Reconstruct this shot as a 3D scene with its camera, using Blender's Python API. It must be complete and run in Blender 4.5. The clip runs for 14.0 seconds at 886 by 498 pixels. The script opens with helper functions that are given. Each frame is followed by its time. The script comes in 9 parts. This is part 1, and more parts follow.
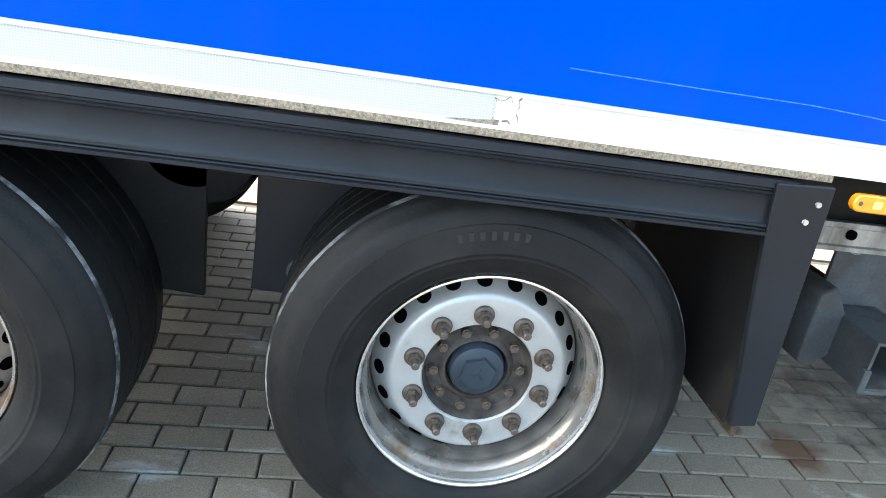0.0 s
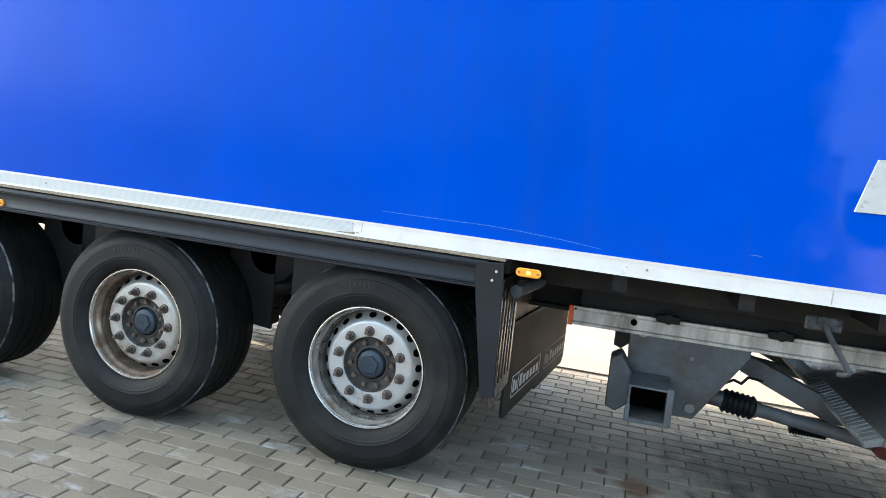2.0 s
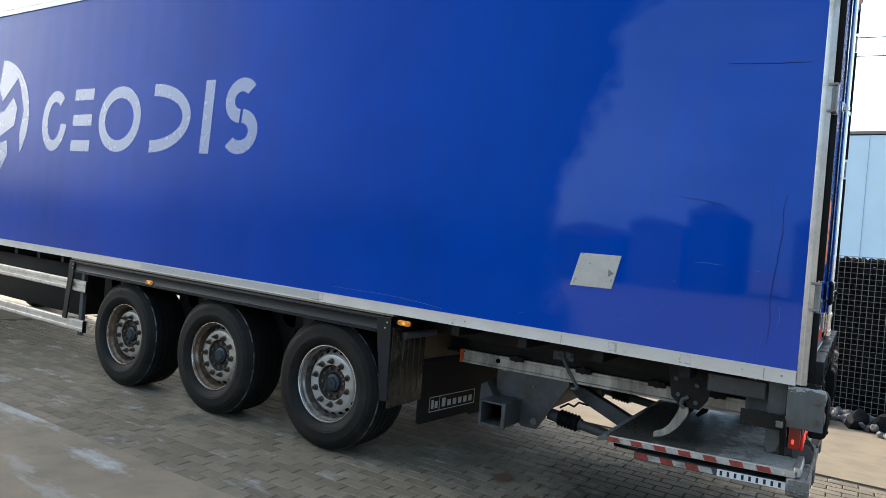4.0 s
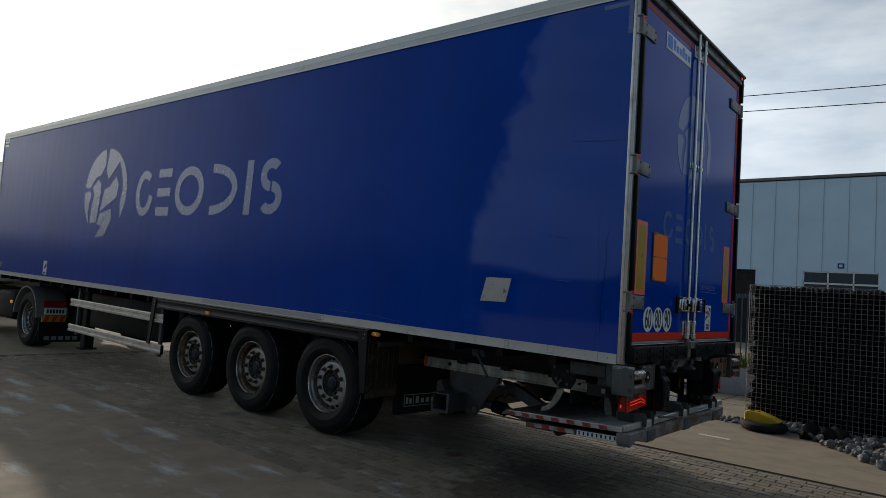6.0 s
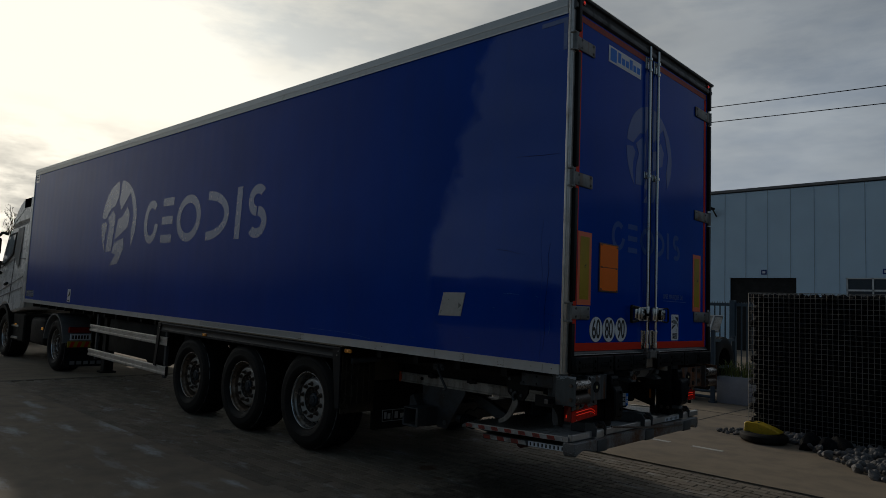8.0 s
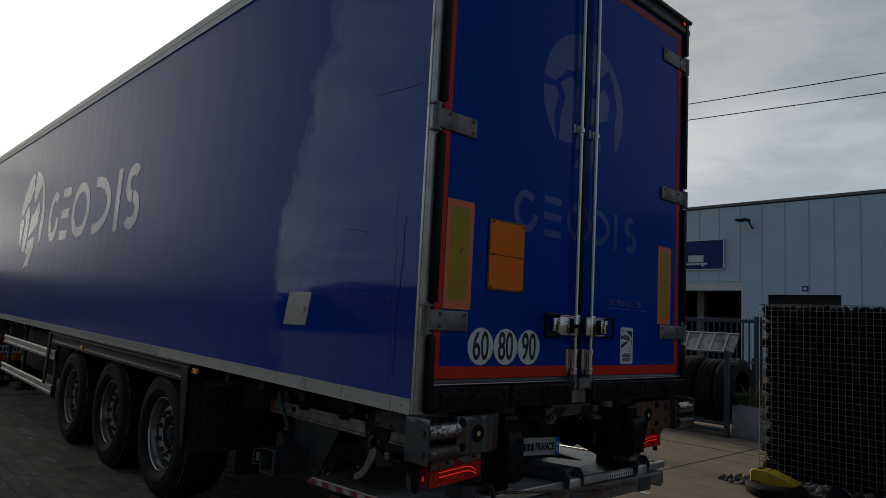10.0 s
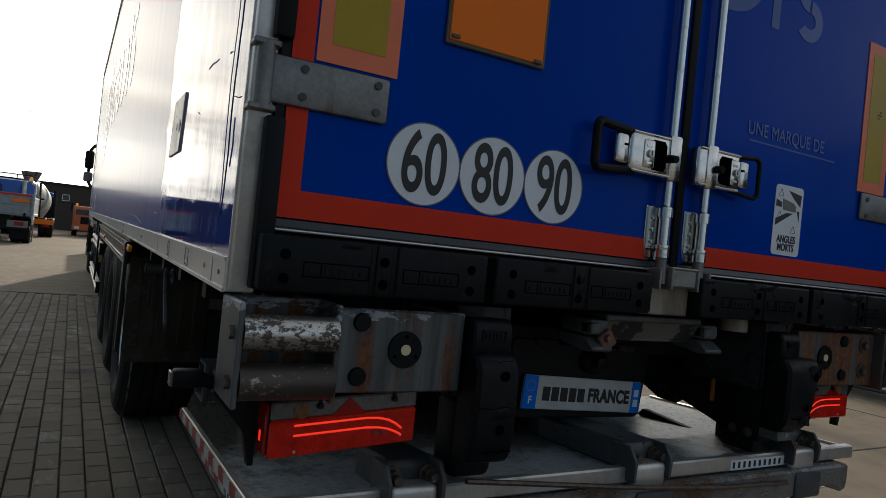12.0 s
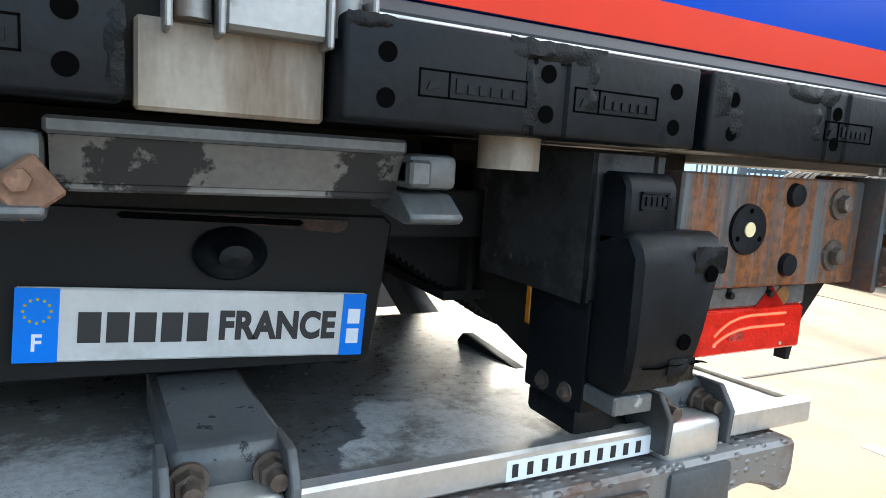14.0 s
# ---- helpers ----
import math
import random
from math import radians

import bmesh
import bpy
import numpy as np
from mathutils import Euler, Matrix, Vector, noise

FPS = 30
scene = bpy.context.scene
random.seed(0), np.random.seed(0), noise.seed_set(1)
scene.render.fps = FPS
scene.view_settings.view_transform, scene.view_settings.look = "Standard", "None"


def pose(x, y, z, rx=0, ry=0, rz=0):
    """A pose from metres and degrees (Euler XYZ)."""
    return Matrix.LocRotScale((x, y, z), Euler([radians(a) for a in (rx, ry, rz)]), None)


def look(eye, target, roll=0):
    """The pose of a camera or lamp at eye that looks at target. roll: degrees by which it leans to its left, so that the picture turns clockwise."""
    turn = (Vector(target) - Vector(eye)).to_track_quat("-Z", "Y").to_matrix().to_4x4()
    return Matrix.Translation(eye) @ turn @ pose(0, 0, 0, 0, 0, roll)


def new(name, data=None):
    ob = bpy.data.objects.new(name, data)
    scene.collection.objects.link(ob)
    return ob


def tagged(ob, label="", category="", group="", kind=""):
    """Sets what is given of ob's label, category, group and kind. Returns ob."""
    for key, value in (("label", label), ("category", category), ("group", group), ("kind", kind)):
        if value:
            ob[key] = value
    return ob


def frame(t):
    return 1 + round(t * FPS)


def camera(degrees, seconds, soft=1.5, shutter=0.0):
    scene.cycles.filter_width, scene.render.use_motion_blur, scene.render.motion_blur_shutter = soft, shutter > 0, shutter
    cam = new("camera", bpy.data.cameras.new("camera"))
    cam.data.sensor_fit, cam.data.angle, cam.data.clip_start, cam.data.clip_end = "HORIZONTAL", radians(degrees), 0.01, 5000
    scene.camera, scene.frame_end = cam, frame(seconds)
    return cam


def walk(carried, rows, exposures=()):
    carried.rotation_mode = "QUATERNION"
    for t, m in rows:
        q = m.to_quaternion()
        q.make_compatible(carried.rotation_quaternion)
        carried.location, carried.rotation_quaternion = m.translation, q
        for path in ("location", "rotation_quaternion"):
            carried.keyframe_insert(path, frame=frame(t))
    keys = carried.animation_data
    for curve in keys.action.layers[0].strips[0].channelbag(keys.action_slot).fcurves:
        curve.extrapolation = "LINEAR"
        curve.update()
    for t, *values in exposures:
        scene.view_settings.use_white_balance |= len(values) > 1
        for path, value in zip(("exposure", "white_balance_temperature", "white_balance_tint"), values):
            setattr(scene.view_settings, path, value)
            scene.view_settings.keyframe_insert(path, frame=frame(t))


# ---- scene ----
cam = camera(67.7, 14.0, soft=0.7)
PATH = [
    (0, (-3.555, -1.250, 1.384), (-3.280, 0.589, 0.646), 8.6),
    (0.5, (-3.257, -1.802, 1.431), (-3.273, 0.126, 0.902), 7.3),
    (1, (-2.944, -2.206, 1.432), (-3.107, -0.261, 0.995), 6.8),
    (1.5, (-2.57, -2.548, 1.458), (-2.919, -0.605, 1.135), 6.4),
    (2, (-2.081, -2.82, 1.442), (-2.619, -0.905, 1.234), 5.9),
    (2.5, (-1.543, -3.101, 1.526), (-2.32, -1.263, 1.389), 4.9),
    (3, (-1.029, -3.361, 1.541), (-1.909, -1.565, 1.487), 5.3),
    (3.5, (-0.374, -3.594, 1.593), (-1.338, -1.842, 1.587), 5.2),
    (3.7, (-0.142, -3.682, 1.655), (-1.152, -1.956, 1.638), 5.0),
    (5.8, (1.837, -4.464, 1.556), (0.582, -2.911, 1.671), 4.1),
    (6, (2.007, -4.521, 1.534), (0.733, -2.984, 1.662), 3.9),
    (6.5, (2.374, -4.611, 1.553), (1.045, -3.123, 1.7), 3.5),
    (7, (2.678, -4.563, 1.538), (1.313, -3.11, 1.699), 3.1),
    (7.5, (2.764, -4.437, 1.535), (1.385, -2.998, 1.706), 2.8),
    (8, (2.67, -4.136, 1.548), (1.295, -2.694, 1.724), 2.4),
    (8.5, (2.626, -3.704, 1.526), (1.25, -2.264, 1.713), 2.2),
    (8.7, (2.603, -3.488, 1.55), (1.225, -2.053, 1.746), 2.3),
    (10.8, (2.104, -1.264, 1.507), (0.551, -0.02, 1.702), 4.1),
    (11, (2.006, -1.056, 1.464), (0.423, 0.152, 1.641), 4.4),
    (11.5, (1.708, -0.643, 1.335), (0.053, 0.475, 1.451), 4.9),
    (12, (1.391, -0.299, 1.222), (-0.351, 0.683, 1.237), 5.8),
    (12.5, (1.173, 0.063, 1.135), (-0.6, 0.986, 1.073), 6.2),
    (13, (0.984, 0.445, 1.101), (-0.794, 1.351, 0.96), 5.7),
    (13.5, (0.869, 0.809, 1.074), (-0.895, 1.729, 0.868), 5.4),
    (14, (0.758, 1.109, 1.08), (-0.992, 2.035, 0.804), 3.6),
]
walk(cam, [(t, look(eye, target, roll)) for t, eye, target, roll in PATH],
     exposures=[(0.0, 2.77, 6050, 8), (0.5, 2.60, 6050, 8), (1.5, 2.34, 6050, 8), (3.0, 1.87, 6100, 8), (3.7, 1.22, 6100, 8), (5.8, -0.97, 6100, 8), (7.5, -2.45, 6050, 8), (8.7, -2.48, 6050, 8),
                (10.8, -1.50, 6350, 10), (11.5, -1.12, 6400, 10), (12.2, -0.92, 6350, 10), (13.0, 0.93, 6050, 8), (13.5, 1.95, 6350, 8), (14.0, 2.02, 6400, 9)])

# ---------------------------------------------------------------- world and sun
SUN_AZ, SUN_EL = radians(166), radians(18)
to_sun = Vector((math.cos(SUN_AZ) * math.cos(SUN_EL), math.sin(SUN_AZ) * math.cos(SUN_EL), math.sin(SUN_EL)))
world = bpy.data.worlds.new("sky")
scene.world = world
world.use_nodes = True
wt = world.node_tree
bg = wt.nodes["Background"]
sky = wt.nodes.new("ShaderNodeTexSky")
sky.sky_type, sky.sun_disc = "NISHITA", False
sky.sun_elevation, sky.sun_rotation = SUN_EL, math.pi / 2 - SUN_AZ
sky.air_density, sky.dust_density, sky.ozone_density = 1.0, 3.0, 1.0
wtc = wt.nodes.new("ShaderNodeTexCoord")
wmap = wt.nodes.new("ShaderNodeMapping")
wmap.inputs["Scale"].default_value = (1.6, 1.6, 5.5)
wnoise = wt.nodes.new("ShaderNodeTexNoise")
wnoise.inputs["Scale"].default_value, wnoise.inputs["Detail"].default_value = 1.7, 7
wramp = wt.nodes.new("ShaderNodeValToRGB")
wramp.color_ramp.elements[0].position, wramp.color_ramp.elements[1].position = 0.34, 0.60
wramp.color_ramp.elements[0].color = (0.78, 0.78, 0.78, 1)
wgrey = wt.nodes.new("ShaderNodeRGBToBW")
wtint = wt.nodes.new("ShaderNodeMix")
wtint.data_type, wtint.blend_type = "RGBA", "MULTIPLY"
wtint.inputs["Factor"].default_value = 1.0
wtint.inputs["B"].default_value = (0.985, 1.0, 1.01, 1)
wmix = wt.nodes.new("ShaderNodeMix")
wmix.data_type = "RGBA"
wt.links.new(wtc.outputs["Generated"], wmap.inputs["Vector"])
wt.links.new(wmap.outputs["Vector"], wnoise.inputs["Vector"])
wt.links.new(wnoise.outputs["Fac"], wramp.inputs["Fac"])
wt.links.new(sky.outputs["Color"], wgrey.inputs["Color"])
wlift = wt.nodes.new("ShaderNodeMath")
wlift.operation = "MULTIPLY_ADD"
wlift.inputs[1].default_value, wlift.inputs[2].default_value = 0.45, 6.6
wt.links.new(wgrey.outputs["Val"], wlift.inputs[0])
# clouds: brighter low over the yard than overhead, broken by grey banks
wsep = wt.nodes.new("ShaderNodeSeparateXYZ")
wt.links.new(wtc.outputs["Generated"], wsep.inputs[0])
wlow = wt.nodes.new("ShaderNodeValToRGB")
wlow.color_ramp.elements[0].position, wlow.color_ramp.elements[1].position = 0.30, 0.90
wlow.color_ramp.elements[0].color, wlow.color_ramp.elements[1].color = (1, 1, 1, 1), (0.46, 0.46, 0.46, 1)
wt.links.new(wsep.outputs["Z"], wlow.inputs["Fac"])
wbank = wt.nodes.new("ShaderNodeTexNoise")
wbank.inputs["Scale"].default_value, wbank.inputs["Detail"].default_value, wbank.inputs["Roughness"].default_value = 3.1, 8, 0.6
wt.links.new(wmap.outputs["Vector"], wbank.inputs["Vector"])
wgreys = wt.nodes.new("ShaderNodeValToRGB")
wgreys.color_ramp.elements[0].position, wgreys.color_ramp.elements[1].position = 0.38, 0.57
wgreys.color_ramp.elements[0].color, wgreys.color_ramp.elements[1].color = (0.90, 0.93, 0.965, 1), (1.15, 1.14, 1.11, 1)
wt.links.new(wbank.outputs["Fac"], wgreys.inputs["Fac"])
wboth = wt.nodes.new("ShaderNodeMix")
wboth.data_type, wboth.blend_type = "RGBA", "MULTIPLY"
wboth.inputs["Factor"].default_value = 1.0
wdot = wt.nodes.new("ShaderNodeVectorMath")
wdot.operation = "DOT_PRODUCT"
wdot.inputs[1].default_value = (-0.52, 0.85, 0.0)
wt.links.new(wtc.outputs["Generated"], wdot.inputs[0])
wside = wt.nodes.new("ShaderNodeMath")
wside.operation = "MULTIPLY_ADD"
wside.inputs[1].default_value, wside.inputs[2].default_value = 1.25, 1.50
wt.links.new(wdot.outputs["Value"], wside.inputs[0])
wsun = wt.nodes.new("ShaderNodeMix")
wsun.data_type, wsun.blend_type = "RGBA", "MULTIPLY"
wsun.inputs["Factor"].default_value = 1.0
wt.links.new(wlow.outputs["Color"], wsun.inputs["A"])
wt.links.new(wside.outputs[0], wsun.inputs["B"])
wt.links.new(wsun.outputs["Result"], wboth.inputs["A"])
wt.links.new(wgreys.outputs["Color"], wboth.inputs["B"])
wcloud = wt.nodes.new("ShaderNodeMix")
wcloud.data_type, wcloud.blend_type = "RGBA", "MULTIPLY"
wcloud.inputs["Factor"].default_value = 1.0
wt.links.new(wlift.outputs[0], wcloud.inputs["A"])
wt.links.new(wboth.outputs["Result"], wcloud.inputs["B"])
wt.links.new(wcloud.outputs["Result"], wtint.inputs["A"])
wt.links.new(sky.outputs["Color"], wmix.inputs["A"])
wt.links.new(wtint.outputs["Result"], wmix.inputs["B"])
wt.links.new(wramp.outputs["Color"], wmix.inputs["Factor"])
# a grey bank of cloud low in the west, cream-coloured light above it
wbn = wt.nodes.new("ShaderNodeTexNoise")
wbn.inputs["Scale"].default_value, wbn.inputs["Detail"].default_value, wbn.inputs["Roughness"].default_value = 4.2, 9, 0.62
wt.links.new(wmap.outputs["Vector"], wbn.inputs["Vector"])
wbz = wt.nodes.new("ShaderNodeMapRange")
wbz.inputs["From Min"].default_value, wbz.inputs["From Max"].default_value = 0.25, 0.10
wt.links.new(wsep.outputs["Z"], wbz.inputs["Value"])
wbp = wt.nodes.new("ShaderNodeValToRGB")
wbp.color_ramp.elements[0].position, wbp.color_ramp.elements[1].position = 0.42, 0.60
wt.links.new(wbn.outputs["Fac"], wbp.inputs["Fac"])
wbh = wt.nodes.new("ShaderNodeMath")
wbh.operation = "MULTIPLY"
wt.links.new(wbp.outputs["Color"], wbh.inputs[0])
wt.links.new(wbz.outputs["Result"], wbh.inputs[1])
wbx = wt.nodes.new("ShaderNodeMapRange")
wbx.inputs["From Min"].default_value, wbx.inputs["From Max"].default_value = -0.72, -0.92
wt.links.new(wsep.outputs["X"], wbx.inputs["Value"])
wbm = wt.nodes.new("ShaderNodeMath")
wbm.operation = "MULTIPLY"
wt.links.new(wbh.outputs[0], wbm.inputs[0])
wt.links.new(wbx.outputs["Result"], wbm.inputs[1])
wbank2 = wt.nodes.new("ShaderNodeMix")
wbank2.data_type, wbank2.blend_type = "RGBA", "MULTIPLY"
wbank2.inputs["B"].default_value = (0.27, 0.29, 0.32, 1)
wt.links.new(wbm.outputs[0], wbank2.inputs["Factor"])
# cap on sky brightness that evens out the glare round the sun
wcap = wt.nodes.new("ShaderNodeMix")
wcap.data_type, wcap.blend_type = "RGBA", "DARKEN"
wcap.inputs["Factor"].default_value = 1.0
wcap.inputs["B"].default_value = (50.0, 48.5, 46.0, 1)
wt.links.new(wmix.outputs["Result"], wcap.inputs["A"])
wt.links.new(wcap.outputs["Result"], wbank2.inputs["A"])
wsd = wt.nodes.new("ShaderNodeVectorMath")
wsd.operation = "DOT_PRODUCT"
wsd.inputs[1].default_value = to_sun
wt.links.new(wtc.outputs["Generated"], wsd.inputs[0])
wwarm = wt.nodes.new("ShaderNodeMapRange")
wwarm.inputs["From Min"].default_value, wwarm.inputs["From Max"].default_value = 0.55, 1.0
wt.links.new(wsd.outputs["Value"], wwarm.inputs["Value"])
wcream = wt.nodes.new("ShaderNodeMix")
wcream.data_type, wcream.blend_type = "RGBA", "MULTIPLY"
wcream.inputs["B"].default_value = (1.10, 1.0, 0.84, 1)
wt.links.new(wwarm.outputs["Result"], wcream.inputs["Factor"])
wt.links.new(wbank2.outputs["Result"], wcream.inputs["A"])
waway = wt.nodes.new("ShaderNodeMapRange")
waway.inputs["From Min"].default_value, waway.inputs["From Max"].default_value = 0.25, -0.75
wt.links.new(wdot.outputs["Value"], waway.inputs["Value"])
wblue = wt.nodes.new("ShaderNodeMix")
wblue.data_type, wblue.blend_type = "RGBA", "MULTIPLY"
wblue.inputs["B"].default_value = (0.68, 0.96, 1.22, 1)
wt.links.new(waway.outputs["Result"], wblue.inputs["Factor"])
wt.links.new(wcream.outputs["Result"], wblue.inputs["A"])
# greyer cloud over the warehouse
wnd = wt.nodes.new("ShaderNodeVectorMath")
wnd.operation = "DOT_PRODUCT"
wnd.inputs[1].default_value = (0.40, 0.917, 0.0)
wt.links.new(wtc.outputs["Generated"], wnd.inputs[0])
wnr = wt.nodes.new("ShaderNodeMapRange")
wnr.inputs["From Min"].default_value, wnr.inputs["From Max"].default_value = 0.35, 0.95
wt.links.new(wnd.outputs["Value"], wnr.inputs["Value"])
wnorth = wt.nodes.new("ShaderNodeMix")
wnorth.data_type, wnorth.blend_type = "RGBA", "MULTIPLY"
wnorth.inputs["B"].default_value = (0.52, 0.56, 0.61, 1)
wt.links.new(wnr.outputs["Result"], wnorth.inputs["Factor"])
wt.links.new(wblue.outputs["Result"], wnorth.inputs["A"])
wt.links.new(wnorth.outputs["Result"], bg.inputs["Color"])
bg.inputs["Strength"].default_value = 0.12
sun = new("sun", bpy.data.lights.new("sun", "SUN"))
sun.data.energy, sun.data.angle, sun.data.color = 5.0, radians(1.0), (1.0, 0.86, 0.68)
sun.matrix_world = look(to_sun * 50, (0, 0, 0))

# ---------------------------------------------------------------- materials
def nodes_of(name):
    m = bpy.data.materials.new(name)
    m.use_nodes = True
    return m, m.node_tree, m.node_tree.nodes["Principled BSDF"]


def rgb(*c):
    return (*c, 1.0)


def mix_node(nt, fac, a, b, blend="MIX"):
    n = nt.nodes.new("ShaderNodeMix")
    n.data_type, n.blend_type = "RGBA", blend
    for sock, value in (("Factor", fac), ("A", a), ("B", b)):
        if isinstance(value, bpy.types.NodeSocket):
            nt.links.new(value, n.inputs[sock])
        else:
            n.inputs[sock].default_value = value
    return n.outputs["Result"]


def noise_node(nt, vec, scale, detail=4, rough=0.55):
    n = nt.nodes.new("ShaderNodeTexNoise")
    n.inputs["Scale"].default_value, n.inputs["Detail"].default_value, n.inputs["Roughness"].default_value = scale, detail, rough
    nt.links.new(vec, n.inputs["Vector"])
    return n.outputs["Fac"]


def ramp_node(nt, fac, lo, hi, a=(0, 0, 0, 1), b=(1, 1, 1, 1)):
    n = nt.nodes.new("ShaderNodeValToRGB")
    n.color_ramp.elements[0].position, n.color_ramp.elements[1].position = lo, hi
    n.color_ramp.elements[0].color, n.color_ramp.elements[1].color = a, b
    nt.links.new(fac, n.inputs["Fac"])
    return n.outputs["Color"]


def math_node(nt, op, a, b=0.0, c=0.0):
    n = nt.nodes.new("ShaderNodeMath")
    n.operation = op
    for i, value in enumerate((a, b, c)):
        if isinstance(value, bpy.types.NodeSocket):
            nt.links.new(value, n.inputs[i])
        else:
            n.inputs[i].default_value = value
    return n.outputs[0]


def bump_node(nt, height, strength, distance=0.01, normal=None):
    n = nt.nodes.new("ShaderNodeBump")
    n.inputs["Strength"].default_value, n.inputs["Distance"].default_value = strength, distance
    nt.links.new(height, n.inputs["Height"])
    if normal is not None:
        nt.links.new(normal, n.inputs["Normal"])
    return n.outputs["Normal"]


def coords(nt, which="Object"):
    return nt.nodes.new("ShaderNodeTexCoord").outputs[which]


def stretch(nt, vec, sx, sy, sz):
    n = nt.nodes.new("ShaderNodeMapping")
    n.inputs["Scale"].default_value = (sx, sy, sz)
    nt.links.new(vec, n.inputs["Vector"])
    return n.outputs["Vector"]


def surface(name, color, rough=0.5, metal=0.0, var=0.25, scale=5.0, fine=90.0, bump=0.15, dist=0.002,
            dirt=None, dirt_lo=0.5, dirt_hi=0.7, dirt_scale=3.0, streak=False, coat=0.0, spec=0.5):
    """Base colour with a coarse and a fine variation, a dirt layer with a shape of its own, fine relief and uneven gloss."""
    m, nt, p = nodes_of(name)
    v = coords(nt)
    coarse, grain = noise_node(nt, v, scale), noise_node(nt, v, fine, 2)
    dark = rgb(*[c * (1 - var) for c in color])
    light = rgb(*[min(1, c * (1 + var)) for c in color])
    col = mix_node(nt, ramp_node(nt, coarse, 0.3, 0.7), dark, light)
    col = mix_node(nt, ramp_node(nt, grain, 0.35, 0.65), col, mix_node(nt, 1.0, col, rgb(1 - var * .6, 1 - var * .6, 1 - var * .6), "MULTIPLY"))
    rr = math_node(nt, "MULTIPLY_ADD", coarse, 0.24, rough - 0.12)
    if dirt:
        vec = stretch(nt, v, 1, 1, 0.18) if streak else v
        mask = ramp_node(nt, noise_node(nt, vec, dirt_scale, 6, 0.65), dirt_lo, dirt_hi)
        col = mix_node(nt, mask, col, rgb(*dirt))
        rr = math_node(nt, "MULTIPLY_ADD", mask, 0.3, rr)
    nt.links.new(col, p.inputs["Base Color"])
    nt.links.new(rr, p.inputs["Roughness"])
    p.inputs["Metallic"].default_value = metal
    p.inputs["Coat Weight"].default_value = coat
    p.inputs["Specular IOR Level"].default_value = spec
    if bump:
        nt.links.new(bump_node(nt, grain, bump, dist), p.inputs["Normal"])
    return m


def glow(name, color, strength):
    m, nt, p = nodes_of(name)
    p.inputs["Base Color"].default_value = rgb(*[c * .25 for c in color])
    p.inputs["Emission Color"].default_value = rgb(*color)
    p.inputs["Emission Strength"].default_value = strength
    p.inputs["Roughness"].default_value = 0.25
    return m


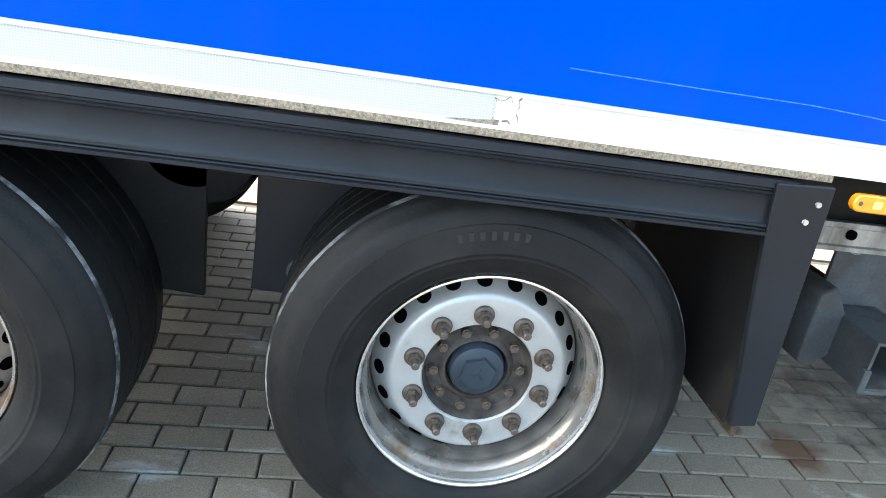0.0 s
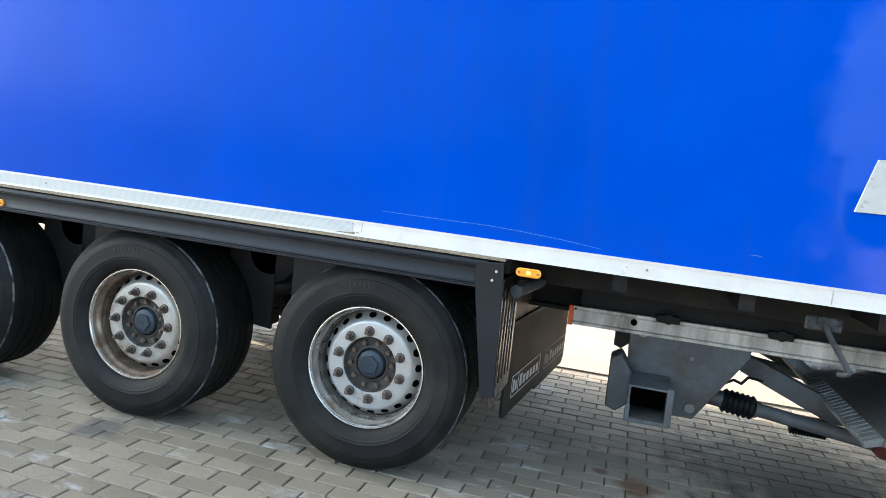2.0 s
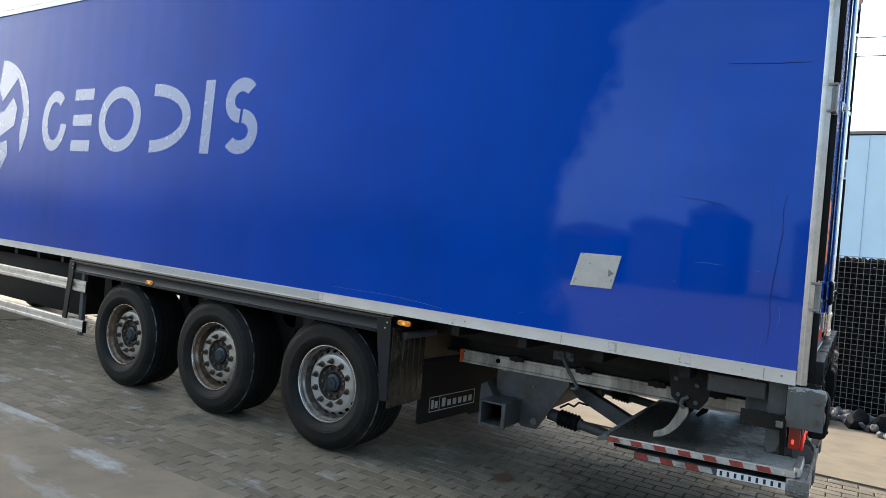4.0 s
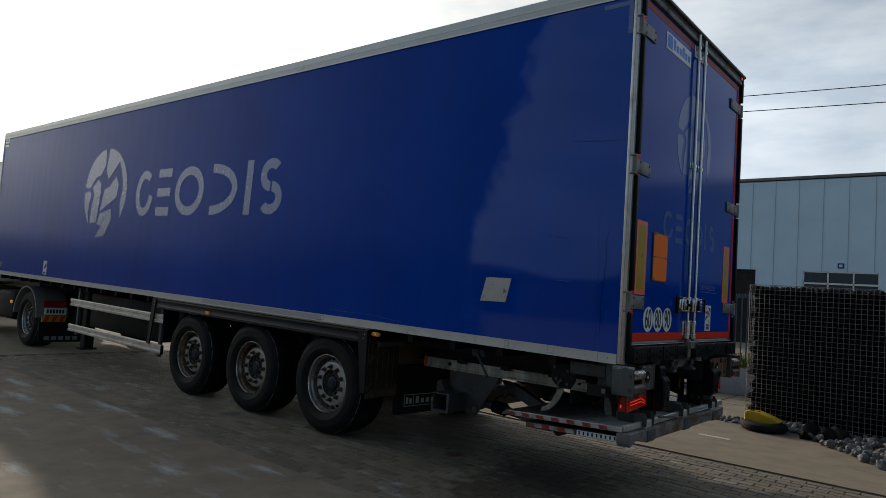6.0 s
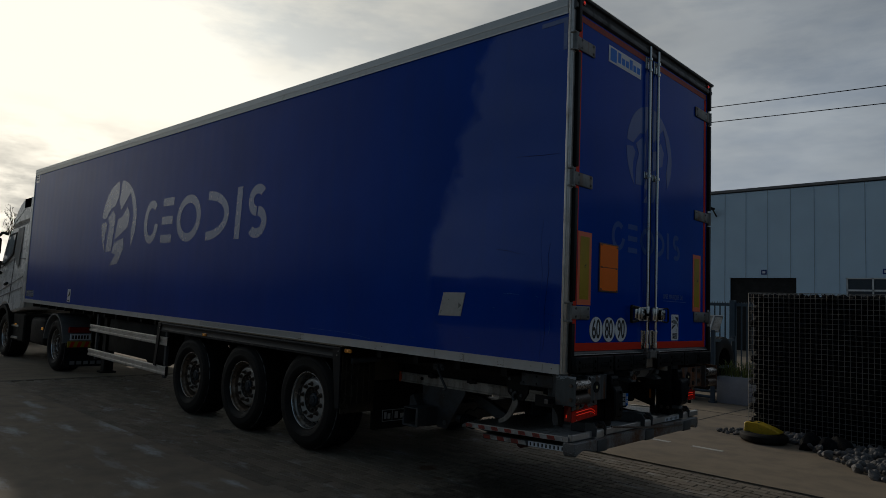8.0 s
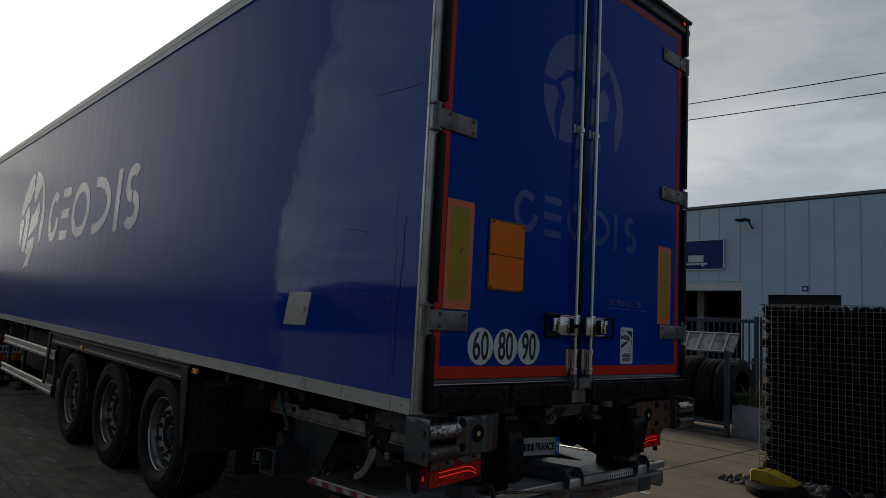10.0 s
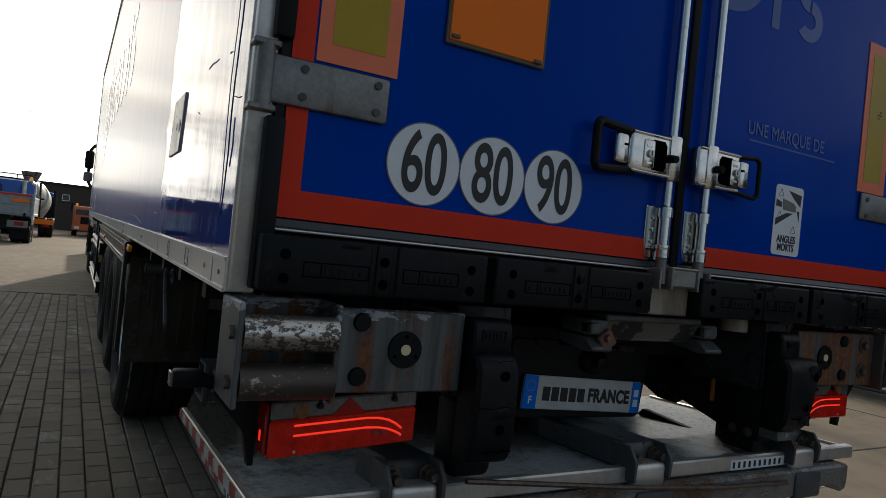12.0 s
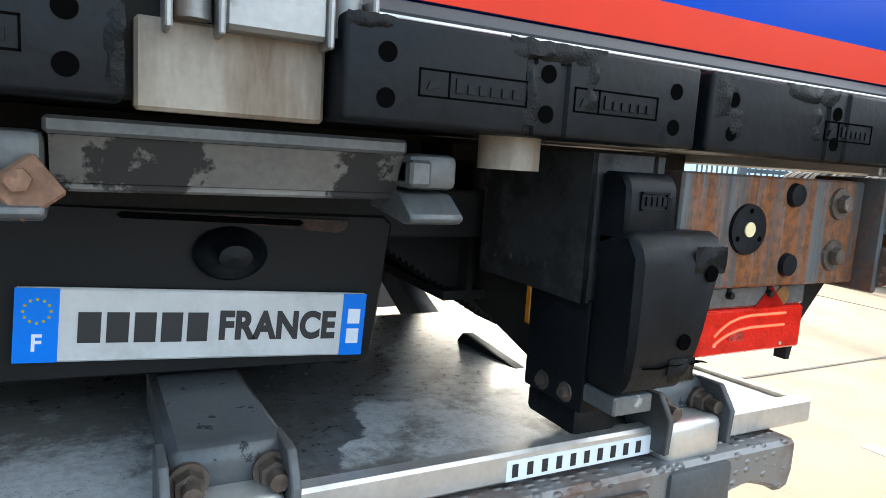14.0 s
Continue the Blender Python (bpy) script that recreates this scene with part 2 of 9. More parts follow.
def panel_paint(name, color, corrugated=True):
    """Blue film on the box: faintly ribbed upright, duller forward, glossy where fresh film was laid near the rear."""
    m, nt, p = nodes_of(name)
    v = coords(nt)
    sep = nt.nodes.new("ShaderNodeSeparateXYZ")
    nt.links.new(v, sep.inputs[0])
    big, fine = noise_node(nt, v, 0.9, 3), noise_node(nt, v, 160, 2)
    streaks = noise_node(nt, stretch(nt, v, 9, 9, 0.5), 1.0, 5)
    col = mix_node(nt, ramp_node(nt, big, 0.3, 0.7), rgb(*[c * 0.86 for c in color]), rgb(*[c * 1.1 for c in color]))
    col = mix_node(nt, math_node(nt, "MULTIPLY", ramp_node(nt, streaks, 0.5, 0.8), 0.3), col, rgb(0.012, 0.055, 0.27))
    wave = noise_node(nt, v, 2.4, 4, 0.6)
    edge = math_node(nt, "ADD", sep.outputs["X"], math_node(nt, "MULTIPLY_ADD", wave, 0.7, 1.25))
    lean = math_node(nt, "MULTIPLY", math_node(nt, "SUBTRACT", sep.outputs["Z"], 1.6), 0.33)
    under = math_node(nt, "MULTIPLY", math_node(nt, "MAXIMUM", math_node(nt, "SUBTRACT", 1.72, sep.outputs["Z"]), 0.0), 0.55)
    edge = math_node(nt, "SUBTRACT", math_node(nt, "SUBTRACT", edge, math_node(nt, "MAXIMUM", lean, 0.0)), under)
    gloss = ramp_node(nt, edge, 0.0, 0.13) if corrugated else None
    rough = mix_node(nt, gloss, rgb(.33, .33, .33), rgb(.06, .06, .06)) if corrugated else math_node(nt, "MULTIPLY_ADD", big, 0.14, 0.08)
    nt.links.new(col, p.inputs["Base Color"])
    nt.links.new(rough, p.inputs["Roughness"])
    p.inputs["Specular IOR Level"].default_value = 0.07 if corrugated else 0.11
    p.inputs["Specular Tint"].default_value = rgb(.04, .22, 1.0)
    if corrugated:
        nt.links.new(math_node(nt, "MULTIPLY_ADD", gloss, 0.10, 0.90), p.inputs["Coat Weight"])
        nt.links.new(mix_node(nt, gloss, rgb(.17, .17, .17), rgb(.045, .045, .045)), p.inputs["Coat Roughness"])
        nt.links.new(math_node(nt, "MULTIPLY_ADD", gloss, 0.32, 1.145), p.inputs["Coat IOR"])
    soft = noise_node(nt, stretch(nt, v, 1, 1, 0.55), 1.6, 2)
    normal = bump_node(nt, soft, 0.35, 0.02 if corrugated else 0.006)
    if corrugated:
        ripple = noise_node(nt, stretch(nt, v, 1, 1, 0.5), 5.5, 3, 0.5)
        low = ramp_node(nt, sep.outputs["Z"], 1.25, 2.1, rgb(1, 1, 1), rgb(.12, .12, .12))
        normal = bump_node(nt, math_node(nt, "MULTIPLY", math_node(nt, "MULTIPLY", ripple, gloss), low), 0.55, 0.014, normal)
        ribs = math_node(nt, "SINE", math_node(nt, "MULTIPLY", sep.outputs["X"], 2 * math.pi / 0.27))
        normal = bump_node(nt, ribs, 0.25, 0.0012, normal)
    nt.links.new(bump_node(nt, fine, 0.03, 0.001, normal), p.inputs["Normal"])
    return m


def brick_paver(name):
    m, nt, p = nodes_of(name)
    v = coords(nt, "Object")
    geo = nt.nodes.new("ShaderNodeNewGeometry")
    info = nt.nodes.new("ShaderNodeObjectInfo")
    pick = math_node(nt, "FRACT", math_node(nt, "ADD", geo.outputs["Random Per Island"], info.outputs["Random"]))
    w = geo.outputs["Position"]
    tone = ramp_node(nt, pick, 0.0, 1.0, rgb(.160, .127, .091), rgb(.256, .208, .154))
    grain = noise_node(nt, w, 170, 3)
    col = mix_node(nt, ramp_node(nt, grain, 0.35, 0.7), tone, mix_node(nt, 1.0, tone, rgb(.62, .62, .62), "MULTIPLY"))
    fleck = ramp_node(nt, noise_node(nt, w, 330, 2), 0.60, 0.68)
    col = mix_node(nt, math_node(nt, "MULTIPLY", fleck, 0.55), col, rgb(.34, .32, .28))
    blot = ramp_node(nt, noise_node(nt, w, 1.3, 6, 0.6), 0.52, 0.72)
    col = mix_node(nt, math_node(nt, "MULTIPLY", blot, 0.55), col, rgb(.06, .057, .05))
    lime = ramp_node(nt, noise_node(nt, stretch(nt, w, 1, 2.5, 1), 1.7, 7, 0.72), 0.565, 0.66)
    col = mix_node(nt, math_node(nt, "MULTIPLY", lime, 0.7), col, rgb(.36, .36, .35))
    sep = nt.nodes.new("ShaderNodeSeparateXYZ")
    nt.links.new(w, sep.inputs[0])
    # small spots are stains; the three widest paint shade under the trailer's rear
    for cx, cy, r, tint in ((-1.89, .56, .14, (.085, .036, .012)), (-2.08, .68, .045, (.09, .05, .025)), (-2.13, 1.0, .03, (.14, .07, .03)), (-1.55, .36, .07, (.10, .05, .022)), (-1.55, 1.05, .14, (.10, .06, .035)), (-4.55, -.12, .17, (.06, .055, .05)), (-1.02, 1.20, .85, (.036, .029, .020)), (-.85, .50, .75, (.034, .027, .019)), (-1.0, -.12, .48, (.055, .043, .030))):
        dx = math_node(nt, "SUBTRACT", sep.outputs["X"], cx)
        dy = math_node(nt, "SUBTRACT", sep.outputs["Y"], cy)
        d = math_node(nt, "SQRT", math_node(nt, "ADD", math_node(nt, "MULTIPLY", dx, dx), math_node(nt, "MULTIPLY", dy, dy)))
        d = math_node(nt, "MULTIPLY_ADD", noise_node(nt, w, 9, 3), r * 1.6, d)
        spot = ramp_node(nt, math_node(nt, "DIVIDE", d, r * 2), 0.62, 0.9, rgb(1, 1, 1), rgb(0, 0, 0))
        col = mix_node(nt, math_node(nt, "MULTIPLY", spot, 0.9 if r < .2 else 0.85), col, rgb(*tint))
    nt.links.new(col, p.inputs["Base Color"])
    nt.links.new(math_node(nt, "MULTIPLY_ADD", grain, 0.2, 0.68), p.inputs["Roughness"])
    nt.links.new(bump_node(nt, grain, 0.5, 0.003), p.inputs["Normal"])
    return m


def yard_concrete(name):
    m, nt, p = nodes_of(name)
    geo = nt.nodes.new("ShaderNodeNewGeometry")
    w = geo.outputs["Position"]
    grain, mid, big = noise_node(nt, w, 130, 3), noise_node(nt, w, 3.5, 6), noise_node(nt, w, 0.35, 4)
    col = mix_node(nt, ramp_node(nt, big, 0.3, 0.7), rgb(.245, .198, .146), rgb(.322, .260, .190))
    col = mix_node(nt, math_node(nt, "MULTIPLY", ramp_node(nt, mid, 0.42, 0.7), 0.5), col, rgb(.14, .125, .105))
    col = mix_node(nt, math_node(nt, "MULTIPLY", ramp_node(nt, grain, 0.4, 0.7), 0.3), col, rgb(.16, .15, .13))
    sep = nt.nodes.new("ShaderNodeSeparateXYZ")
    nt.links.new(w, sep.inputs[0])
    scuff = ramp_node(nt, noise_node(nt, stretch(nt, w, 1.0, 3.2, 1), 1.25, 8, 0.72), 0.555, 0.64)
    for cx, cy, rx, ry in ((-5.5, -1.03, .75, .16), (-4.1, -1.2, .5, .13), (-2.95, -1.75, .35, .12), (-2.5, -1.15, .3, .08), (-5.85, -1.97, .5, .15), (-6.6, -1.6, .6, .12), (-5.7, -1.45, .45, .10), (-7.6, -1.3, .7, .12), (-3.6, -2.6, .3, .1)):
        dx = math_node(nt, "MULTIPLY", math_node(nt, "SUBTRACT", sep.outputs["X"], cx), 1 / rx)
        dy = math_node(nt, "MULTIPLY", math_node(nt, "SUBTRACT", sep.outputs["Y"], cy), 1 / ry)
        d = math_node(nt, "SQRT", math_node(nt, "ADD", math_node(nt, "MULTIPLY", dx, dx), math_node(nt, "MULTIPLY", dy, dy)))
        d = math_node(nt, "MULTIPLY_ADD", noise_node(nt, stretch(nt, w, 1, 2.5, 1), 5.0, 7, 0.75), 2.6, d)
        col = mix_node(nt, math_node(nt, "MULTIPLY", ramp_node(nt, math_node(nt, "MULTIPLY", d, 0.4), 0.50, 0.84, rgb(1, 1, 1), rgb(0, 0, 0)), 0.8), col, rgb(.50, .51, .52))
    near = math_node(nt, "LESS_THAN", sep.outputs["Y"], -0.95)
    col = mix_node(nt, math_node(nt, "MULTIPLY", math_node(nt, "MULTIPLY", scuff, near), 0.32), col, rgb(.42, .43, .44))
    nt.links.new(col, p.inputs["Base Color"])
    nt.links.new(math_node(nt, "MULTIPLY_ADD", mid, 0.2, 0.75), p.inputs["Roughness"])
    p.inputs["Specular IOR Level"].default_value = 0.2
    nt.links.new(bump_node(nt, grain, 0.35, 0.003, bump_node(nt, mid, 0.3, 0.01)), p.inputs["Normal"])
    return m


def tread_plate(name):
    m, nt, p = nodes_of(name)
    v = coords(nt)
    vo = nt.nodes.new("ShaderNodeTexVoronoi")
    vo.inputs["Scale"].default_value, vo.inputs["Randomness"].default_value = 62, 0.55
    nt.links.new(stretch(nt, v, 1, 0.62, 1.0), vo.inputs["Vector"])
    lump = ramp_node(nt, vo.outputs["Distance"], 0.12, 0.42, rgb(1, 1, 1), rgb(0, 0, 0))
    rust = ramp_node(nt, noise_node(nt, v, 3.2, 6, 0.7), 0.45, 0.62)
    col = mix_node(nt, rust, rgb(.20, .205, .21), rgb(.15, .075, .04))
    col = mix_node(nt, math_node(nt, "MULTIPLY", lump, 0.35), col, rgb(.30, .30, .30))
    nt.links.new(col, p.inputs["Base Color"])
    nt.links.new(math_node(nt, "MULTIPLY_ADD", rust, 0.4, 0.42), p.inputs["Roughness"])
    p.inputs["Metallic"].default_value = 0.5
    nt.links.new(bump_node(nt, lump, 1.0, 0.006), p.inputs["Normal"])
    return m


def wet_deck(name):
    """Bare deck metal: pale where dry along the edge, dark and shiny where water stands. Farther in, glare is painted
    as a lighter damp tone.
    """
    m, nt, p = nodes_of(name)
    v = coords(nt)
    sep = nt.nodes.new("ShaderNodeSeparateXYZ")
    nt.links.new(v, sep.inputs[0])
    grain, fleck = noise_node(nt, v, 190, 2), noise_node(nt, v, 46, 5, 0.7)
    edge = math_node(nt, "MULTIPLY_ADD", noise_node(nt, v, 7.5, 6, 0.62), 0.30, -0.15)
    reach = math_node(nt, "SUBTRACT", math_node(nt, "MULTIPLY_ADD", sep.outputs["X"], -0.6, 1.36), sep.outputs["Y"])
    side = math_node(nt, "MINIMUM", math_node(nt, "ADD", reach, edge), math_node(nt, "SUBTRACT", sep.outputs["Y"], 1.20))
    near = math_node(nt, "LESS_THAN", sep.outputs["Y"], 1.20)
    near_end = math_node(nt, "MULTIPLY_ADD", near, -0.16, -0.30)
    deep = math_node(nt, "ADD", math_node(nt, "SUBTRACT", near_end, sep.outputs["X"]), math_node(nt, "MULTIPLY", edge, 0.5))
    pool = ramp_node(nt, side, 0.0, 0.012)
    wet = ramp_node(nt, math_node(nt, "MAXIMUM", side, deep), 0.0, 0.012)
    dry = mix_node(nt, ramp_node(nt, fleck, 0.42, 0.62), rgb(.50, .515, .525), rgb(.38, .39, .40))
    damp_glare = mix_node(nt, ramp_node(nt, fleck, 0.46, 0.6), rgb(.26, .27, .28), rgb(.36, .37, .375))
    col = mix_node(nt, wet, dry, damp_glare)
    col = mix_node(nt, pool, col, mix_node(nt, ramp_node(nt, fleck, 0.46, 0.6), rgb(.085, .090, .095), rgb(.15, .155, .16)))
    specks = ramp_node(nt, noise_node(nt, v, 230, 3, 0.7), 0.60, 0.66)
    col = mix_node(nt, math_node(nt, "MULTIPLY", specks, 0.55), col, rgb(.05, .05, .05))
    # near half: brown grime and painted shade thicken inward
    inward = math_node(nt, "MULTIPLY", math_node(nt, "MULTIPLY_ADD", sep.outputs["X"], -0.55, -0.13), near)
    grime_shade = ramp_node(nt, math_node(nt, "ADD", inward, noise_node(nt, v, 9.0, 7, 0.75)), 0.48, 0.62)
    col = mix_node(nt, math_node(nt, "MULTIPLY", grime_shade, 0.8), col, rgb(.070, .060, .046))
    # behind the seam the near half is darkened for dirt and shade
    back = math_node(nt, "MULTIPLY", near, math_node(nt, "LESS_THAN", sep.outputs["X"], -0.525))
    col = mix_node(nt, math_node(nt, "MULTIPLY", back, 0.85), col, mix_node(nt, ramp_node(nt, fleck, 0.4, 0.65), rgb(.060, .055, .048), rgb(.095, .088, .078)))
    nt.links.new(col, p.inputs["Base Color"])
    nt.links.new(math_node(nt, "MULTIPLY_ADD", wet, -0.16, math_node(nt, "MULTIPLY_ADD", fleck, 0.24, 0.34)), p.inputs["Roughness"])
    p.inputs["Metallic"].default_value = 0.12
    nt.links.new(bump_node(nt, grain, 0.12, 0.002, bump_node(nt, fleck, 0.12, 0.003)), p.inputs["Normal"])
    return m


def streaked_steel(name, rust_lo, rust_hi, bare=0.53):
    """Zinc-grey plate with upright grey streaks, rust runs and a bright scraped edge."""
    m, nt, p = nodes_of(name)
    v = coords(nt)
    run = noise_node(nt, stretch(nt, v, 3, 26, 0.9), 1.0, 5, 0.6)
    tone = mix_node(nt, ramp_node(nt, run, 0.36, 0.64), rgb(.050, .057, .060), rgb(.140, .152, .156))
    rust_run = noise_node(nt, stretch(nt, v, 2, 19, 1.1), 1.15, 6, 0.7)
    patch = noise_node(nt, v, 60, 3)
    rust = ramp_node(nt, math_node(nt, "MULTIPLY_ADD", patch, 0.08, math_node(nt, "SUBTRACT", rust_run, 0.04)), rust_lo, rust_hi)
    col = mix_node(nt, rust, tone, mix_node(nt, ramp_node(nt, patch, 0.4, 0.6), rgb(.22, .078, .024), rgb(.12, .052, .026)))
    sep = nt.nodes.new("ShaderNodeSeparateXYZ")
    nt.links.new(v, sep.inputs[0])
    up = math_node(nt, "MULTIPLY", math_node(nt, "SUBTRACT", sep.outputs["Z"], 1.045), 9.0)
    scrape = ramp_node(nt, math_node(nt, "MULTIPLY_ADD", up, 0.5, math_node(nt, "SUBTRACT", noise_node(nt, stretch(nt, v, 1, 1.2, 3), 14, 6, 0.7), 0.10)), bare, bare + 0.04)
    col = mix_node(nt, scrape, col, rgb(.33, .355, .385))
    nt.links.new(col, p.inputs["Base Color"])
    nt.links.new(math_node(nt, "MULTIPLY_ADD", rust, 0.3, 0.45), p.inputs["Roughness"])
    p.inputs["Metallic"].default_value = 0.25
    p.inputs["Specular IOR Level"].default_value = 0.3
    nt.links.new(bump_node(nt, patch, 0.2, 0.002), p.inputs["Normal"])
    return m


def honeycomb(name):
    """White retroreflective film with a fine cell net."""
    m, nt, p = nodes_of(name)
    vo = nt.nodes.new("ShaderNodeTexVoronoi")
    vo.feature = "DISTANCE_TO_EDGE"
    vo.inputs["Scale"].default_value, vo.inputs["Randomness"].default_value = 190, 0.15
    v = coords(nt)
    nt.links.new(v, vo.inputs["Vector"])
    net = ramp_node(nt, vo.outputs["Distance"], 0.04, 0.16, rgb(.56, .56, .55), rgb(.36, .37, .37))
    sep = nt.nodes.new("ShaderNodeSeparateXYZ")
    nt.links.new(v, sep.inputs[0])
    rubbed = ramp_node(nt, math_node(nt, "MULTIPLY_ADD", noise_node(nt, v, 8, 5), 0.5, sep.outputs["X"]), -4.0, -3.7)
    nt.links.new(mix_node(nt, rubbed, net, rgb(.54, .54, .53)), p.inputs["Base Color"])
    p.inputs["Roughness"].default_value = 0.35
    return m


def scraped_roller(name, bright, dull, lo, hi, metal):
    """Round bar steel, scraped along its length: bright worn dashes over a dull skin."""
    m, nt, p = nodes_of(name)
    v = coords(nt)
    dash = noise_node(nt, stretch(nt, v, 95, 60, 95), 1.0, 7, 0.68)
    patch, grain = noise_node(nt, stretch(nt, v, 14, 5, 14), 1.0, 4), noise_node(nt, v, 420, 2)
    mask = ramp_node(nt, math_node(nt, "MULTIPLY_ADD", patch, 0.3, math_node(nt, "MULTIPLY", dash, 0.7)), lo, hi)
    worn = mix_node(nt, ramp_node(nt, grain, 0.3, 0.7), rgb(*[c * .8 for c in bright]), rgb(*bright))
    skin = mix_node(nt, ramp_node(nt, patch, 0.35, 0.65), rgb(*dull), rgb(*[c * 1.7 for c in dull]))
    nt.links.new(mix_node(nt, mask, skin, worn), p.inputs["Base Color"])
    nt.links.new(math_node(nt, "MULTIPLY_ADD", mask, -0.12, 0.42), p.inputs["Roughness"])
    nt.links.new(math_node(nt, "MULTIPLY_ADD", mask, metal - 0.35, 0.35), p.inputs["Metallic"])
    nt.links.new(bump_node(nt, dash, 0.35, 0.002), p.inputs["Normal"])
    return m


def lit_lens(name, color, strength):
    """A lit lamp's coloured lens: a moulded surface that lets some of its bulb's light through."""
    m = surface(name, color, .18, var=.45, scale=22, fine=160, bump=.45, spec=.3)
    p = m.node_tree.nodes["Principled BSDF"]
    p.inputs["Emission Color"].default_value, p.inputs["Emission Strength"].default_value = rgb(1.0, .03, .01), strength
    return m


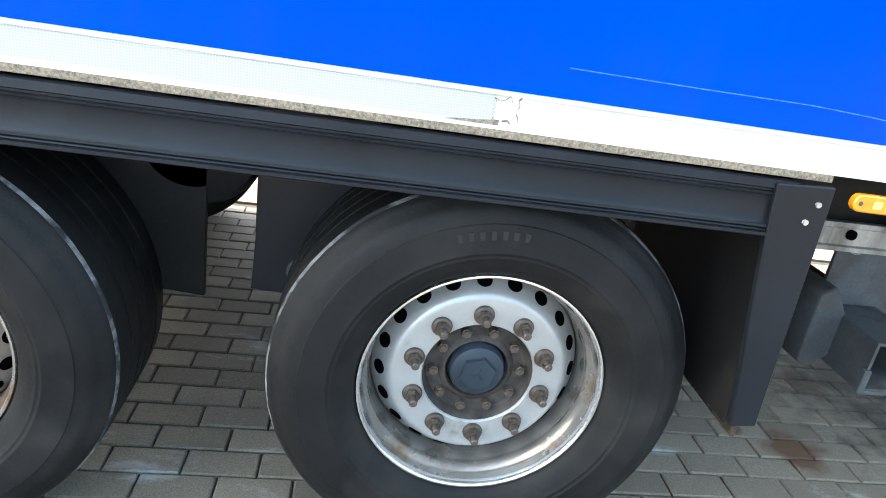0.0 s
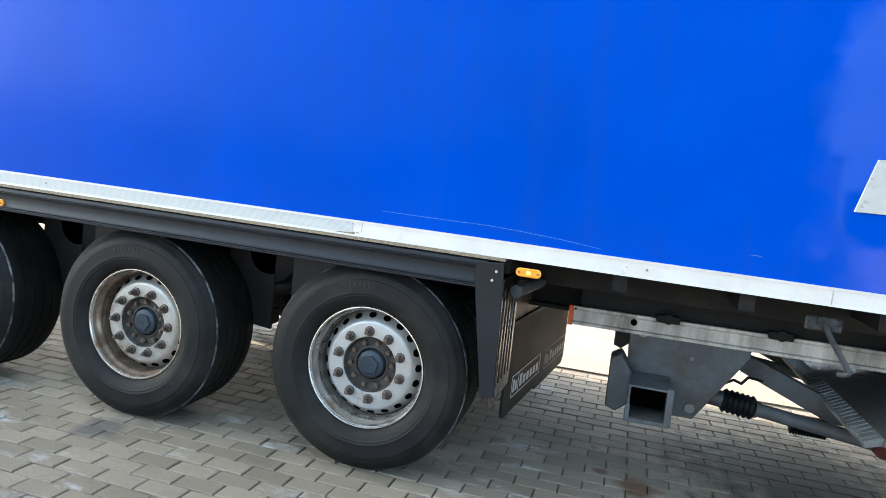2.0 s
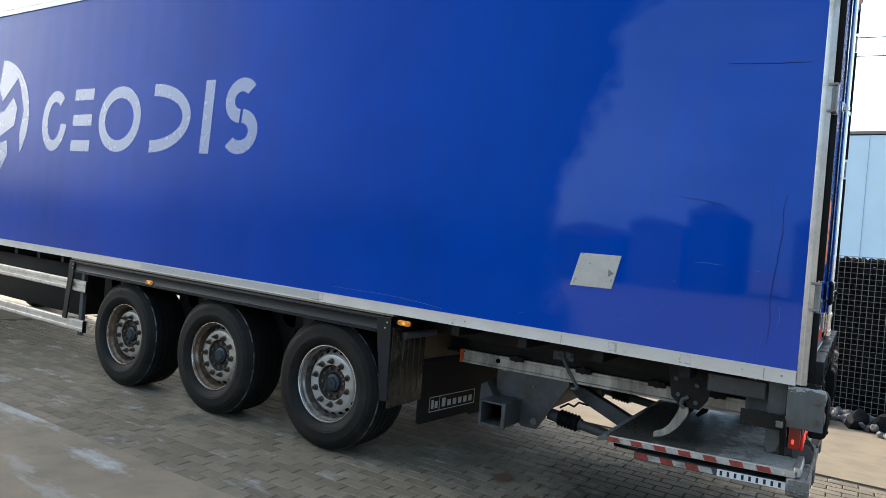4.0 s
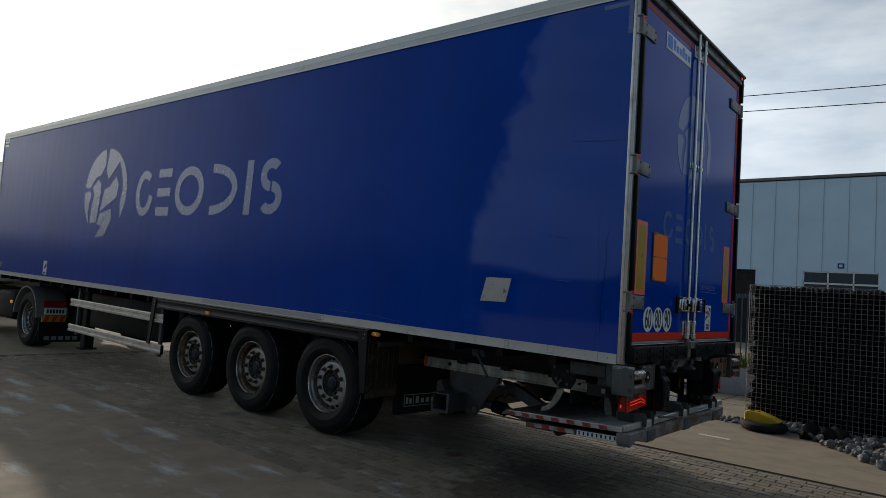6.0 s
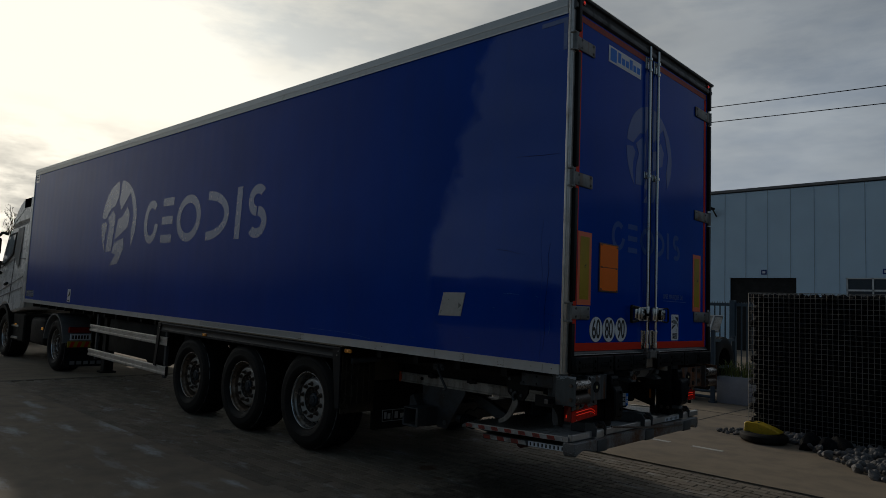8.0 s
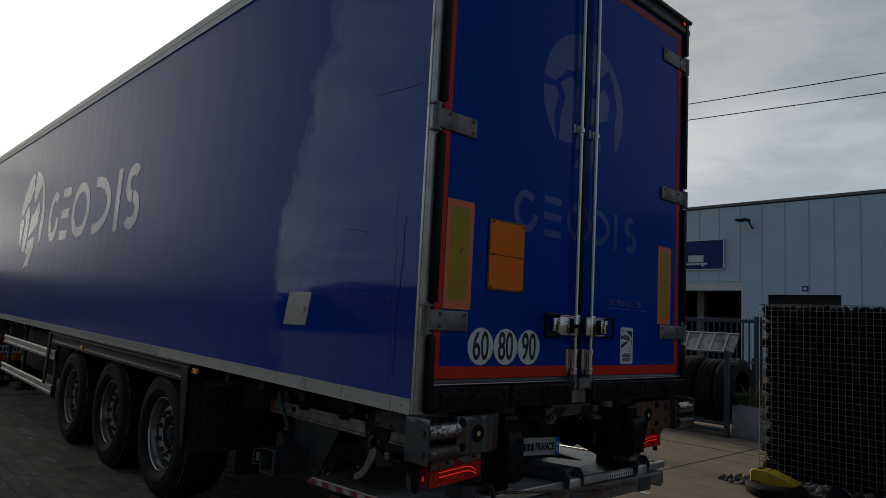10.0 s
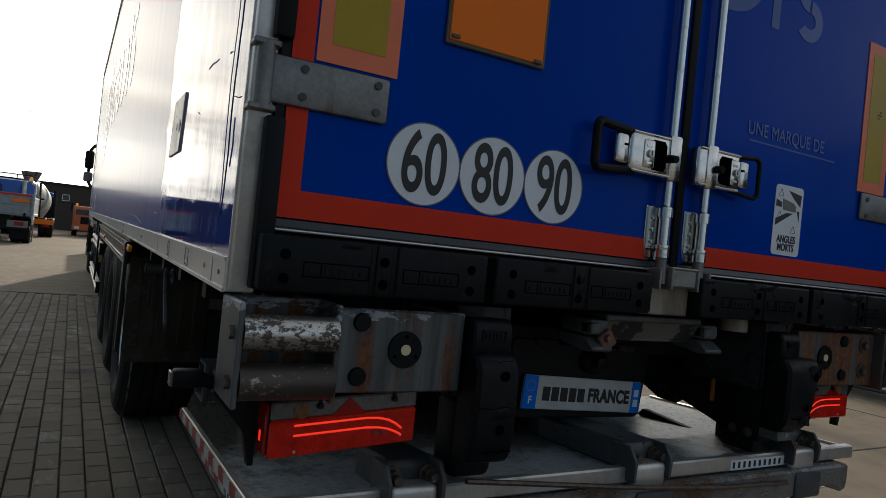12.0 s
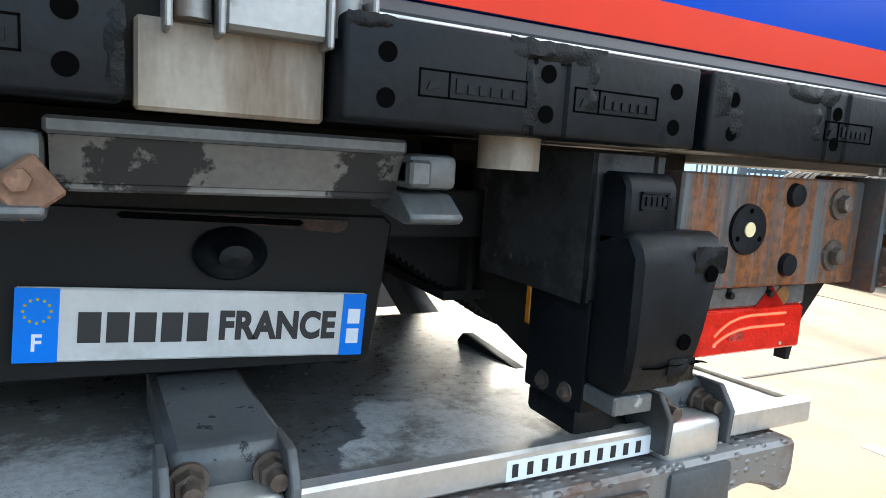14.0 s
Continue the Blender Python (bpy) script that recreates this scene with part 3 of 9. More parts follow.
BLUE = (0.0, 0.050, 0.40)
M = {
    "blue": panel_paint("blue_film", BLUE),
    "blue_door": panel_paint("blue_door_film", BLUE, False),
    "logo": surface("pale_logo_film", (.060, .108, .33), .26, var=.06, bump=0, spec=.5, coat=1.0),
    "slogan": surface("pale_blue_print", (.085, .15, .42), .4, var=.1, bump=0),
    "scratch": surface("scratched_film", (.05, .19, .55), .5, var=.6, scale=60, fine=300, bump=.3),
    "crease": surface("creased_film", (.004, .022, .15), .6, var=.5, scale=60, fine=300, bump=.3, spec=.1),
    "logo_faint": surface("faded_logo_film", (.030, .090, .36), .16, var=.08, bump=0, spec=.32),
    "white_rail": surface("white_painted_rail", (.60, .605, .60), .32, .35, var=.06, dirt=(.36, .34, .30), dirt_lo=.60, dirt_hi=.80, dirt_scale=7, bump=.05),
    "alu": surface("brushed_aluminium", (.62, .61, .59), .38, .75, var=.12, dirt=(.33, .30, .26), dirt_lo=.5, dirt_hi=.8, dirt_scale=6),
    "top_alu": surface("pale_top_rail", (.70, .70, .68), .42, .4, var=.06, dirt=(.50, .49, .46), dirt_lo=.6, dirt_hi=.85, dirt_scale=5, bump=.05),
    "cap_red": surface("red_orange_plastic", (.56, .085, .018), .4, var=.1, scale=20, bump=.05, spec=.3),
    "alu_dirty": surface("dirty_aluminium", (.50, .48, .44), .5, .5, var=.2, dirt=(.16, .13, .10), dirt_lo=.42, dirt_hi=.72, dirt_scale=7, streak=True),
    "galv": surface("galvanised_steel", (.21, .212, .208), .48, .5, var=.28, scale=9, dirt=(.17, .085, .04), dirt_lo=.53, dirt_hi=.68, dirt_scale=11, streak=True),
    "galv_dull": surface("dull_galvanised_steel", (.150, .143, .132), .5, .2, var=.25, scale=5, dirt=(.026, .024, .023), dirt_lo=.53, dirt_hi=.56, dirt_scale=7),
    "galv_blue": surface("scraped_zinc_steel", (.130, .134, .135), .45, .35, var=.3, scale=9, dirt=(.42, .42, .41), dirt_lo=.66, dirt_hi=.70, dirt_scale=9, spec=.3),
    "arm_steel": surface("spotted_grey_steel", (.092, .098, .104), .42, .3, var=.2, scale=6, dirt=(.03, .031, .033), dirt_lo=.62, dirt_hi=.65, dirt_scale=24, spec=.35),
    "bare_plate": surface("bare_grey_plate", (.46, .455, .44), .30, .35, var=.06, scale=12, dirt=(.36, .35, .33), dirt_lo=.52, dirt_hi=.8, dirt_scale=16, spec=.6),
    "carrier": surface("black_plastic_panel", (.0085, .0082, .008), .55, var=.2, scale=3, bump=.02, spec=.2),
    "chrome_worn": scraped_roller("worn_bright_roller_steel", (.66, .64, .61), (.070, .052, .042), .485, .525, .95),
    "stainless": surface("stainless_steel", (.70, .69, .66), .16, 1.0, var=.08, dirt=(.30, .24, .17), dirt_lo=.6, dirt_hi=.8, dirt_scale=12),
    "grey_steel": surface("grey_painted_steel", (.085, .090, .095), .5, .2, var=.25, dirt=(.075, .06, .05), dirt_lo=.5, dirt_hi=.7, dirt_scale=6, spec=0.3),
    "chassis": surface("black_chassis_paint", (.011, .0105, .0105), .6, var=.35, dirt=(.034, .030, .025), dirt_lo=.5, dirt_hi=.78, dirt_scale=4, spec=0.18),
    "skirt": surface("slate_plastic_skirt", (.0105, .0125, .0165), .38, var=.2, dirt=(.028, .029, .032), dirt_lo=.60, dirt_hi=.9, dirt_scale=3, bump=.03, spec=0.24),
    "rubber": surface("black_rubber", (.0042, .0055, .0074), .46, var=.4, scale=9, fine=48, dirt=(.012, .0145, .018), dirt_lo=.55, dirt_hi=.8, dirt_scale=7, bump=.30, dist=.003, spec=0.17),
    "flap_panel": surface("brown_undercoated_plate", (.13, .093, .058), .35, var=.25, scale=4, dirt=(.05, .04, .03), dirt_lo=.5, dirt_hi=.75, dirt_scale=5, bump=.1, spec=.4),
    "flap_rubber": surface("flat_black_flap_rubber", (.016, .0145, .0135), .6, var=.25, scale=4, bump=.1, spec=.2),
    "arch": surface("shiny_brown_plastic", (.036, .028, .020), .22, var=.3, scale=3, dirt=(.06, .05, .035), dirt_lo=.5, dirt_hi=.8, dirt_scale=4, bump=.1, spec=0.4),
    "stripe_white": surface("dirty_white_stripe", (.42, .41, .39), .5, var=.2, scale=30, dirt=(.14, .12, .10), dirt_lo=.5, dirt_hi=.7, dirt_scale=14),
    "stripe_red": surface("dirty_red_stripe", (.30, .035, .02), .5, var=.2, scale=30, dirt=(.10, .05, .04), dirt_lo=.5, dirt_hi=.7, dirt_scale=14),
    "plate_cream": surface("dirty_cream_plate", (.29, .25, .20), .5, var=.18, dirt=(.12, .075, .045), dirt_lo=.44, dirt_hi=.66, dirt_scale=9, streak=True),
    "keeper": surface("worn_lock_steel", (.30, .292, .28), .40, .6, var=.15, scale=20, dirt=(.12, .10, .08), dirt_lo=.56, dirt_hi=.72, dirt_scale=14),
    "seal_grey": surface("slate_seal_rubber", (.040, .043, .050), .38, var=.15, scale=8, bump=.05, spec=.4),
    "rust_square": surface("rusty_square_steel", (.20, .105, .065), .7, .1, var=.25, scale=40, dirt=(.30, .17, .11), dirt_lo=.55, dirt_hi=.7, dirt_scale=50),
    # flat black that paints the shade of holes, slots, cracks and openings
    "hole": surface("recess_shade_black", (.0025, .0025, .0025), 1.0, var=.1, bump=0, spec=0),
    "tyre": surface("tyre_rubber", (.0092, .0088, .0088), .6, var=.18, scale=6, dirt=(.030, .027, .024), dirt_lo=.48, dirt_hi=.80, dirt_scale=4, bump=.35, dist=.003, spec=0.2),
    "sidewall": surface("worn_sidewall_print", (.032, .030, .029), .6, var=.3, scale=30, bump=.2, spec=.2),
    "tyre_edge": surface("scuffed_tyre_edge", (.19, .185, .18), .8, var=.4, scale=30, bump=.3, dirt=(.02, .02, .02), dirt_lo=.44, dirt_hi=.56, dirt_scale=9),
    "rim": surface("silver_rim", (.44, .435, .425), .36, .45, var=.08, dirt=(.24, .18, .13), dirt_lo=.62, dirt_hi=.78, dirt_scale=8),
    "hub": surface("grimy_hub", (.075, .064, .056), .6, .3, var=.35, scale=20, dirt=(.03, .026, .024), dirt_scale=12, spec=0.2),
    "nut": surface("rusty_nut_steel", (.135, .108, .090), .45, .6, var=.35, scale=40, dirt=(.30, .28, .25), dirt_lo=.60, dirt_hi=.72, dirt_scale=60, spec=0.3),
    "cap": surface("hub_cap_plastic", (.028, .038, .05), .4, var=.2, bump=.1, spec=0.3),
    "ply": surface("plywood_edge", (.25, .20, .14), .8, var=.55, scale=170, fine=420, bump=.5),
    "red_tape": surface("red_reflective_tape", (.68, .040, .016), .45, var=.035, scale=9, fine=260, bump=.02, spec=.12),
    "rust_plate": surface("thin_rust_film", (.060, .036, .026), .6, var=.4, scale=30, dirt=(.018, .016, .015), dirt_lo=.45, dirt_hi=.65, dirt_scale=18, spec=.2),
    "faded_tape": surface("faded_red_tape", (.40, .10, .075), .5, var=.15, scale=40, fine=260, bump=.05, spec=.1),
    "header": surface("dark_header_steel", (.055, .057, .058), .4, .3, var=.25, scale=4, dirt=(.02, .02, .02), dirt_lo=.5, dirt_hi=.7, dirt_scale=8, streak=True),
    "salmon": surface("salmon_reflective_film", (.86, .21, .10), .35, var=.05, bump=0, spec=0.25),
    "yellow_film": surface("yellow_reflective_film", (.45, .31, .015), .35, var=.08, bump=.05, spec=0.25),
    "orange": surface("orange_sign_paint", (1.0, .205, .016), .42, var=.06, bump=.03, spec=0.12),
    "frame_dark": surface("dark_sign_rim", (.09, .07, .05), .5, var=.2),
    "white": surface("white_film", (.77, .80, .85), .4, var=.05, bump=0, spec=0.25),
    "plate_white": surface("dusty_white_plate", (.58, .575, .565), .4, var=.06, scale=14, bump=0, dirt=(.40, .39, .37), dirt_lo=.55, dirt_hi=.8, dirt_scale=9, spec=.3),
    "ink": surface("black_ink", (.015, .015, .017), .5, var=.1, bump=0),
    "ink_grey": surface("grey_ink", (.16, .17, .17), .5, var=.1, bump=0),
    "plate_blue": surface("plate_blue", (.0, .19, .78), .35, var=.05, bump=0, spec=0.2),
    "sign_blue": surface("sign_blue", (.012, .05, .23), .4, var=.06, bump=0, spec=0.25),
    "lens_red": surface("red_lens", (.30, .008, .005), .16, var=.15, scale=30, bump=.1, coat=.5, spec=0.3),
    "lens_clear": surface("clear_prism_lens", (.12, .11, .105), .2, var=.2, scale=60, fine=240, bump=.5, coat=.5),
    "lens_amber": surface("amber_lens", (.80, .27, .006), .2, var=.12, scale=40, bump=.2, coat=.5),
    "lens_clear_red": surface("red_prism_lens", (.36, .02, .012), .3, var=.5, scale=120, fine=400, bump=.6),
    "lens_amber_dim": surface("dim_amber_bulb", (.20, .09, .03), .3, var=.3, scale=60, bump=.2),
    "lens_lit": lit_lens("lit_red_lens", (.30, .008, .005), .09),
    "glow_red": glow("lit_red", (1.0, .030, .010), 1.7),
    "glow_amber": glow("lit_amber", (1.0, .45, .08), .7),
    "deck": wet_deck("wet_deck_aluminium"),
    "bumper": streaked_steel("streaked_bumper_steel", .495, .60),
    "bumper_rusty": streaked_steel("rusted_bumper_steel", .40, .54, .66),
    "rubber_torn": surface("torn_rubber", (.0034, .0042, .0054), .42, var=.5, scale=60, fine=240, bump=.5, dist=.002, spec=.16),
    "honeycomb": honeycomb("honeycomb_film"),
    "lip": surface("polished_rim_lip", (.76, .755, .75), .18, .9, var=.06, dirt=(.36, .27, .19), dirt_lo=.64, dirt_hi=.78, dirt_scale=9),
    "barrel": surface("grimy_rim_barrel", (.33, .30, .27), .22, .7, var=.15, scale=7, dirt=(.20, .135, .085), dirt_lo=.56, dirt_hi=.72, dirt_scale=6),
    "ramp": surface("dark_ramp_steel", (.05, .052, .055), .45, .2, var=.3, dirt=(.02, .02, .02), dirt_lo=.5, dirt_hi=.6, dirt_scale=6, spec=.3),
    "roller_worn": scraped_roller("scuffed_dark_roller_steel", (.34, .30, .27), (.050, .038, .032), .575, .61, .8),
    "roller_brown": scraped_roller("brown_worn_roller_steel", (.30, .24, .20), (.085, .058, .043), .50, .62, .7),
    "knob_red": surface("dull_red_rubber", (.075, .018, .014), .6, var=.3, scale=20, spec=.2),
    "tread": tread_plate("tread_plate"),
    "concrete": yard_concrete("yard_concrete"),
    "paver": brick_paver("concrete_paver"),
    "sand": surface("joint_sand", (.060, .051, .039), .95, var=.3, scale=20, bump=.6, dist=.004),
    "tar": surface("bitumen_joint", (.05, .045, .04), .8, var=.3, bump=.4),
    "road_white": surface("worn_white_paint", (.55, .54, .5), .7, var=.3, scale=20),
    "rock": surface("dark_gabion_rock", (.013, .0135, .0145), .75, var=.5, scale=14, fine=70, bump=.7, dist=.01, spec=0.12),
    "pebble": surface("grey_river_stone", (.14, .14, .142), .65, var=.55, scale=5, fine=60, bump=.4, dist=.004),
    "wire": surface("galvanised_wire", (.20, .195, .175), .5, .3, var=.2),
    "chock": surface("yellow_plastic", (.72, .48, .02), .45, var=.15, dirt=(.2, .15, .05), dirt_lo=.55, dirt_hi=.8, dirt_scale=15),
    "facade": surface("pale_blue_metal_cladding", (.60, .79, .96), .5, .0, var=.05, scale=.6, fine=30, bump=.05),
    "facade_seam": surface("cladding_seam", (.34, .45, .56), .6, var=.1, bump=0),
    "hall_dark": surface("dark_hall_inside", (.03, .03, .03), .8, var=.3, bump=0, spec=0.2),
    "glass": surface("dark_window_glass", (.03, .035, .04), .08, var=.1, bump=0, spec=.6),
    "gate": surface("blue_grey_gate_paint", (.075, .105, .13), .5, .2, var=.15, spec=0.3),
    "planter": surface("light_concrete_planter", (.42, .42, .42), .8, var=.12, bump=.3),
    "leaf": surface("grass_leaf", (.15, .18, .025), .6, var=.4, scale=20),
    "cab": surface("white_cab_paint", (.80, .80, .79), .28, var=.05, coat=.4, bump=0),
    "cab_glass": surface("pale_daylight_glass", (.42, .46, .48), .06, var=.3, scale=3, fine=20, bump=0, spec=.6),
    "cab_grey": surface("light_grey_plastic", (.20, .20, .20), .5, var=.15),
    "twig": surface("brown_twigs", (.17, .11, .075), .85, var=.3, scale=20, bump=0),
    "bark": surface("bare_bark", (.075, .05, .035), .85, var=.3, scale=20, bump=.5),
    "brown_wall": surface("brown_cladding", (.055, .042, .035), .7, var=.15, scale=2),
    "truck_blue": surface("blue_truck_paint", (.012, .10, .42), .35, var=.1),
    "truck_grey": surface("grey_tipper_steel", (.26, .30, .33), .5, .2, var=.15),
    "truck_orange": surface("orange_truck_paint", (.55, .12, .02), .4, var=.1),
    "mixer": surface("pale_mixer_drum", (.50, .50, .47), .5, var=.2, dirt=(.3, .28, .24)),
    "wire_black": surface("cable_black", (.02, .02, .02), .6, var=.1, bump=0, spec=0.2),
    "cream": surface("cream_reflector", (.75, .62, .36), .35, var=.05, bump=0),
}

M["logo"].node_tree.nodes["Principled BSDF"].inputs["Coat Roughness"].default_value = 0.16
M["logo"].node_tree.nodes["Principled BSDF"].inputs["Coat IOR"].default_value = 1.5

# ---------------------------------------------------------------- building blocks
WORLD = {}
ONE = Matrix.Identity(4)


def box(bm, x0, x1, y0, y1, z0, z1, bevel=0.0, seg=1):
    m = Matrix.Translation(((x0 + x1) / 2, (y0 + y1) / 2, (z0 + z1) / 2)) @ Matrix.Diagonal((abs(x1 - x0), abs(y1 - y0), abs(z1 - z0), 1))
    made = bmesh.ops.create_cube(bm, size=1, matrix=m)["verts"]
    if bevel:
        edges = list({e for v in made for e in v.link_edges})
        bmesh.ops.bevel(bm, geom=edges, offset=bevel, segments=seg, affect="EDGES", profile=0.5)
    return bm


def prism(bm, pts, axis, a0, a1, bevel=0.0):
    """A polygon pushed along an axis: pts are (x, z) for axis y, (y, z) for axis x, (x, y) for axis z."""
    def at(p, a):
        return {"y": (p[0], a, p[1]), "x": (a, p[0], p[1]), "z": (p[0], p[1], a)}[axis]
    lo, hi = [bm.verts.new(at(p, a0)) for p in pts], [bm.verts.new(at(p, a1)) for p in pts]
    faces = [bm.faces.new(lo), bm.faces.new(hi[::-1])]
    for i in range(len(pts)):
        j = (i + 1) % len(pts)
        faces.append(bm.faces.new((lo[i], hi[i], hi[j], lo[j])))
    bmesh.ops.recalc_face_normals(bm, faces=faces)
    if bevel:
        bmesh.ops.bevel(bm, geom=list({e for f in faces for e in f.edges}), offset=bevel, segments=1, affect="EDGES", profile=0.5)
    return bm


def rod(bm, a, b, r, r2=None, seg=12):
    a, b = Vector(a), Vector(b)
    turn = (b - a).to_track_quat("Z", "Y").to_matrix().to_4x4()
    bmesh.ops.create_cone(bm, cap_ends=True, segments=seg, radius1=r, radius2=r if r2 is None else r2, depth=(b - a).length,
                          matrix=Matrix.Translation((a + b) / 2) @ turn)
    return bm


def pipe(bm, pts, r, seg=8):
    for a, b in zip(pts, pts[1:]):
        rod(bm, a, b, r, seg=seg)
    for q in pts[1:-1]:
        bmesh.ops.create_icosphere(bm, subdivisions=1, radius=r, matrix=Matrix.Translation(q))
    return bm


def lathe(bm, profile, seg=48, axis="y", closed=False):
    """Turns (radius, along) pairs round an axis through the origin."""
    rings = []
    for r, h in profile:
        ring = []
        for i in range(seg):
            a = 2 * math.pi * i / seg
            c, s = r * math.cos(a), r * math.sin(a)
            ring.append(bm.verts.new({"y": (c, h, s), "x": (h, c, s), "z": (c, s, h)}[axis]))
        rings.append(ring)
    faces = []
    for p, q in zip(rings, rings[1:] + (rings[:1] if closed else [])):
        for i in range(seg):
            j = (i + 1) % seg
            faces.append(bm.faces.new((p[i], p[j], q[j], q[i])))
    if not closed:
        for ring in (rings[0], rings[-1]):
            if (ring[0].co - ring[seg // 2].co).length > 1e-4:
                faces.append(bm.faces.new(ring))
    bmesh.ops.recalc_face_normals(bm, faces=faces)
    return bm


def mesh_of(name, bm, material, smooth=35):
    me = bpy.data.meshes.new(name)
    bm.to_mesh(me)
    bm.free()
    me.materials.append(M[material])
    me.shade_smooth()
    me.set_sharp_from_angle(angle=radians(smooth))
    return me


def thing(name, label, category, at=(0, 0, 0), group="", kind=""):
    ob = tagged(new(name), label, category, group, kind)
    ob.location = at
    ob.empty_display_size = 0.1
    WORLD[ob] = Matrix.Translation(at)
    return ob


def add(name, me, parent, m=ONE, label=""):
    """Links mesh data as one part under a thing or a part; m is its pose in the world."""
    ob = new(name, me)
    if parent is not None:
        ob.parent = parent
        ob.matrix_parent_inverse = WORLD[parent].inverted()
    ob.matrix_basis = m
    WORLD[ob] = m.copy()
    return tagged(ob, label)


def part(name, bm, material, parent, label="", smooth=35):
    return add(name, mesh_of(name, bm, material, smooth), parent, ONE, label)


def solo(name, bm, material, label, category, group="", kind="", smooth=35):
    return tagged(add(name, mesh_of(name, bm, material, smooth), None), label, category, group, kind)


RAKE = 0.0145


def raked(bm):
    """The trailer rides nose-high: heights grow forward."""
    for v in bm.verts:
        v.co.z -= RAKE * v.co.x
    return bm


def tpart(name, bm, material, parent, label="", smooth=35):
    return part(name, raked(bm), material, parent, label, smooth)


def nb():
    return bmesh.new()


def lettering(name, text, size, material, m, parent, squeeze=1.0, bold=0.0, spread=1.0):
    cu = bpy.data.curves.new(name, "FONT")
    cu.body, cu.size, cu.align_x, cu.align_y, cu.extrude, cu.offset = text, size, "CENTER", "CENTER", 0.0006, bold
    cu.space_character = spread
    tmp = new("lettering_source", cu)
    me = bpy.data.meshes.new_from_object(tmp.evaluated_get(bpy.context.evaluated_depsgraph_get()))
    bpy.data.objects.remove(tmp)
    me.transform(Matrix.Diagonal((squeeze, 1, 1, 1)))
    me.materials.clear()
    me.materials.append(M[material])
    return add(name, me, parent, m)


def on_rear(x, y, z):
    """Pose of flat work that faces backwards: its x runs along y, its y upwards."""
    return Matrix(((0, 0, 1, x), (1, 0, 0, y), (0, 1, 0, z), (0, 0, 0, 1)))


def disc(bm, radius, centre, axis, depth, seg=32, ry=None):
    """A flat round plate along axis x (or y), with centre (x, y, z) on its mid plane."""
    d = Vector((depth / 2, 0, 0)) if axis == "x" else Vector((0, depth / 2, 0))
    c = Vector(centre)
    rod(bm, c - d, c + d, radius, seg=seg)
    if ry:
        for v in bm.verts:
            v.co.z = c.z + (v.co.z - c.z) * ry
    return bm


# ---------------------------------------------------------------- ground
BX0, BX1, BY0, BY1 = -10.4, 6.2, -1.0, 2.66
bm = nb()
FAR = 1500


def quad(bm, x0, x1, y0, y1, z0, z1=None, z2=None, z3=None):
    zs = [z0, z0 if z1 is None else z1, z0 if z2 is None else z2, z0 if z3 is None else z3]
    return bm.faces.new([bm.verts.new((x, y, z)) for (x, y), z in zip(((x0, y0), (x1, y0), (x1, y1), (x0, y1)), zs)])


quad(bm, -FAR, FAR, -FAR, BY0, 0)
quad(bm, -FAR, FAR, BY1, FAR, 0)
quad(bm, -FAR, BX0, BY0, BY1, 0)
quad(bm, BX1, FAR, BY0, BY1, 0)
for x0, y0, x1, y1 in ((BX0, BY0, BX1, BY0), (BX1, BY0, BX1, BY1), (BX1, BY1, BX0, BY1), (BX0, BY1, BX0, BY0)):
    bm.faces.new([bm.verts.new(c) for c in ((x0, y0, 0), (x1, y1, 0), (x1, y1, -.08), (x0, y0, -.08))])
bmesh.ops.remove_doubles(bm, verts=bm.verts, dist=1e-4)
ground = solo("ground", bm, "concrete", "worn concrete yard with pale scuffs", "ground", kind="structure")
bm = nb()
quad(bm, BX0, BX1, BY0, BY1, -.014)
pavement = solo("pavement", bm, "sand", "grey concrete block paving in running bond with sand joints", "pavement", kind="structure")
for name, x0, x1, y0, y1, material, label in (
        ("expansion_joint", -14, 12, 7.15, 7.17, "tar", "dark filled joint in the concrete"),
        ("expansion_joint", -1.52, -1.50, 2.68, 20, "tar", "dark filled joint in the concrete"),
        ("expansion_joint", -10.47, -10.42, -8, 12, "tar", "dark filled joint in the concrete"),
        ("road_marking", -.72, -.35, 3.90, 3.98, "road_white", "short worn white paint dash on the concrete"),
        ("road_marking", -1.4, -1.0, 3.90, 3.98, "road_white", "short worn white paint dash on the concrete")):
    bm = nb()
    box(bm, x0, x1, y0, y1, -.02, .003)
    solo(name, bm, material, label, "marking", kind="structure")

# ---------------------------------------------------------------- semi-trailer: box
trailer = thing("semi_trailer", "long blue box semi-trailer with silver trim and three axles on paving", "semi-trailer", (-6.8, 1.3, 0))
L = 13.6
tpart("side_panel", box(nb(), -L + .05, -.046, 0, .06, 1.165, 3.83), "blue", trailer, "smooth blue film-covered side wall with a glossier patch near the rear")
tpart("side_panel", box(nb(), -L + .05, -.046, 2.54, 2.60, 1.165, 3.83), "blue", trailer, "blue side wall")
tpart("front_wall", box(nb(), -L, -L + .05, .02, 2.58, 1.12, 3.95), "white_rail", trailer)
tpart("roof", box(nb(), -L + .05, -.046, .06, 2.54, 3.90, 3.94), "alu", trailer)
tpart("floor", box(nb(), -L + .05, -.09, .06, 2.54, 1.12, 1.19), "chassis", trailer)
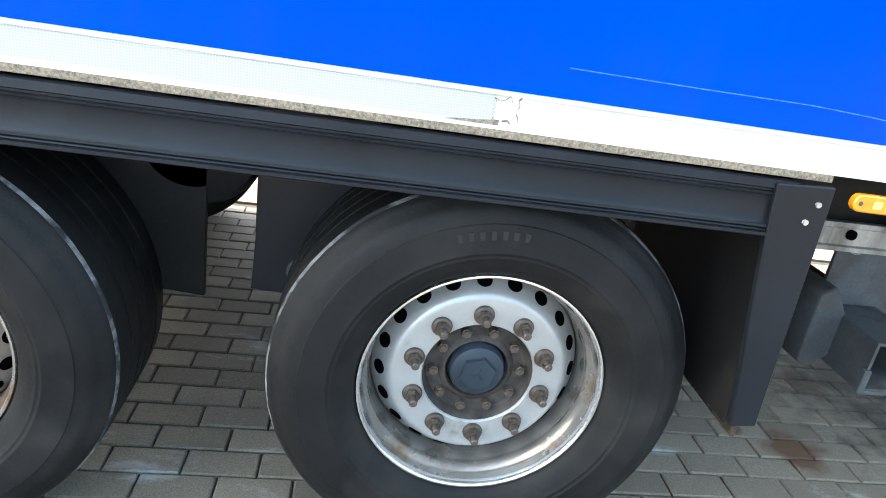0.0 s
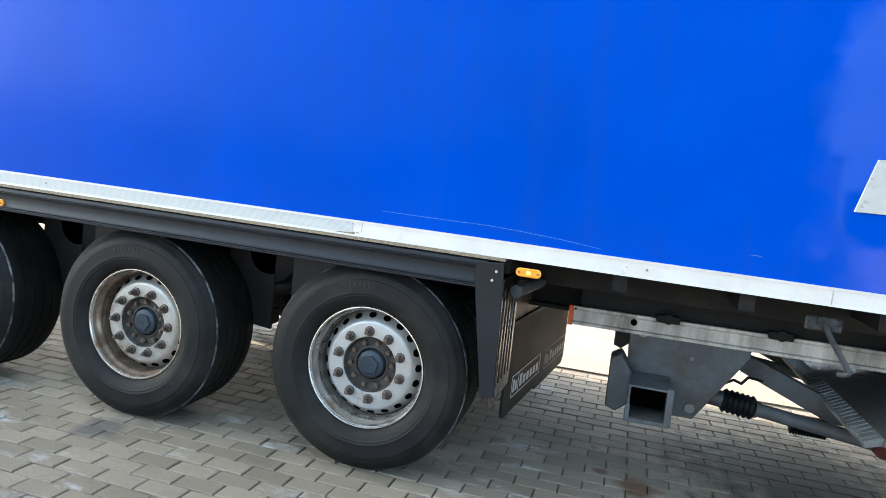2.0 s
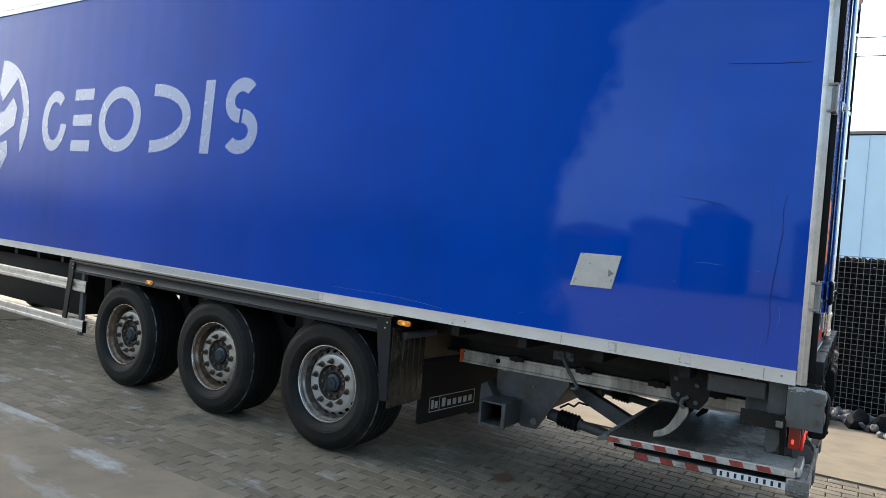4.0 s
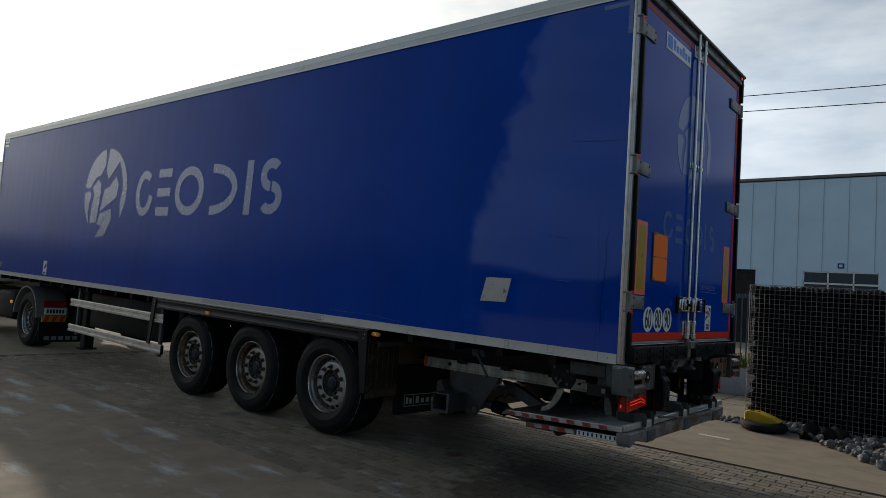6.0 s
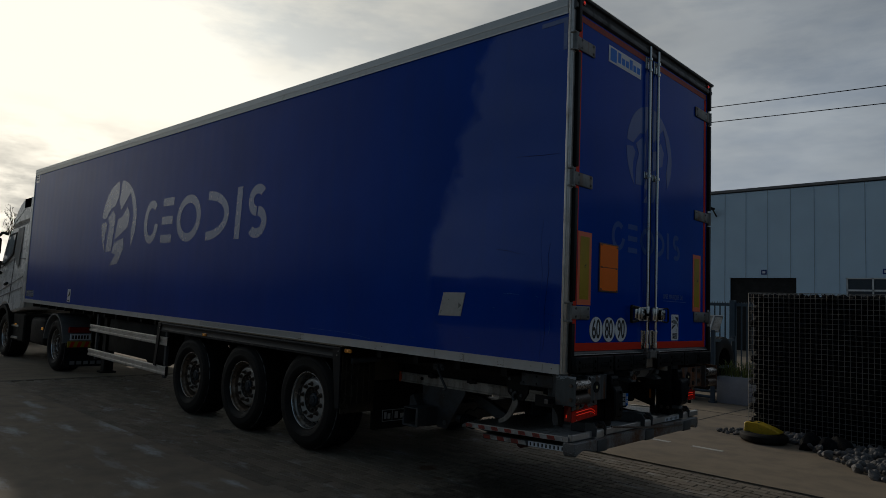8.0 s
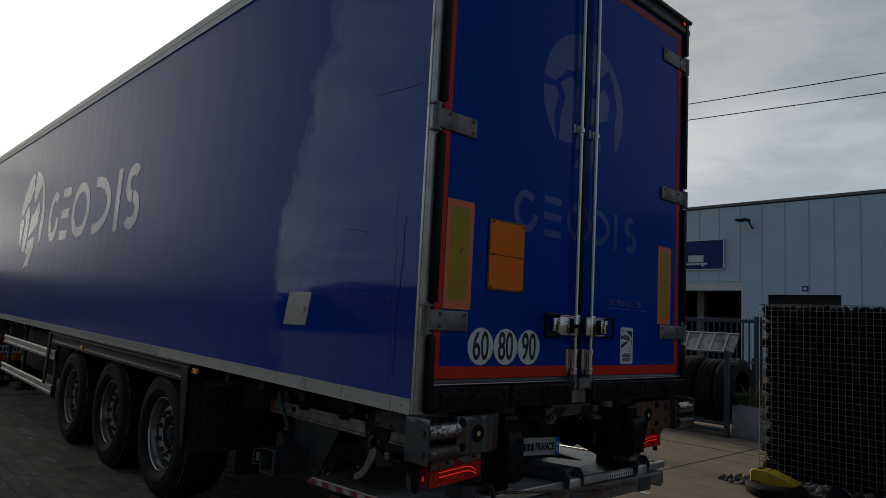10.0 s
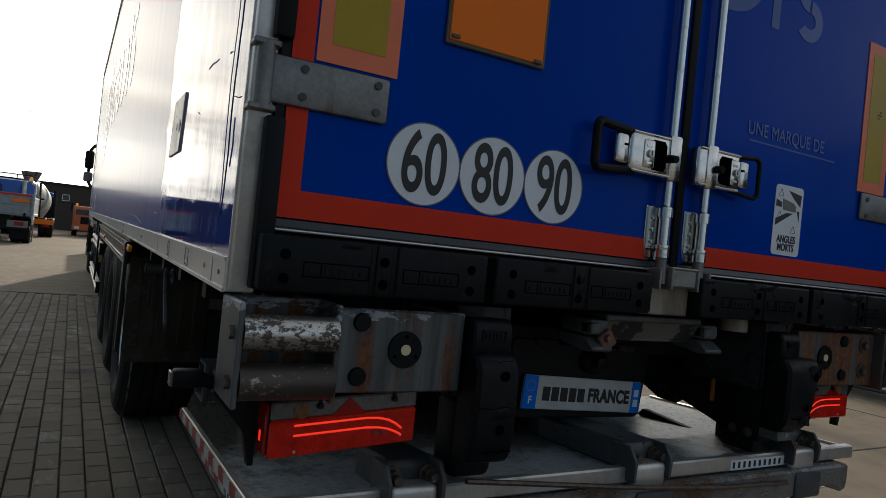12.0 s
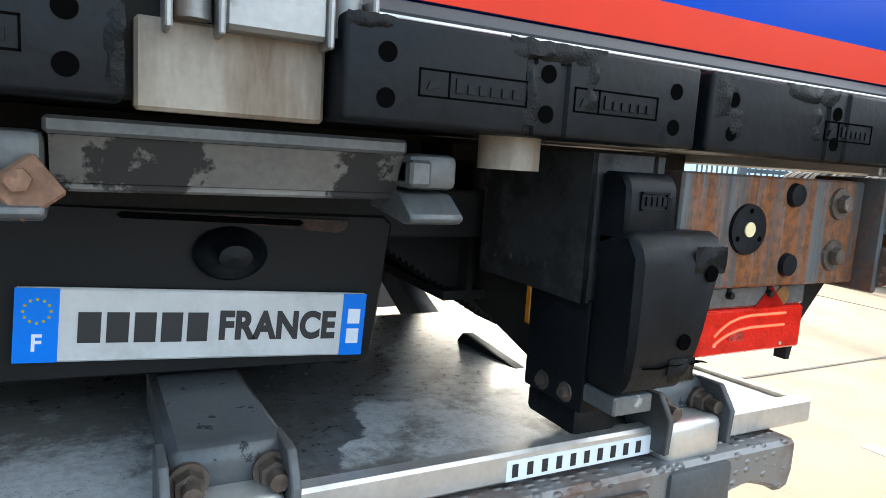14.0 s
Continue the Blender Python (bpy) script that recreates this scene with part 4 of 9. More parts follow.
for y0, y1, s in ((-.008, .05, -1), (2.55, 2.608, 1)):
    bm = nb()
    box(bm, -L, -.049, y0, y1, 1.095, 1.168, .004)
    yo = y0 - .004 if s < 0 else y1 - .002
    box(bm, -L, -.049, yo, yo + .006, 1.0945, 1.102)
    box(bm, -L, -.049, yo, yo + .006, 1.160, 1.1685)
    tpart("bottom_rail", bm, "white_rail", trailer, "white bottom rail with scuffed reflective film")
    bm = nb()
    box(bm, -L, -.049, y0, y1, 3.826, 3.962, .012, 2)
    box(bm, -L, -.049, yo, yo + .006, 3.824, 3.836)
    box(bm, -L, -.049, yo, yo + .005, 3.885, 3.893)
    tpart("top_rail", bm, "top_alu", trailer, "pale aluminium top rail")
    tpart("front_post", box(nb(), -L - .002, -L + .05, y0 - .002, y1 + .002, 1.165, 3.83, .01, 2), "white_rail", trailer)
# patched joints, tears and rivets on the near bottom rail
for x, w in ((-1.32, .005), (-.985, .012), (-.20, .005), (-7.6, .006)):
    tpart("rail_splice", box(nb(), x, x + w, -.0092, -.006, 1.097, 1.166, .0005), "alu_dirty", trailer, "scuffed joint in the rail")


def torn_film(x, w, seed):
    """Thin dark ragged outline where reflective film was torn off the rail."""
    rnd = random.Random(seed)
    bm = nb()
    pts = [(x + w * (k / 5) + rnd.uniform(-.004, .004), 1.108 + rnd.uniform(0, .006)) for k in range(6)] + [(x + w + rnd.uniform(-.003, .004), 1.12 + .008 * k) for k in range(5)]
    pts += [(x + w * (1 - k / 5) + rnd.uniform(-.004, .004), 1.156 + rnd.uniform(-.008, .004)) for k in range(6)] + [(x + rnd.uniform(-.004, .004), 1.148 - .008 * k) for k in range(5)]
    for (xa, za), (xb, zb) in zip(pts, pts[1:] + pts[:1]):
        if rnd.random() < .8:
            d = .0007 if rnd.random() < .6 else .0018
            prism(bm, [(xa, za - d), (xb + .001, zb - d), (xb + .001, zb + d), (xa, za + d)], "y", -.0094, -.007)
    return bm


for x, w, seed in ((-3.312, .045, 1), (-.62, .055, 3), (-1.02, .03, 4)):
    tpart("torn_film", torn_film(x, w, seed), "ply", trailer, "ragged dark edge of torn rail film")
tpart("torn_film", prism(nb(), [(-3.405, 1.103), (-3.30, 1.102), (-3.30, 1.113), (-3.345, 1.108), (-3.375, 1.107)], "y", -.0094, -.007), "ply", trailer, "ragged dark edge of torn rail film")
for x in (-.115, -.30, -.62, -2.0, -5.1, -7.5):
    bm = nb()
    rod(bm, (x, -.0105, 1.132), (x, -.006, 1.132), .006, .005, seg=10)
    tpart("rail_rivet", bm, "alu_dirty", trailer)
# reflective strip dots on the rail
bm = nb()
box(bm, -5.6, -3.31, -.0090, -.0075, 1.106, 1.158)
tpart("reflective_strip", bm, "honeycomb", trailer, "white honeycomb reflective strip")
# scratches, corner marking and small decals on the near side
bm = nb()
pts = [(-3.18, 1.272), (-3.05, 1.2695), (-2.92, 1.2670), (-2.68, 1.264), (-2.55, 1.257), (-2.35, 1.241), (-2.19, 1.222)]
for (xa, za), (xb, zb) in zip(pts, pts[1:]):
    prism(bm, [(xa, za - .0013), (xb, zb - .0012), (xb, zb + .0006), (xa, za + .0008)], "y", -.0016, .001)
part("scratch", bm, "scratch", trailer, "long shallow scratch in the blue film")
for pts in ([(-1.62, 1.27), (-1.60, 1.273), (-1.58, 1.27)], [(-.98, 1.306), (-.95, 1.312), (-.93, 1.311)]):
    bm = nb()
    for (xa, za), (xb, zb) in zip(pts, pts[1:]):
        dx, dz = (.0, .0013) if abs(xb - xa) > abs(zb - za) else (.0013, .0)
        prism(bm, [(xa - dx, za - dz), (xb - dx, zb - dz), (xb + dx, zb + dz), (xa + dx, za + dz)], "y", -.0014, .001)
    part("scratch", bm, "logo_faint" if pts[0][0] > -1.2 else "logo", trailer, "short shallow scratch in the blue film")
def crease(name, pts, half, material, label):
    """A jagged hairline along pts in the side film, thinning out towards its ends."""
    rnd = random.Random(int(pts[0][1] * 1000))
    fine = []
    for (xa, za), (xb, zb) in zip(pts, pts[1:]):
        n = max(2, int(math.hypot(xb - xa, zb - za) / .03))
        for k in range(n):
            fine.append((xa + (xb - xa) * k / n + rnd.uniform(-.003, .003), za + (zb - za) * k / n + rnd.uniform(-.002, .002)))
    fine.append(pts[-1])
    bm = nb()
    n = len(fine) - 1
    for k, ((xa, za), (xb, zb)) in enumerate(zip(fine, fine[1:])):
        d = math.hypot(xb - xa, zb - za)
        nx, nz = -(zb - za) / d, (xb - xa) / d
        wa, wb = (half * (.35 + .65 * math.sin(math.pi * min(1, (k + j + .3) / (n + .6)))) for j in (0, 1))
        quad = [(xa - nx * wa, za - nz * wa), (xb - nx * wb, zb - nz * wb), (xb + nx * wb, zb + nz * wb), (xa + nx * wa, za + nz * wa)]
        prism(bm, quad, "y", -.0016, .001)
    part(name, bm, material, trailer, label)


for pts, half in (([(-.160, 2.06), (-.172, 1.98), (-.168, 1.86), (-.178, 1.74), (-.196, 1.60), (-.198, 1.53), (-.192, 1.40), (-.205, 1.26)], .0016), ([(-.198, 1.535), (-.150, 1.528), (-.105, 1.522)], .0010),
                  ([(-.70, 2.035), (-.57, 2.018), (-.44, 1.989)], .0013), ([(-.50, 2.765), (-.40, 2.757), (-.24, 2.748), (-.10, 2.744)], .0017)):
    crease("crease", pts, half, "crease", "dark jagged crease in the blue film")
for pts in ([(-.59, 1.677), (-.52, 1.678), (-.436, 1.674)], [(-.70, 1.569), (-.675, 1.560)], [(-.29, 1.657), (-.255, 1.654)], [(-.155, 1.48), (-.150, 1.42), (-.160, 1.37)]):
    crease("scratch", pts, .0013, "scratch", "short shallow scratch in the blue film")
bm = nb()
prism(bm, [(-.29, 3.80), (-.052, 3.80), (-.052, 3.545), (-.087, 3.545), (-.087, 3.765), (-.29, 3.765)], "y", -.003, .001)
part("corner_marking", bm, "logo", trailer, "pale reflective corner marking")
for x0, x1, z0, z1 in ((-13.52, -13.30, 3.66, 3.90), (-13.48, -12.95, 1.22, 1.36)):
    bm = nb()
    prism(bm, [(x0, z0), (x1, z0), (x1, z1), (x0, z1)], "y", -.003, .001)
    decal = tpart("decal", bm, "logo", trailer, "small pale decal with unreadable print")
    bm = nb()
    for k in range(3):
        z = z0 + (z1 - z0) * (.2 + .25 * k)
        box(bm, x0 + .04, x1 - .04, -.0045, -.002, z, z + (z1 - z0) * .12)
    tpart("print_bar", bm, "ink_grey", decal)
bm = nb()
prism(bm, [(-10.86, 1.20), (-10.70, 1.20), (-10.70, 1.44), (-10.86, 1.44)], "y", -.003, .001)
decal = tpart("warning_sticker", bm, "white", trailer, "white upright warning sticker with a black wedge")
bm = nb()
prism(bm, [(-10.84, 1.29), (-10.72, 1.33), (-10.72, 1.42)], "y", -.0045, -.002)
box(bm, -10.83, -10.73, -.0045, -.002, 1.215, 1.24)
tpart("print_bar", bm, "ink", decal)
# vent flap: a leaning bare plate
bm = nb()
prism(bm, [(-1.293, 1.479), (-1.036, 1.480), (-.992, 1.678), (-1.242, 1.679)], "y", -.006, .002, .0015)
flap = part("vent_plate", bm, "bare_plate", trailer, "bare slanted metal plate riveted to the side")
bm = nb()
rod(bm, (-1.135, -.008, 1.575), (-1.135, -.004, 1.575), .013, .010, 16)
part("knob", bm, "bare_plate", flap)
bm = nb()
prism(bm, [(-1.062, 1.548), (-1.062, 1.594), (-1.028, 1.572)], "y", -.0075, -.005)
part("arrow_mark", bm, "ink_grey", flap, "small dark arrow mark")
# peeled film seam beside the rear post
bm = nb()
zs = [1.19 + .1325 * k for k in range(21)]
for k, (za, zb) in enumerate(zip(zs, zs[1:])):
    xa, xb = -.235 + .012 * math.sin(k * 1.7), -.235 + .012 * math.sin((k + 1) * 1.7)
    if za < 2.2:
        prism(bm, [(xa - .0006, za), (xa + .0006, za), (xb + .0006, zb), (xb - .0006, zb)], "y", -.0012, .001)
part("film_edge", bm, "logo_faint", trailer, "lifted edge of the blue film")


def slanted(bm, x0, x1, z0, z1, lean, y0=-.0022, y1=.001):
    prism(bm, [(x0, z0), (x1, z0), (x1 + lean, z1), (x0 + lean, z1)], "y", y0, y1)
    return bm


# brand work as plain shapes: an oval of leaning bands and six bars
def oval_rim(a0, a1, n=9):
    """Points on the emblem's oval outline between two angles."""
    return tuple((.5 + .485 * math.cos(radians(a0 + (a1 - a0) * k / n)), .53 + .47 * math.sin(radians(a0 + (a1 - a0) * k / n))) for k in range(n + 1))


EMBLEM = (oval_rim(172, 96) + ((.47, .82), (.37, .71), (.28, .70), (.14, .58)),
          oval_rim(86, -38, 14) + ((.86, .40), (.90, .58), (.83, .76), (.78, .84), (.68, .76), (.56, .66), (.49, .77)),
          ((.33, .67), (.41, .60), (.39, .42), (.36, .20), (.20, .19), (.21, .36), (.26, .50), (.20, .585)),
          oval_rim(180, 228, 6) + ((.14, .30), (.15, .40), (.19, .50), (.14, .545)),
          ((.49, .56), (.60, .58), (.73, .69), (.80, .60), (.77, .46), (.42, .32), (.46, .45)),
          ((.43, .295), (.68, .345), (.70, .23), (.57, .06), (.34, .03), (.49, .16), (.37, .18)))


def emblem(u0, z0, w, h, plane, d0, d1, put):
    for shape in EMBLEM:
        put(prism(nb(), [(u0 + w * u, z0 + h * v) for u, v in shape], plane, d0, d1))


emblem(-9.45, 1.83, 1.52, 1.46, "y", -.0022, .001, lambda bm: tpart("logo_shape", bm, "logo", trailer, "pale curved piece of an oval emblem"))


def ring(bm, u0, u1, z0, z1, w, plane, d0, d1, lean=0.0):
    """A plain oval ring in the plane of a wall."""
    cu, cz, a, b = (u0 + u1) / 2, (z0 + z1) / 2, (u1 - u0) / 2, (z1 - z0) / 2
    rims = []
    for ra, rb in ((a, b), (a - w, b - w)):
        for d in (d0, d1):
            rims.append([])
            for k in range(40):
                t = 2 * math.pi * k / 40
                u, z = cu + ra * math.cos(t), cz + rb * math.sin(t)
                u += lean * (z - z0) / (z1 - z0)
                rims[-1].append(bm.verts.new((u, d, z) if plane == "y" else (d, u, z)))
    of, ob, nf, nback = rims
    faces = []
    for k in range(40):
        n = (k + 1) % 40
        for p, q in ((of, nf), (nf, nback), (nback, ob), (ob, of)):
            faces.append(bm.faces.new((p[k], p[n], q[n], q[k])))
    bmesh.ops.recalc_face_normals(bm, faces=faces)
    return bm


def band(bm, u0, u1, z0, z1, w, a0, a1, plane, d0, d1, lean=0.0, base=None):
    """A piece of an oval ring between two angles in degrees."""
    cu, cz, a, b = (u0 + u1) / 2, (z0 + z1) / 2, (u1 - u0) / 2, (z1 - z0) / 2
    n = 28
    rows = []
    for k in range(n + 1):
        t = radians(a0 + (a1 - a0) * k / n)
        row = []
        for ra, rb, d in ((a, b, d0), (a, b, d1), (a - w, b - w, d1), (a - w, b - w, d0)):
            u, z = cu + ra * math.cos(t), cz + rb * math.sin(t)
            u += lean * (z - (z0 if base is None else base))
            row.append(bm.verts.new((u, d, z) if plane == "y" else (d, u, z)))
        rows.append(row)
    faces = [bm.faces.new(rows[0]), bm.faces.new(rows[-1][::-1])]
    for p, q in zip(rows, rows[1:]):
        for i in range(4):
            j = (i + 1) % 4
            faces.append(bm.faces.new((p[i], q[i], q[j], p[j])))
    bmesh.ops.recalc_face_normals(bm, faces=faces)
    return bm


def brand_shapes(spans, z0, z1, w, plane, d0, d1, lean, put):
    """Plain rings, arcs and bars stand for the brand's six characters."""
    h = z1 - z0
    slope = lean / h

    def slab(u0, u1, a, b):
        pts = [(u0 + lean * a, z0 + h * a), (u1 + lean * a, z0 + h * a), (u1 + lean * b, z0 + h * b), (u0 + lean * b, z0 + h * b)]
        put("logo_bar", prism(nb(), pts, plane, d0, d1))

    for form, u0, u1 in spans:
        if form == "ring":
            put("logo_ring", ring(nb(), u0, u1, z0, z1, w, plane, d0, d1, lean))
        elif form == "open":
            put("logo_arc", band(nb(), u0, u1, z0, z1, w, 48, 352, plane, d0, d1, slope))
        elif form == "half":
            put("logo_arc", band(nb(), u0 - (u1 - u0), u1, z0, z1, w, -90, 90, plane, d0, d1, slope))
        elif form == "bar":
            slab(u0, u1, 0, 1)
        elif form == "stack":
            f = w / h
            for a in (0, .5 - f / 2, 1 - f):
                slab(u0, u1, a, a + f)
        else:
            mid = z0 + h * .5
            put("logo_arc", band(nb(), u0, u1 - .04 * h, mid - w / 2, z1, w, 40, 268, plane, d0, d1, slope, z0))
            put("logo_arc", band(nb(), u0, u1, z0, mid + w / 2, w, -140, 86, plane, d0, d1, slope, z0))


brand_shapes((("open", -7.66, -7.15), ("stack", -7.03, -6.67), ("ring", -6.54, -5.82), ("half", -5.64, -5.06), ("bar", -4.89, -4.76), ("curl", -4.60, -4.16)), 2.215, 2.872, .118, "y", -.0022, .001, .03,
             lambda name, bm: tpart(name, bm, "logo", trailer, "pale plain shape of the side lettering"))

# ---------------------------------------------------------------- semi-trailer: rear frame and doors
for y0, y1, yr in ((-.006, .045, .07), (2.555, 2.606, 2.53)):
    bm = nb()
    box(bm, -.048, .0, y0, y1, 1.10, 3.955, .006, 2)
    o = y0 - .004 if y0 < 0 else y1 - .002
    box(bm, -.030, -.024, o, o + .006, 1.10, 3.95)
    part("rear_post", bm, "alu", trailer, "scraped aluminium corner post")
    ra, rb = (.028, .068) if y0 < 0 else (2.532, 2.572)
    for za, zb in ((1.112, 1.470), (1.635, 2.475), (2.640, 3.520), (3.685, 3.94)):
        part("post_rubber", box(nb(), -.002, .030, ra, rb, za, zb, .004, 2), "rubber", trailer, "scuffed black rubber strip on the post")
    bm = nb()
    box(bm, -.03, .006, min(y1, yr) if y0 < 0 else yr, max(y1, yr) if y0 < 0 else y0, 1.24, 3.86, .004)
    part("door_seal", bm, "rubber", trailer, "black rubber door seal")
bm = nb()
prism(bm, [(-.088, 3.966), (.036, 3.966), (.040, 3.958), (.036, 3.948), (.014, 3.944), (.014, 3.912), (.022, 3.900), (.026, 3.880), (.020, 3.862), (.004, 3.852), (-.088, 3.85)], "x", 0, 1)
for v in bm.verts:
    v.co = Vector((v.co.y, .0 + 2.60 * v.co.x, v.co.z))
bmesh.ops.recalc_face_normals(bm, faces=bm.faces)
part("header", bm, "header", trailer, "dark grey metal header above the doors")
bm = nb()
box(bm, -.088, .041, -.008, 2.608, 3.962, 3.972, .004)
part("header_edge", bm, "alu", trailer, "bright top edge of the header")
for y in (.10, 2.50):
    bm = nb()
    rod(bm, (.012, y, 3.925), (.027, y, 3.925), .024, .020, 16)
    lamp = part("top_lamp", bm, "lens_red", trailer, "small lit red marker lamp")
    part("bulb", rod(nb(), (.026, y, 3.925), (.030, y, 3.925), .013, .010, 12), "glow_red", lamp)
for y0, y1 in ((.072, 1.262), (1.288, 2.528)):
    door = part("door", box(nb(), -.05, 0, y0, y1, 1.265, 3.85, .003), "blue_door", trailer, "glossy blue rear door with red edge tape")
    left = y0 < 1
    ye = (y0, y0 + .048) if left else (y1 - .075, y1 - .03)
    yb = (y0, y1 - .09) if left else (y0 + .10, y1 - .03)
    for a, b, z0, z1, tone in ((*ye, 1.326, 3.78, "red_tape"), (*yb, 1.2655, 1.326, "red_tape"), (*yb, 3.785, 3.835, "faded_tape")):
        part("tape", box(nb(), -.001, .0022, a, b, z0, z1), tone, door, "faded red reflective tape" if tone == "faded_tape" else "red reflective tape")
    for zc in (3.60, 2.555, 1.552):
        bm = nb()
        if left:
            box(bm, .001, .014, .02, .30, zc - .052, zc + .05, .008, 2)
            rod(bm, (.006, .018, zc - .07), (.006, .018, zc + .07), .020, seg=12)
            box(bm, -.02, .024, -.012, .045, zc - .074, zc - .06, .003)
            box(bm, -.02, .024, -.012, .045, zc + .06, zc + .074, .003)
            ys = (.10, .27)
        else:
            box(bm, .001, .014, 2.225, 2.58, zc - .045, zc + .055, .008, 2)
            rod(bm, (.006, 2.582, zc - .06), (.006, 2.582, zc + .065), .020, seg=12)
            ys = (2.26, 2.47)
        hinge = part("hinge", bm, "galv", door, "grey cast hinge plate with bolts")
        for y in ys:
            for z in (zc - .03, zc + .03):
                part("hinge_bolt", rod(nb(), (.013, y, z), (.018, y, z), .009, seg=10), "grey_steel", door)
bm = nb()
box(bm, -.03, .010, 1.258, 1.292, 1.245, 3.86, .006, 2)
part("centre_seal", bm, "rubber", trailer, "black rubber seal between the doors")
for y, s in ((1.195, -1), (1.355, 1)):
    bm = nb()
    rod(bm, (.030, y, 1.215), (.030, y, 3.93), .0135, seg=14)
    bar = part("lock_bar", bm, "stainless", trailer, "stainless door locking bar")
    for z0, z1 in ((1.275, 1.425), (2.72, 2.80), (3.70, 3.83)):
        bm = nb()
        ya, yb = (y - .045, y + .004) if s < 0 else (y - .045, y + .004)
        box(bm, .001, .012, ya, yb, z0 + .02, z1, .004)
        for z in (z0 + .012, z1 - .02) if z1 - z0 > .1 else ((z0 + z1) / 2,):
            rod(bm, (.030, y, z - .012), (.030, y, z + .012), .021, seg=14)
        for k in range(3 if z1 - z0 > .1 else 1):
            rod(bm, (.011, y - .03, z0 + .045 + .035 * k), (.018, y - .03, z0 + .045 + .035 * k), .006, seg=8)
        part("bar_guide", bm, "stainless", bar, "bright bar guide with screws")
    bm = nb()
    rod(bm, (.030, y, 1.20), (.030, y, 1.285), .0185, .0155, 16)
    part("cam_end", bm, "galv", bar)
    bm = nb()
    prism(bm, [(y - .050, 1.425), (y + .024, 1.425), (y + .024, 1.335), (y + .032, 1.30), (y + .026, 1.268), (y - .040, 1.268), (y - .046, 1.30), (y - .050, 1.33)], "x", .0012, .0045, .001)
    part("guide_plate", bm, "stainless", bar, "bright pressed guide plate")
    bm = nb()
    for z in (1.285, 1.305, 1.415):
        lathe(bm, [(.0135, z - .012), (.0195, z - .006), (.0205, z), (.0195, z + .006), (.0135, z + .012)], 18, "z")
    rod(bm, (0, 0, 1.29), (0, 0, 1.42), .0165, seg=18)
    for v in bm.verts:
        v.co += Vector((.030, y, 0))
    part("bar_sleeve", bm, "stainless", bar, "bright sleeve with two rings")
    # lock: pressed steel plate with a dark cavity, knob, key barrel, paddle and a black rubber loop
    y0, y1 = (y - .172, y + .008) if s < 0 else (y - .058, y + .132)
    bm = nb()
    box(bm, .004, .044, y0, y1, 1.503, 1.622, .012, 3)
    box(bm, .004, .050, y - .024, y + .024, 1.496, 1.630, .008, 2)
    box(bm, .040, .049, y0 + .004, y1 - .004, 1.505, 1.513, .003)
    box(bm, .040, .049, y0 + .004, y1 - .004, 1.612, 1.620, .003)
    lock = part("door_lock", bm, "stainless", bar, "bright pressed steel door lock")
    yr0, yr1 = (y - .098, y - .034) if s < 0 else (y + .034, y + .100)
    bm = nb()
    prism(bm, [(yr0, 1.53), (yr0 + .010, 1.518), (yr1 - .010, 1.518), (yr1, 1.53), (yr1, 1.592), (yr1 - .010, 1.604), (yr0 + .010, 1.604), (yr0, 1.592)], "x", .0425, .0450)
    part("lock_recess", bm, "hole", bar)
    yk = yr0 - .006 if s < 0 else yr1 + .006
    bm = nb()
    box(bm, .043, .0475, yk - .020, yk + .020, 1.522, 1.600, .004, 2)
    box(bm, .046, .0495, yk - .012, yk + .008, 1.580, 1.586)
    box(bm, .046, .0495, yk - .012, yk + .008, 1.532, 1.538)
    part("striker", bm, "stainless", bar)
    bm = nb()
    rod(bm, (.045, yk, 1.561), (.056, yk, 1.561), .012, .0105, 16)
    part("key_barrel", bm, "alu", bar)
    part("key_slot", box(nb(), .0555, .0568, yk - .0014, yk + .0014, 1.554, 1.568), "hole", bar)
    bm = nb()
    rod(bm, (.042, y - s * .006 + s * .026, 1.560), (.070, y - s * .006 + s * .026, 1.556), .0125, .0105, 14)
    part("knob", bm, "rubber", bar, "black rubber knob")
    ye = y0 if s < 0 else y1
    yo = ye + s * (.128 if s < 0 else .092)
    bm = nb()
    pipe(bm, [(.030, ye + s * -.02, 1.614), (.040, yo - s * .012, 1.622), (.044, yo, 1.610), (.044, yo, 1.508), (.040, yo - s * .012, 1.496), (.028, ye + s * -.02, 1.508)], .0075 if s > 0 else .0125, 10)
    part("grip_loop", bm, "rubber", bar, "black rubber grip loop")
    bm = nb()
    box(bm, .022, .042, min(ye + s * .004, ye + s * .05), max(ye + s * .004, ye + s * .05), 1.520, 1.606, .010, 3)
    pd = part("paddle", bm, "stainless", bar)
    part("paddle_slot", box(nb(), .0415, .0432, min(ye + s * .008, ye + s * .024), max(ye + s * .008, ye + s * .024), 1.571, 1.577), "hole", bar)

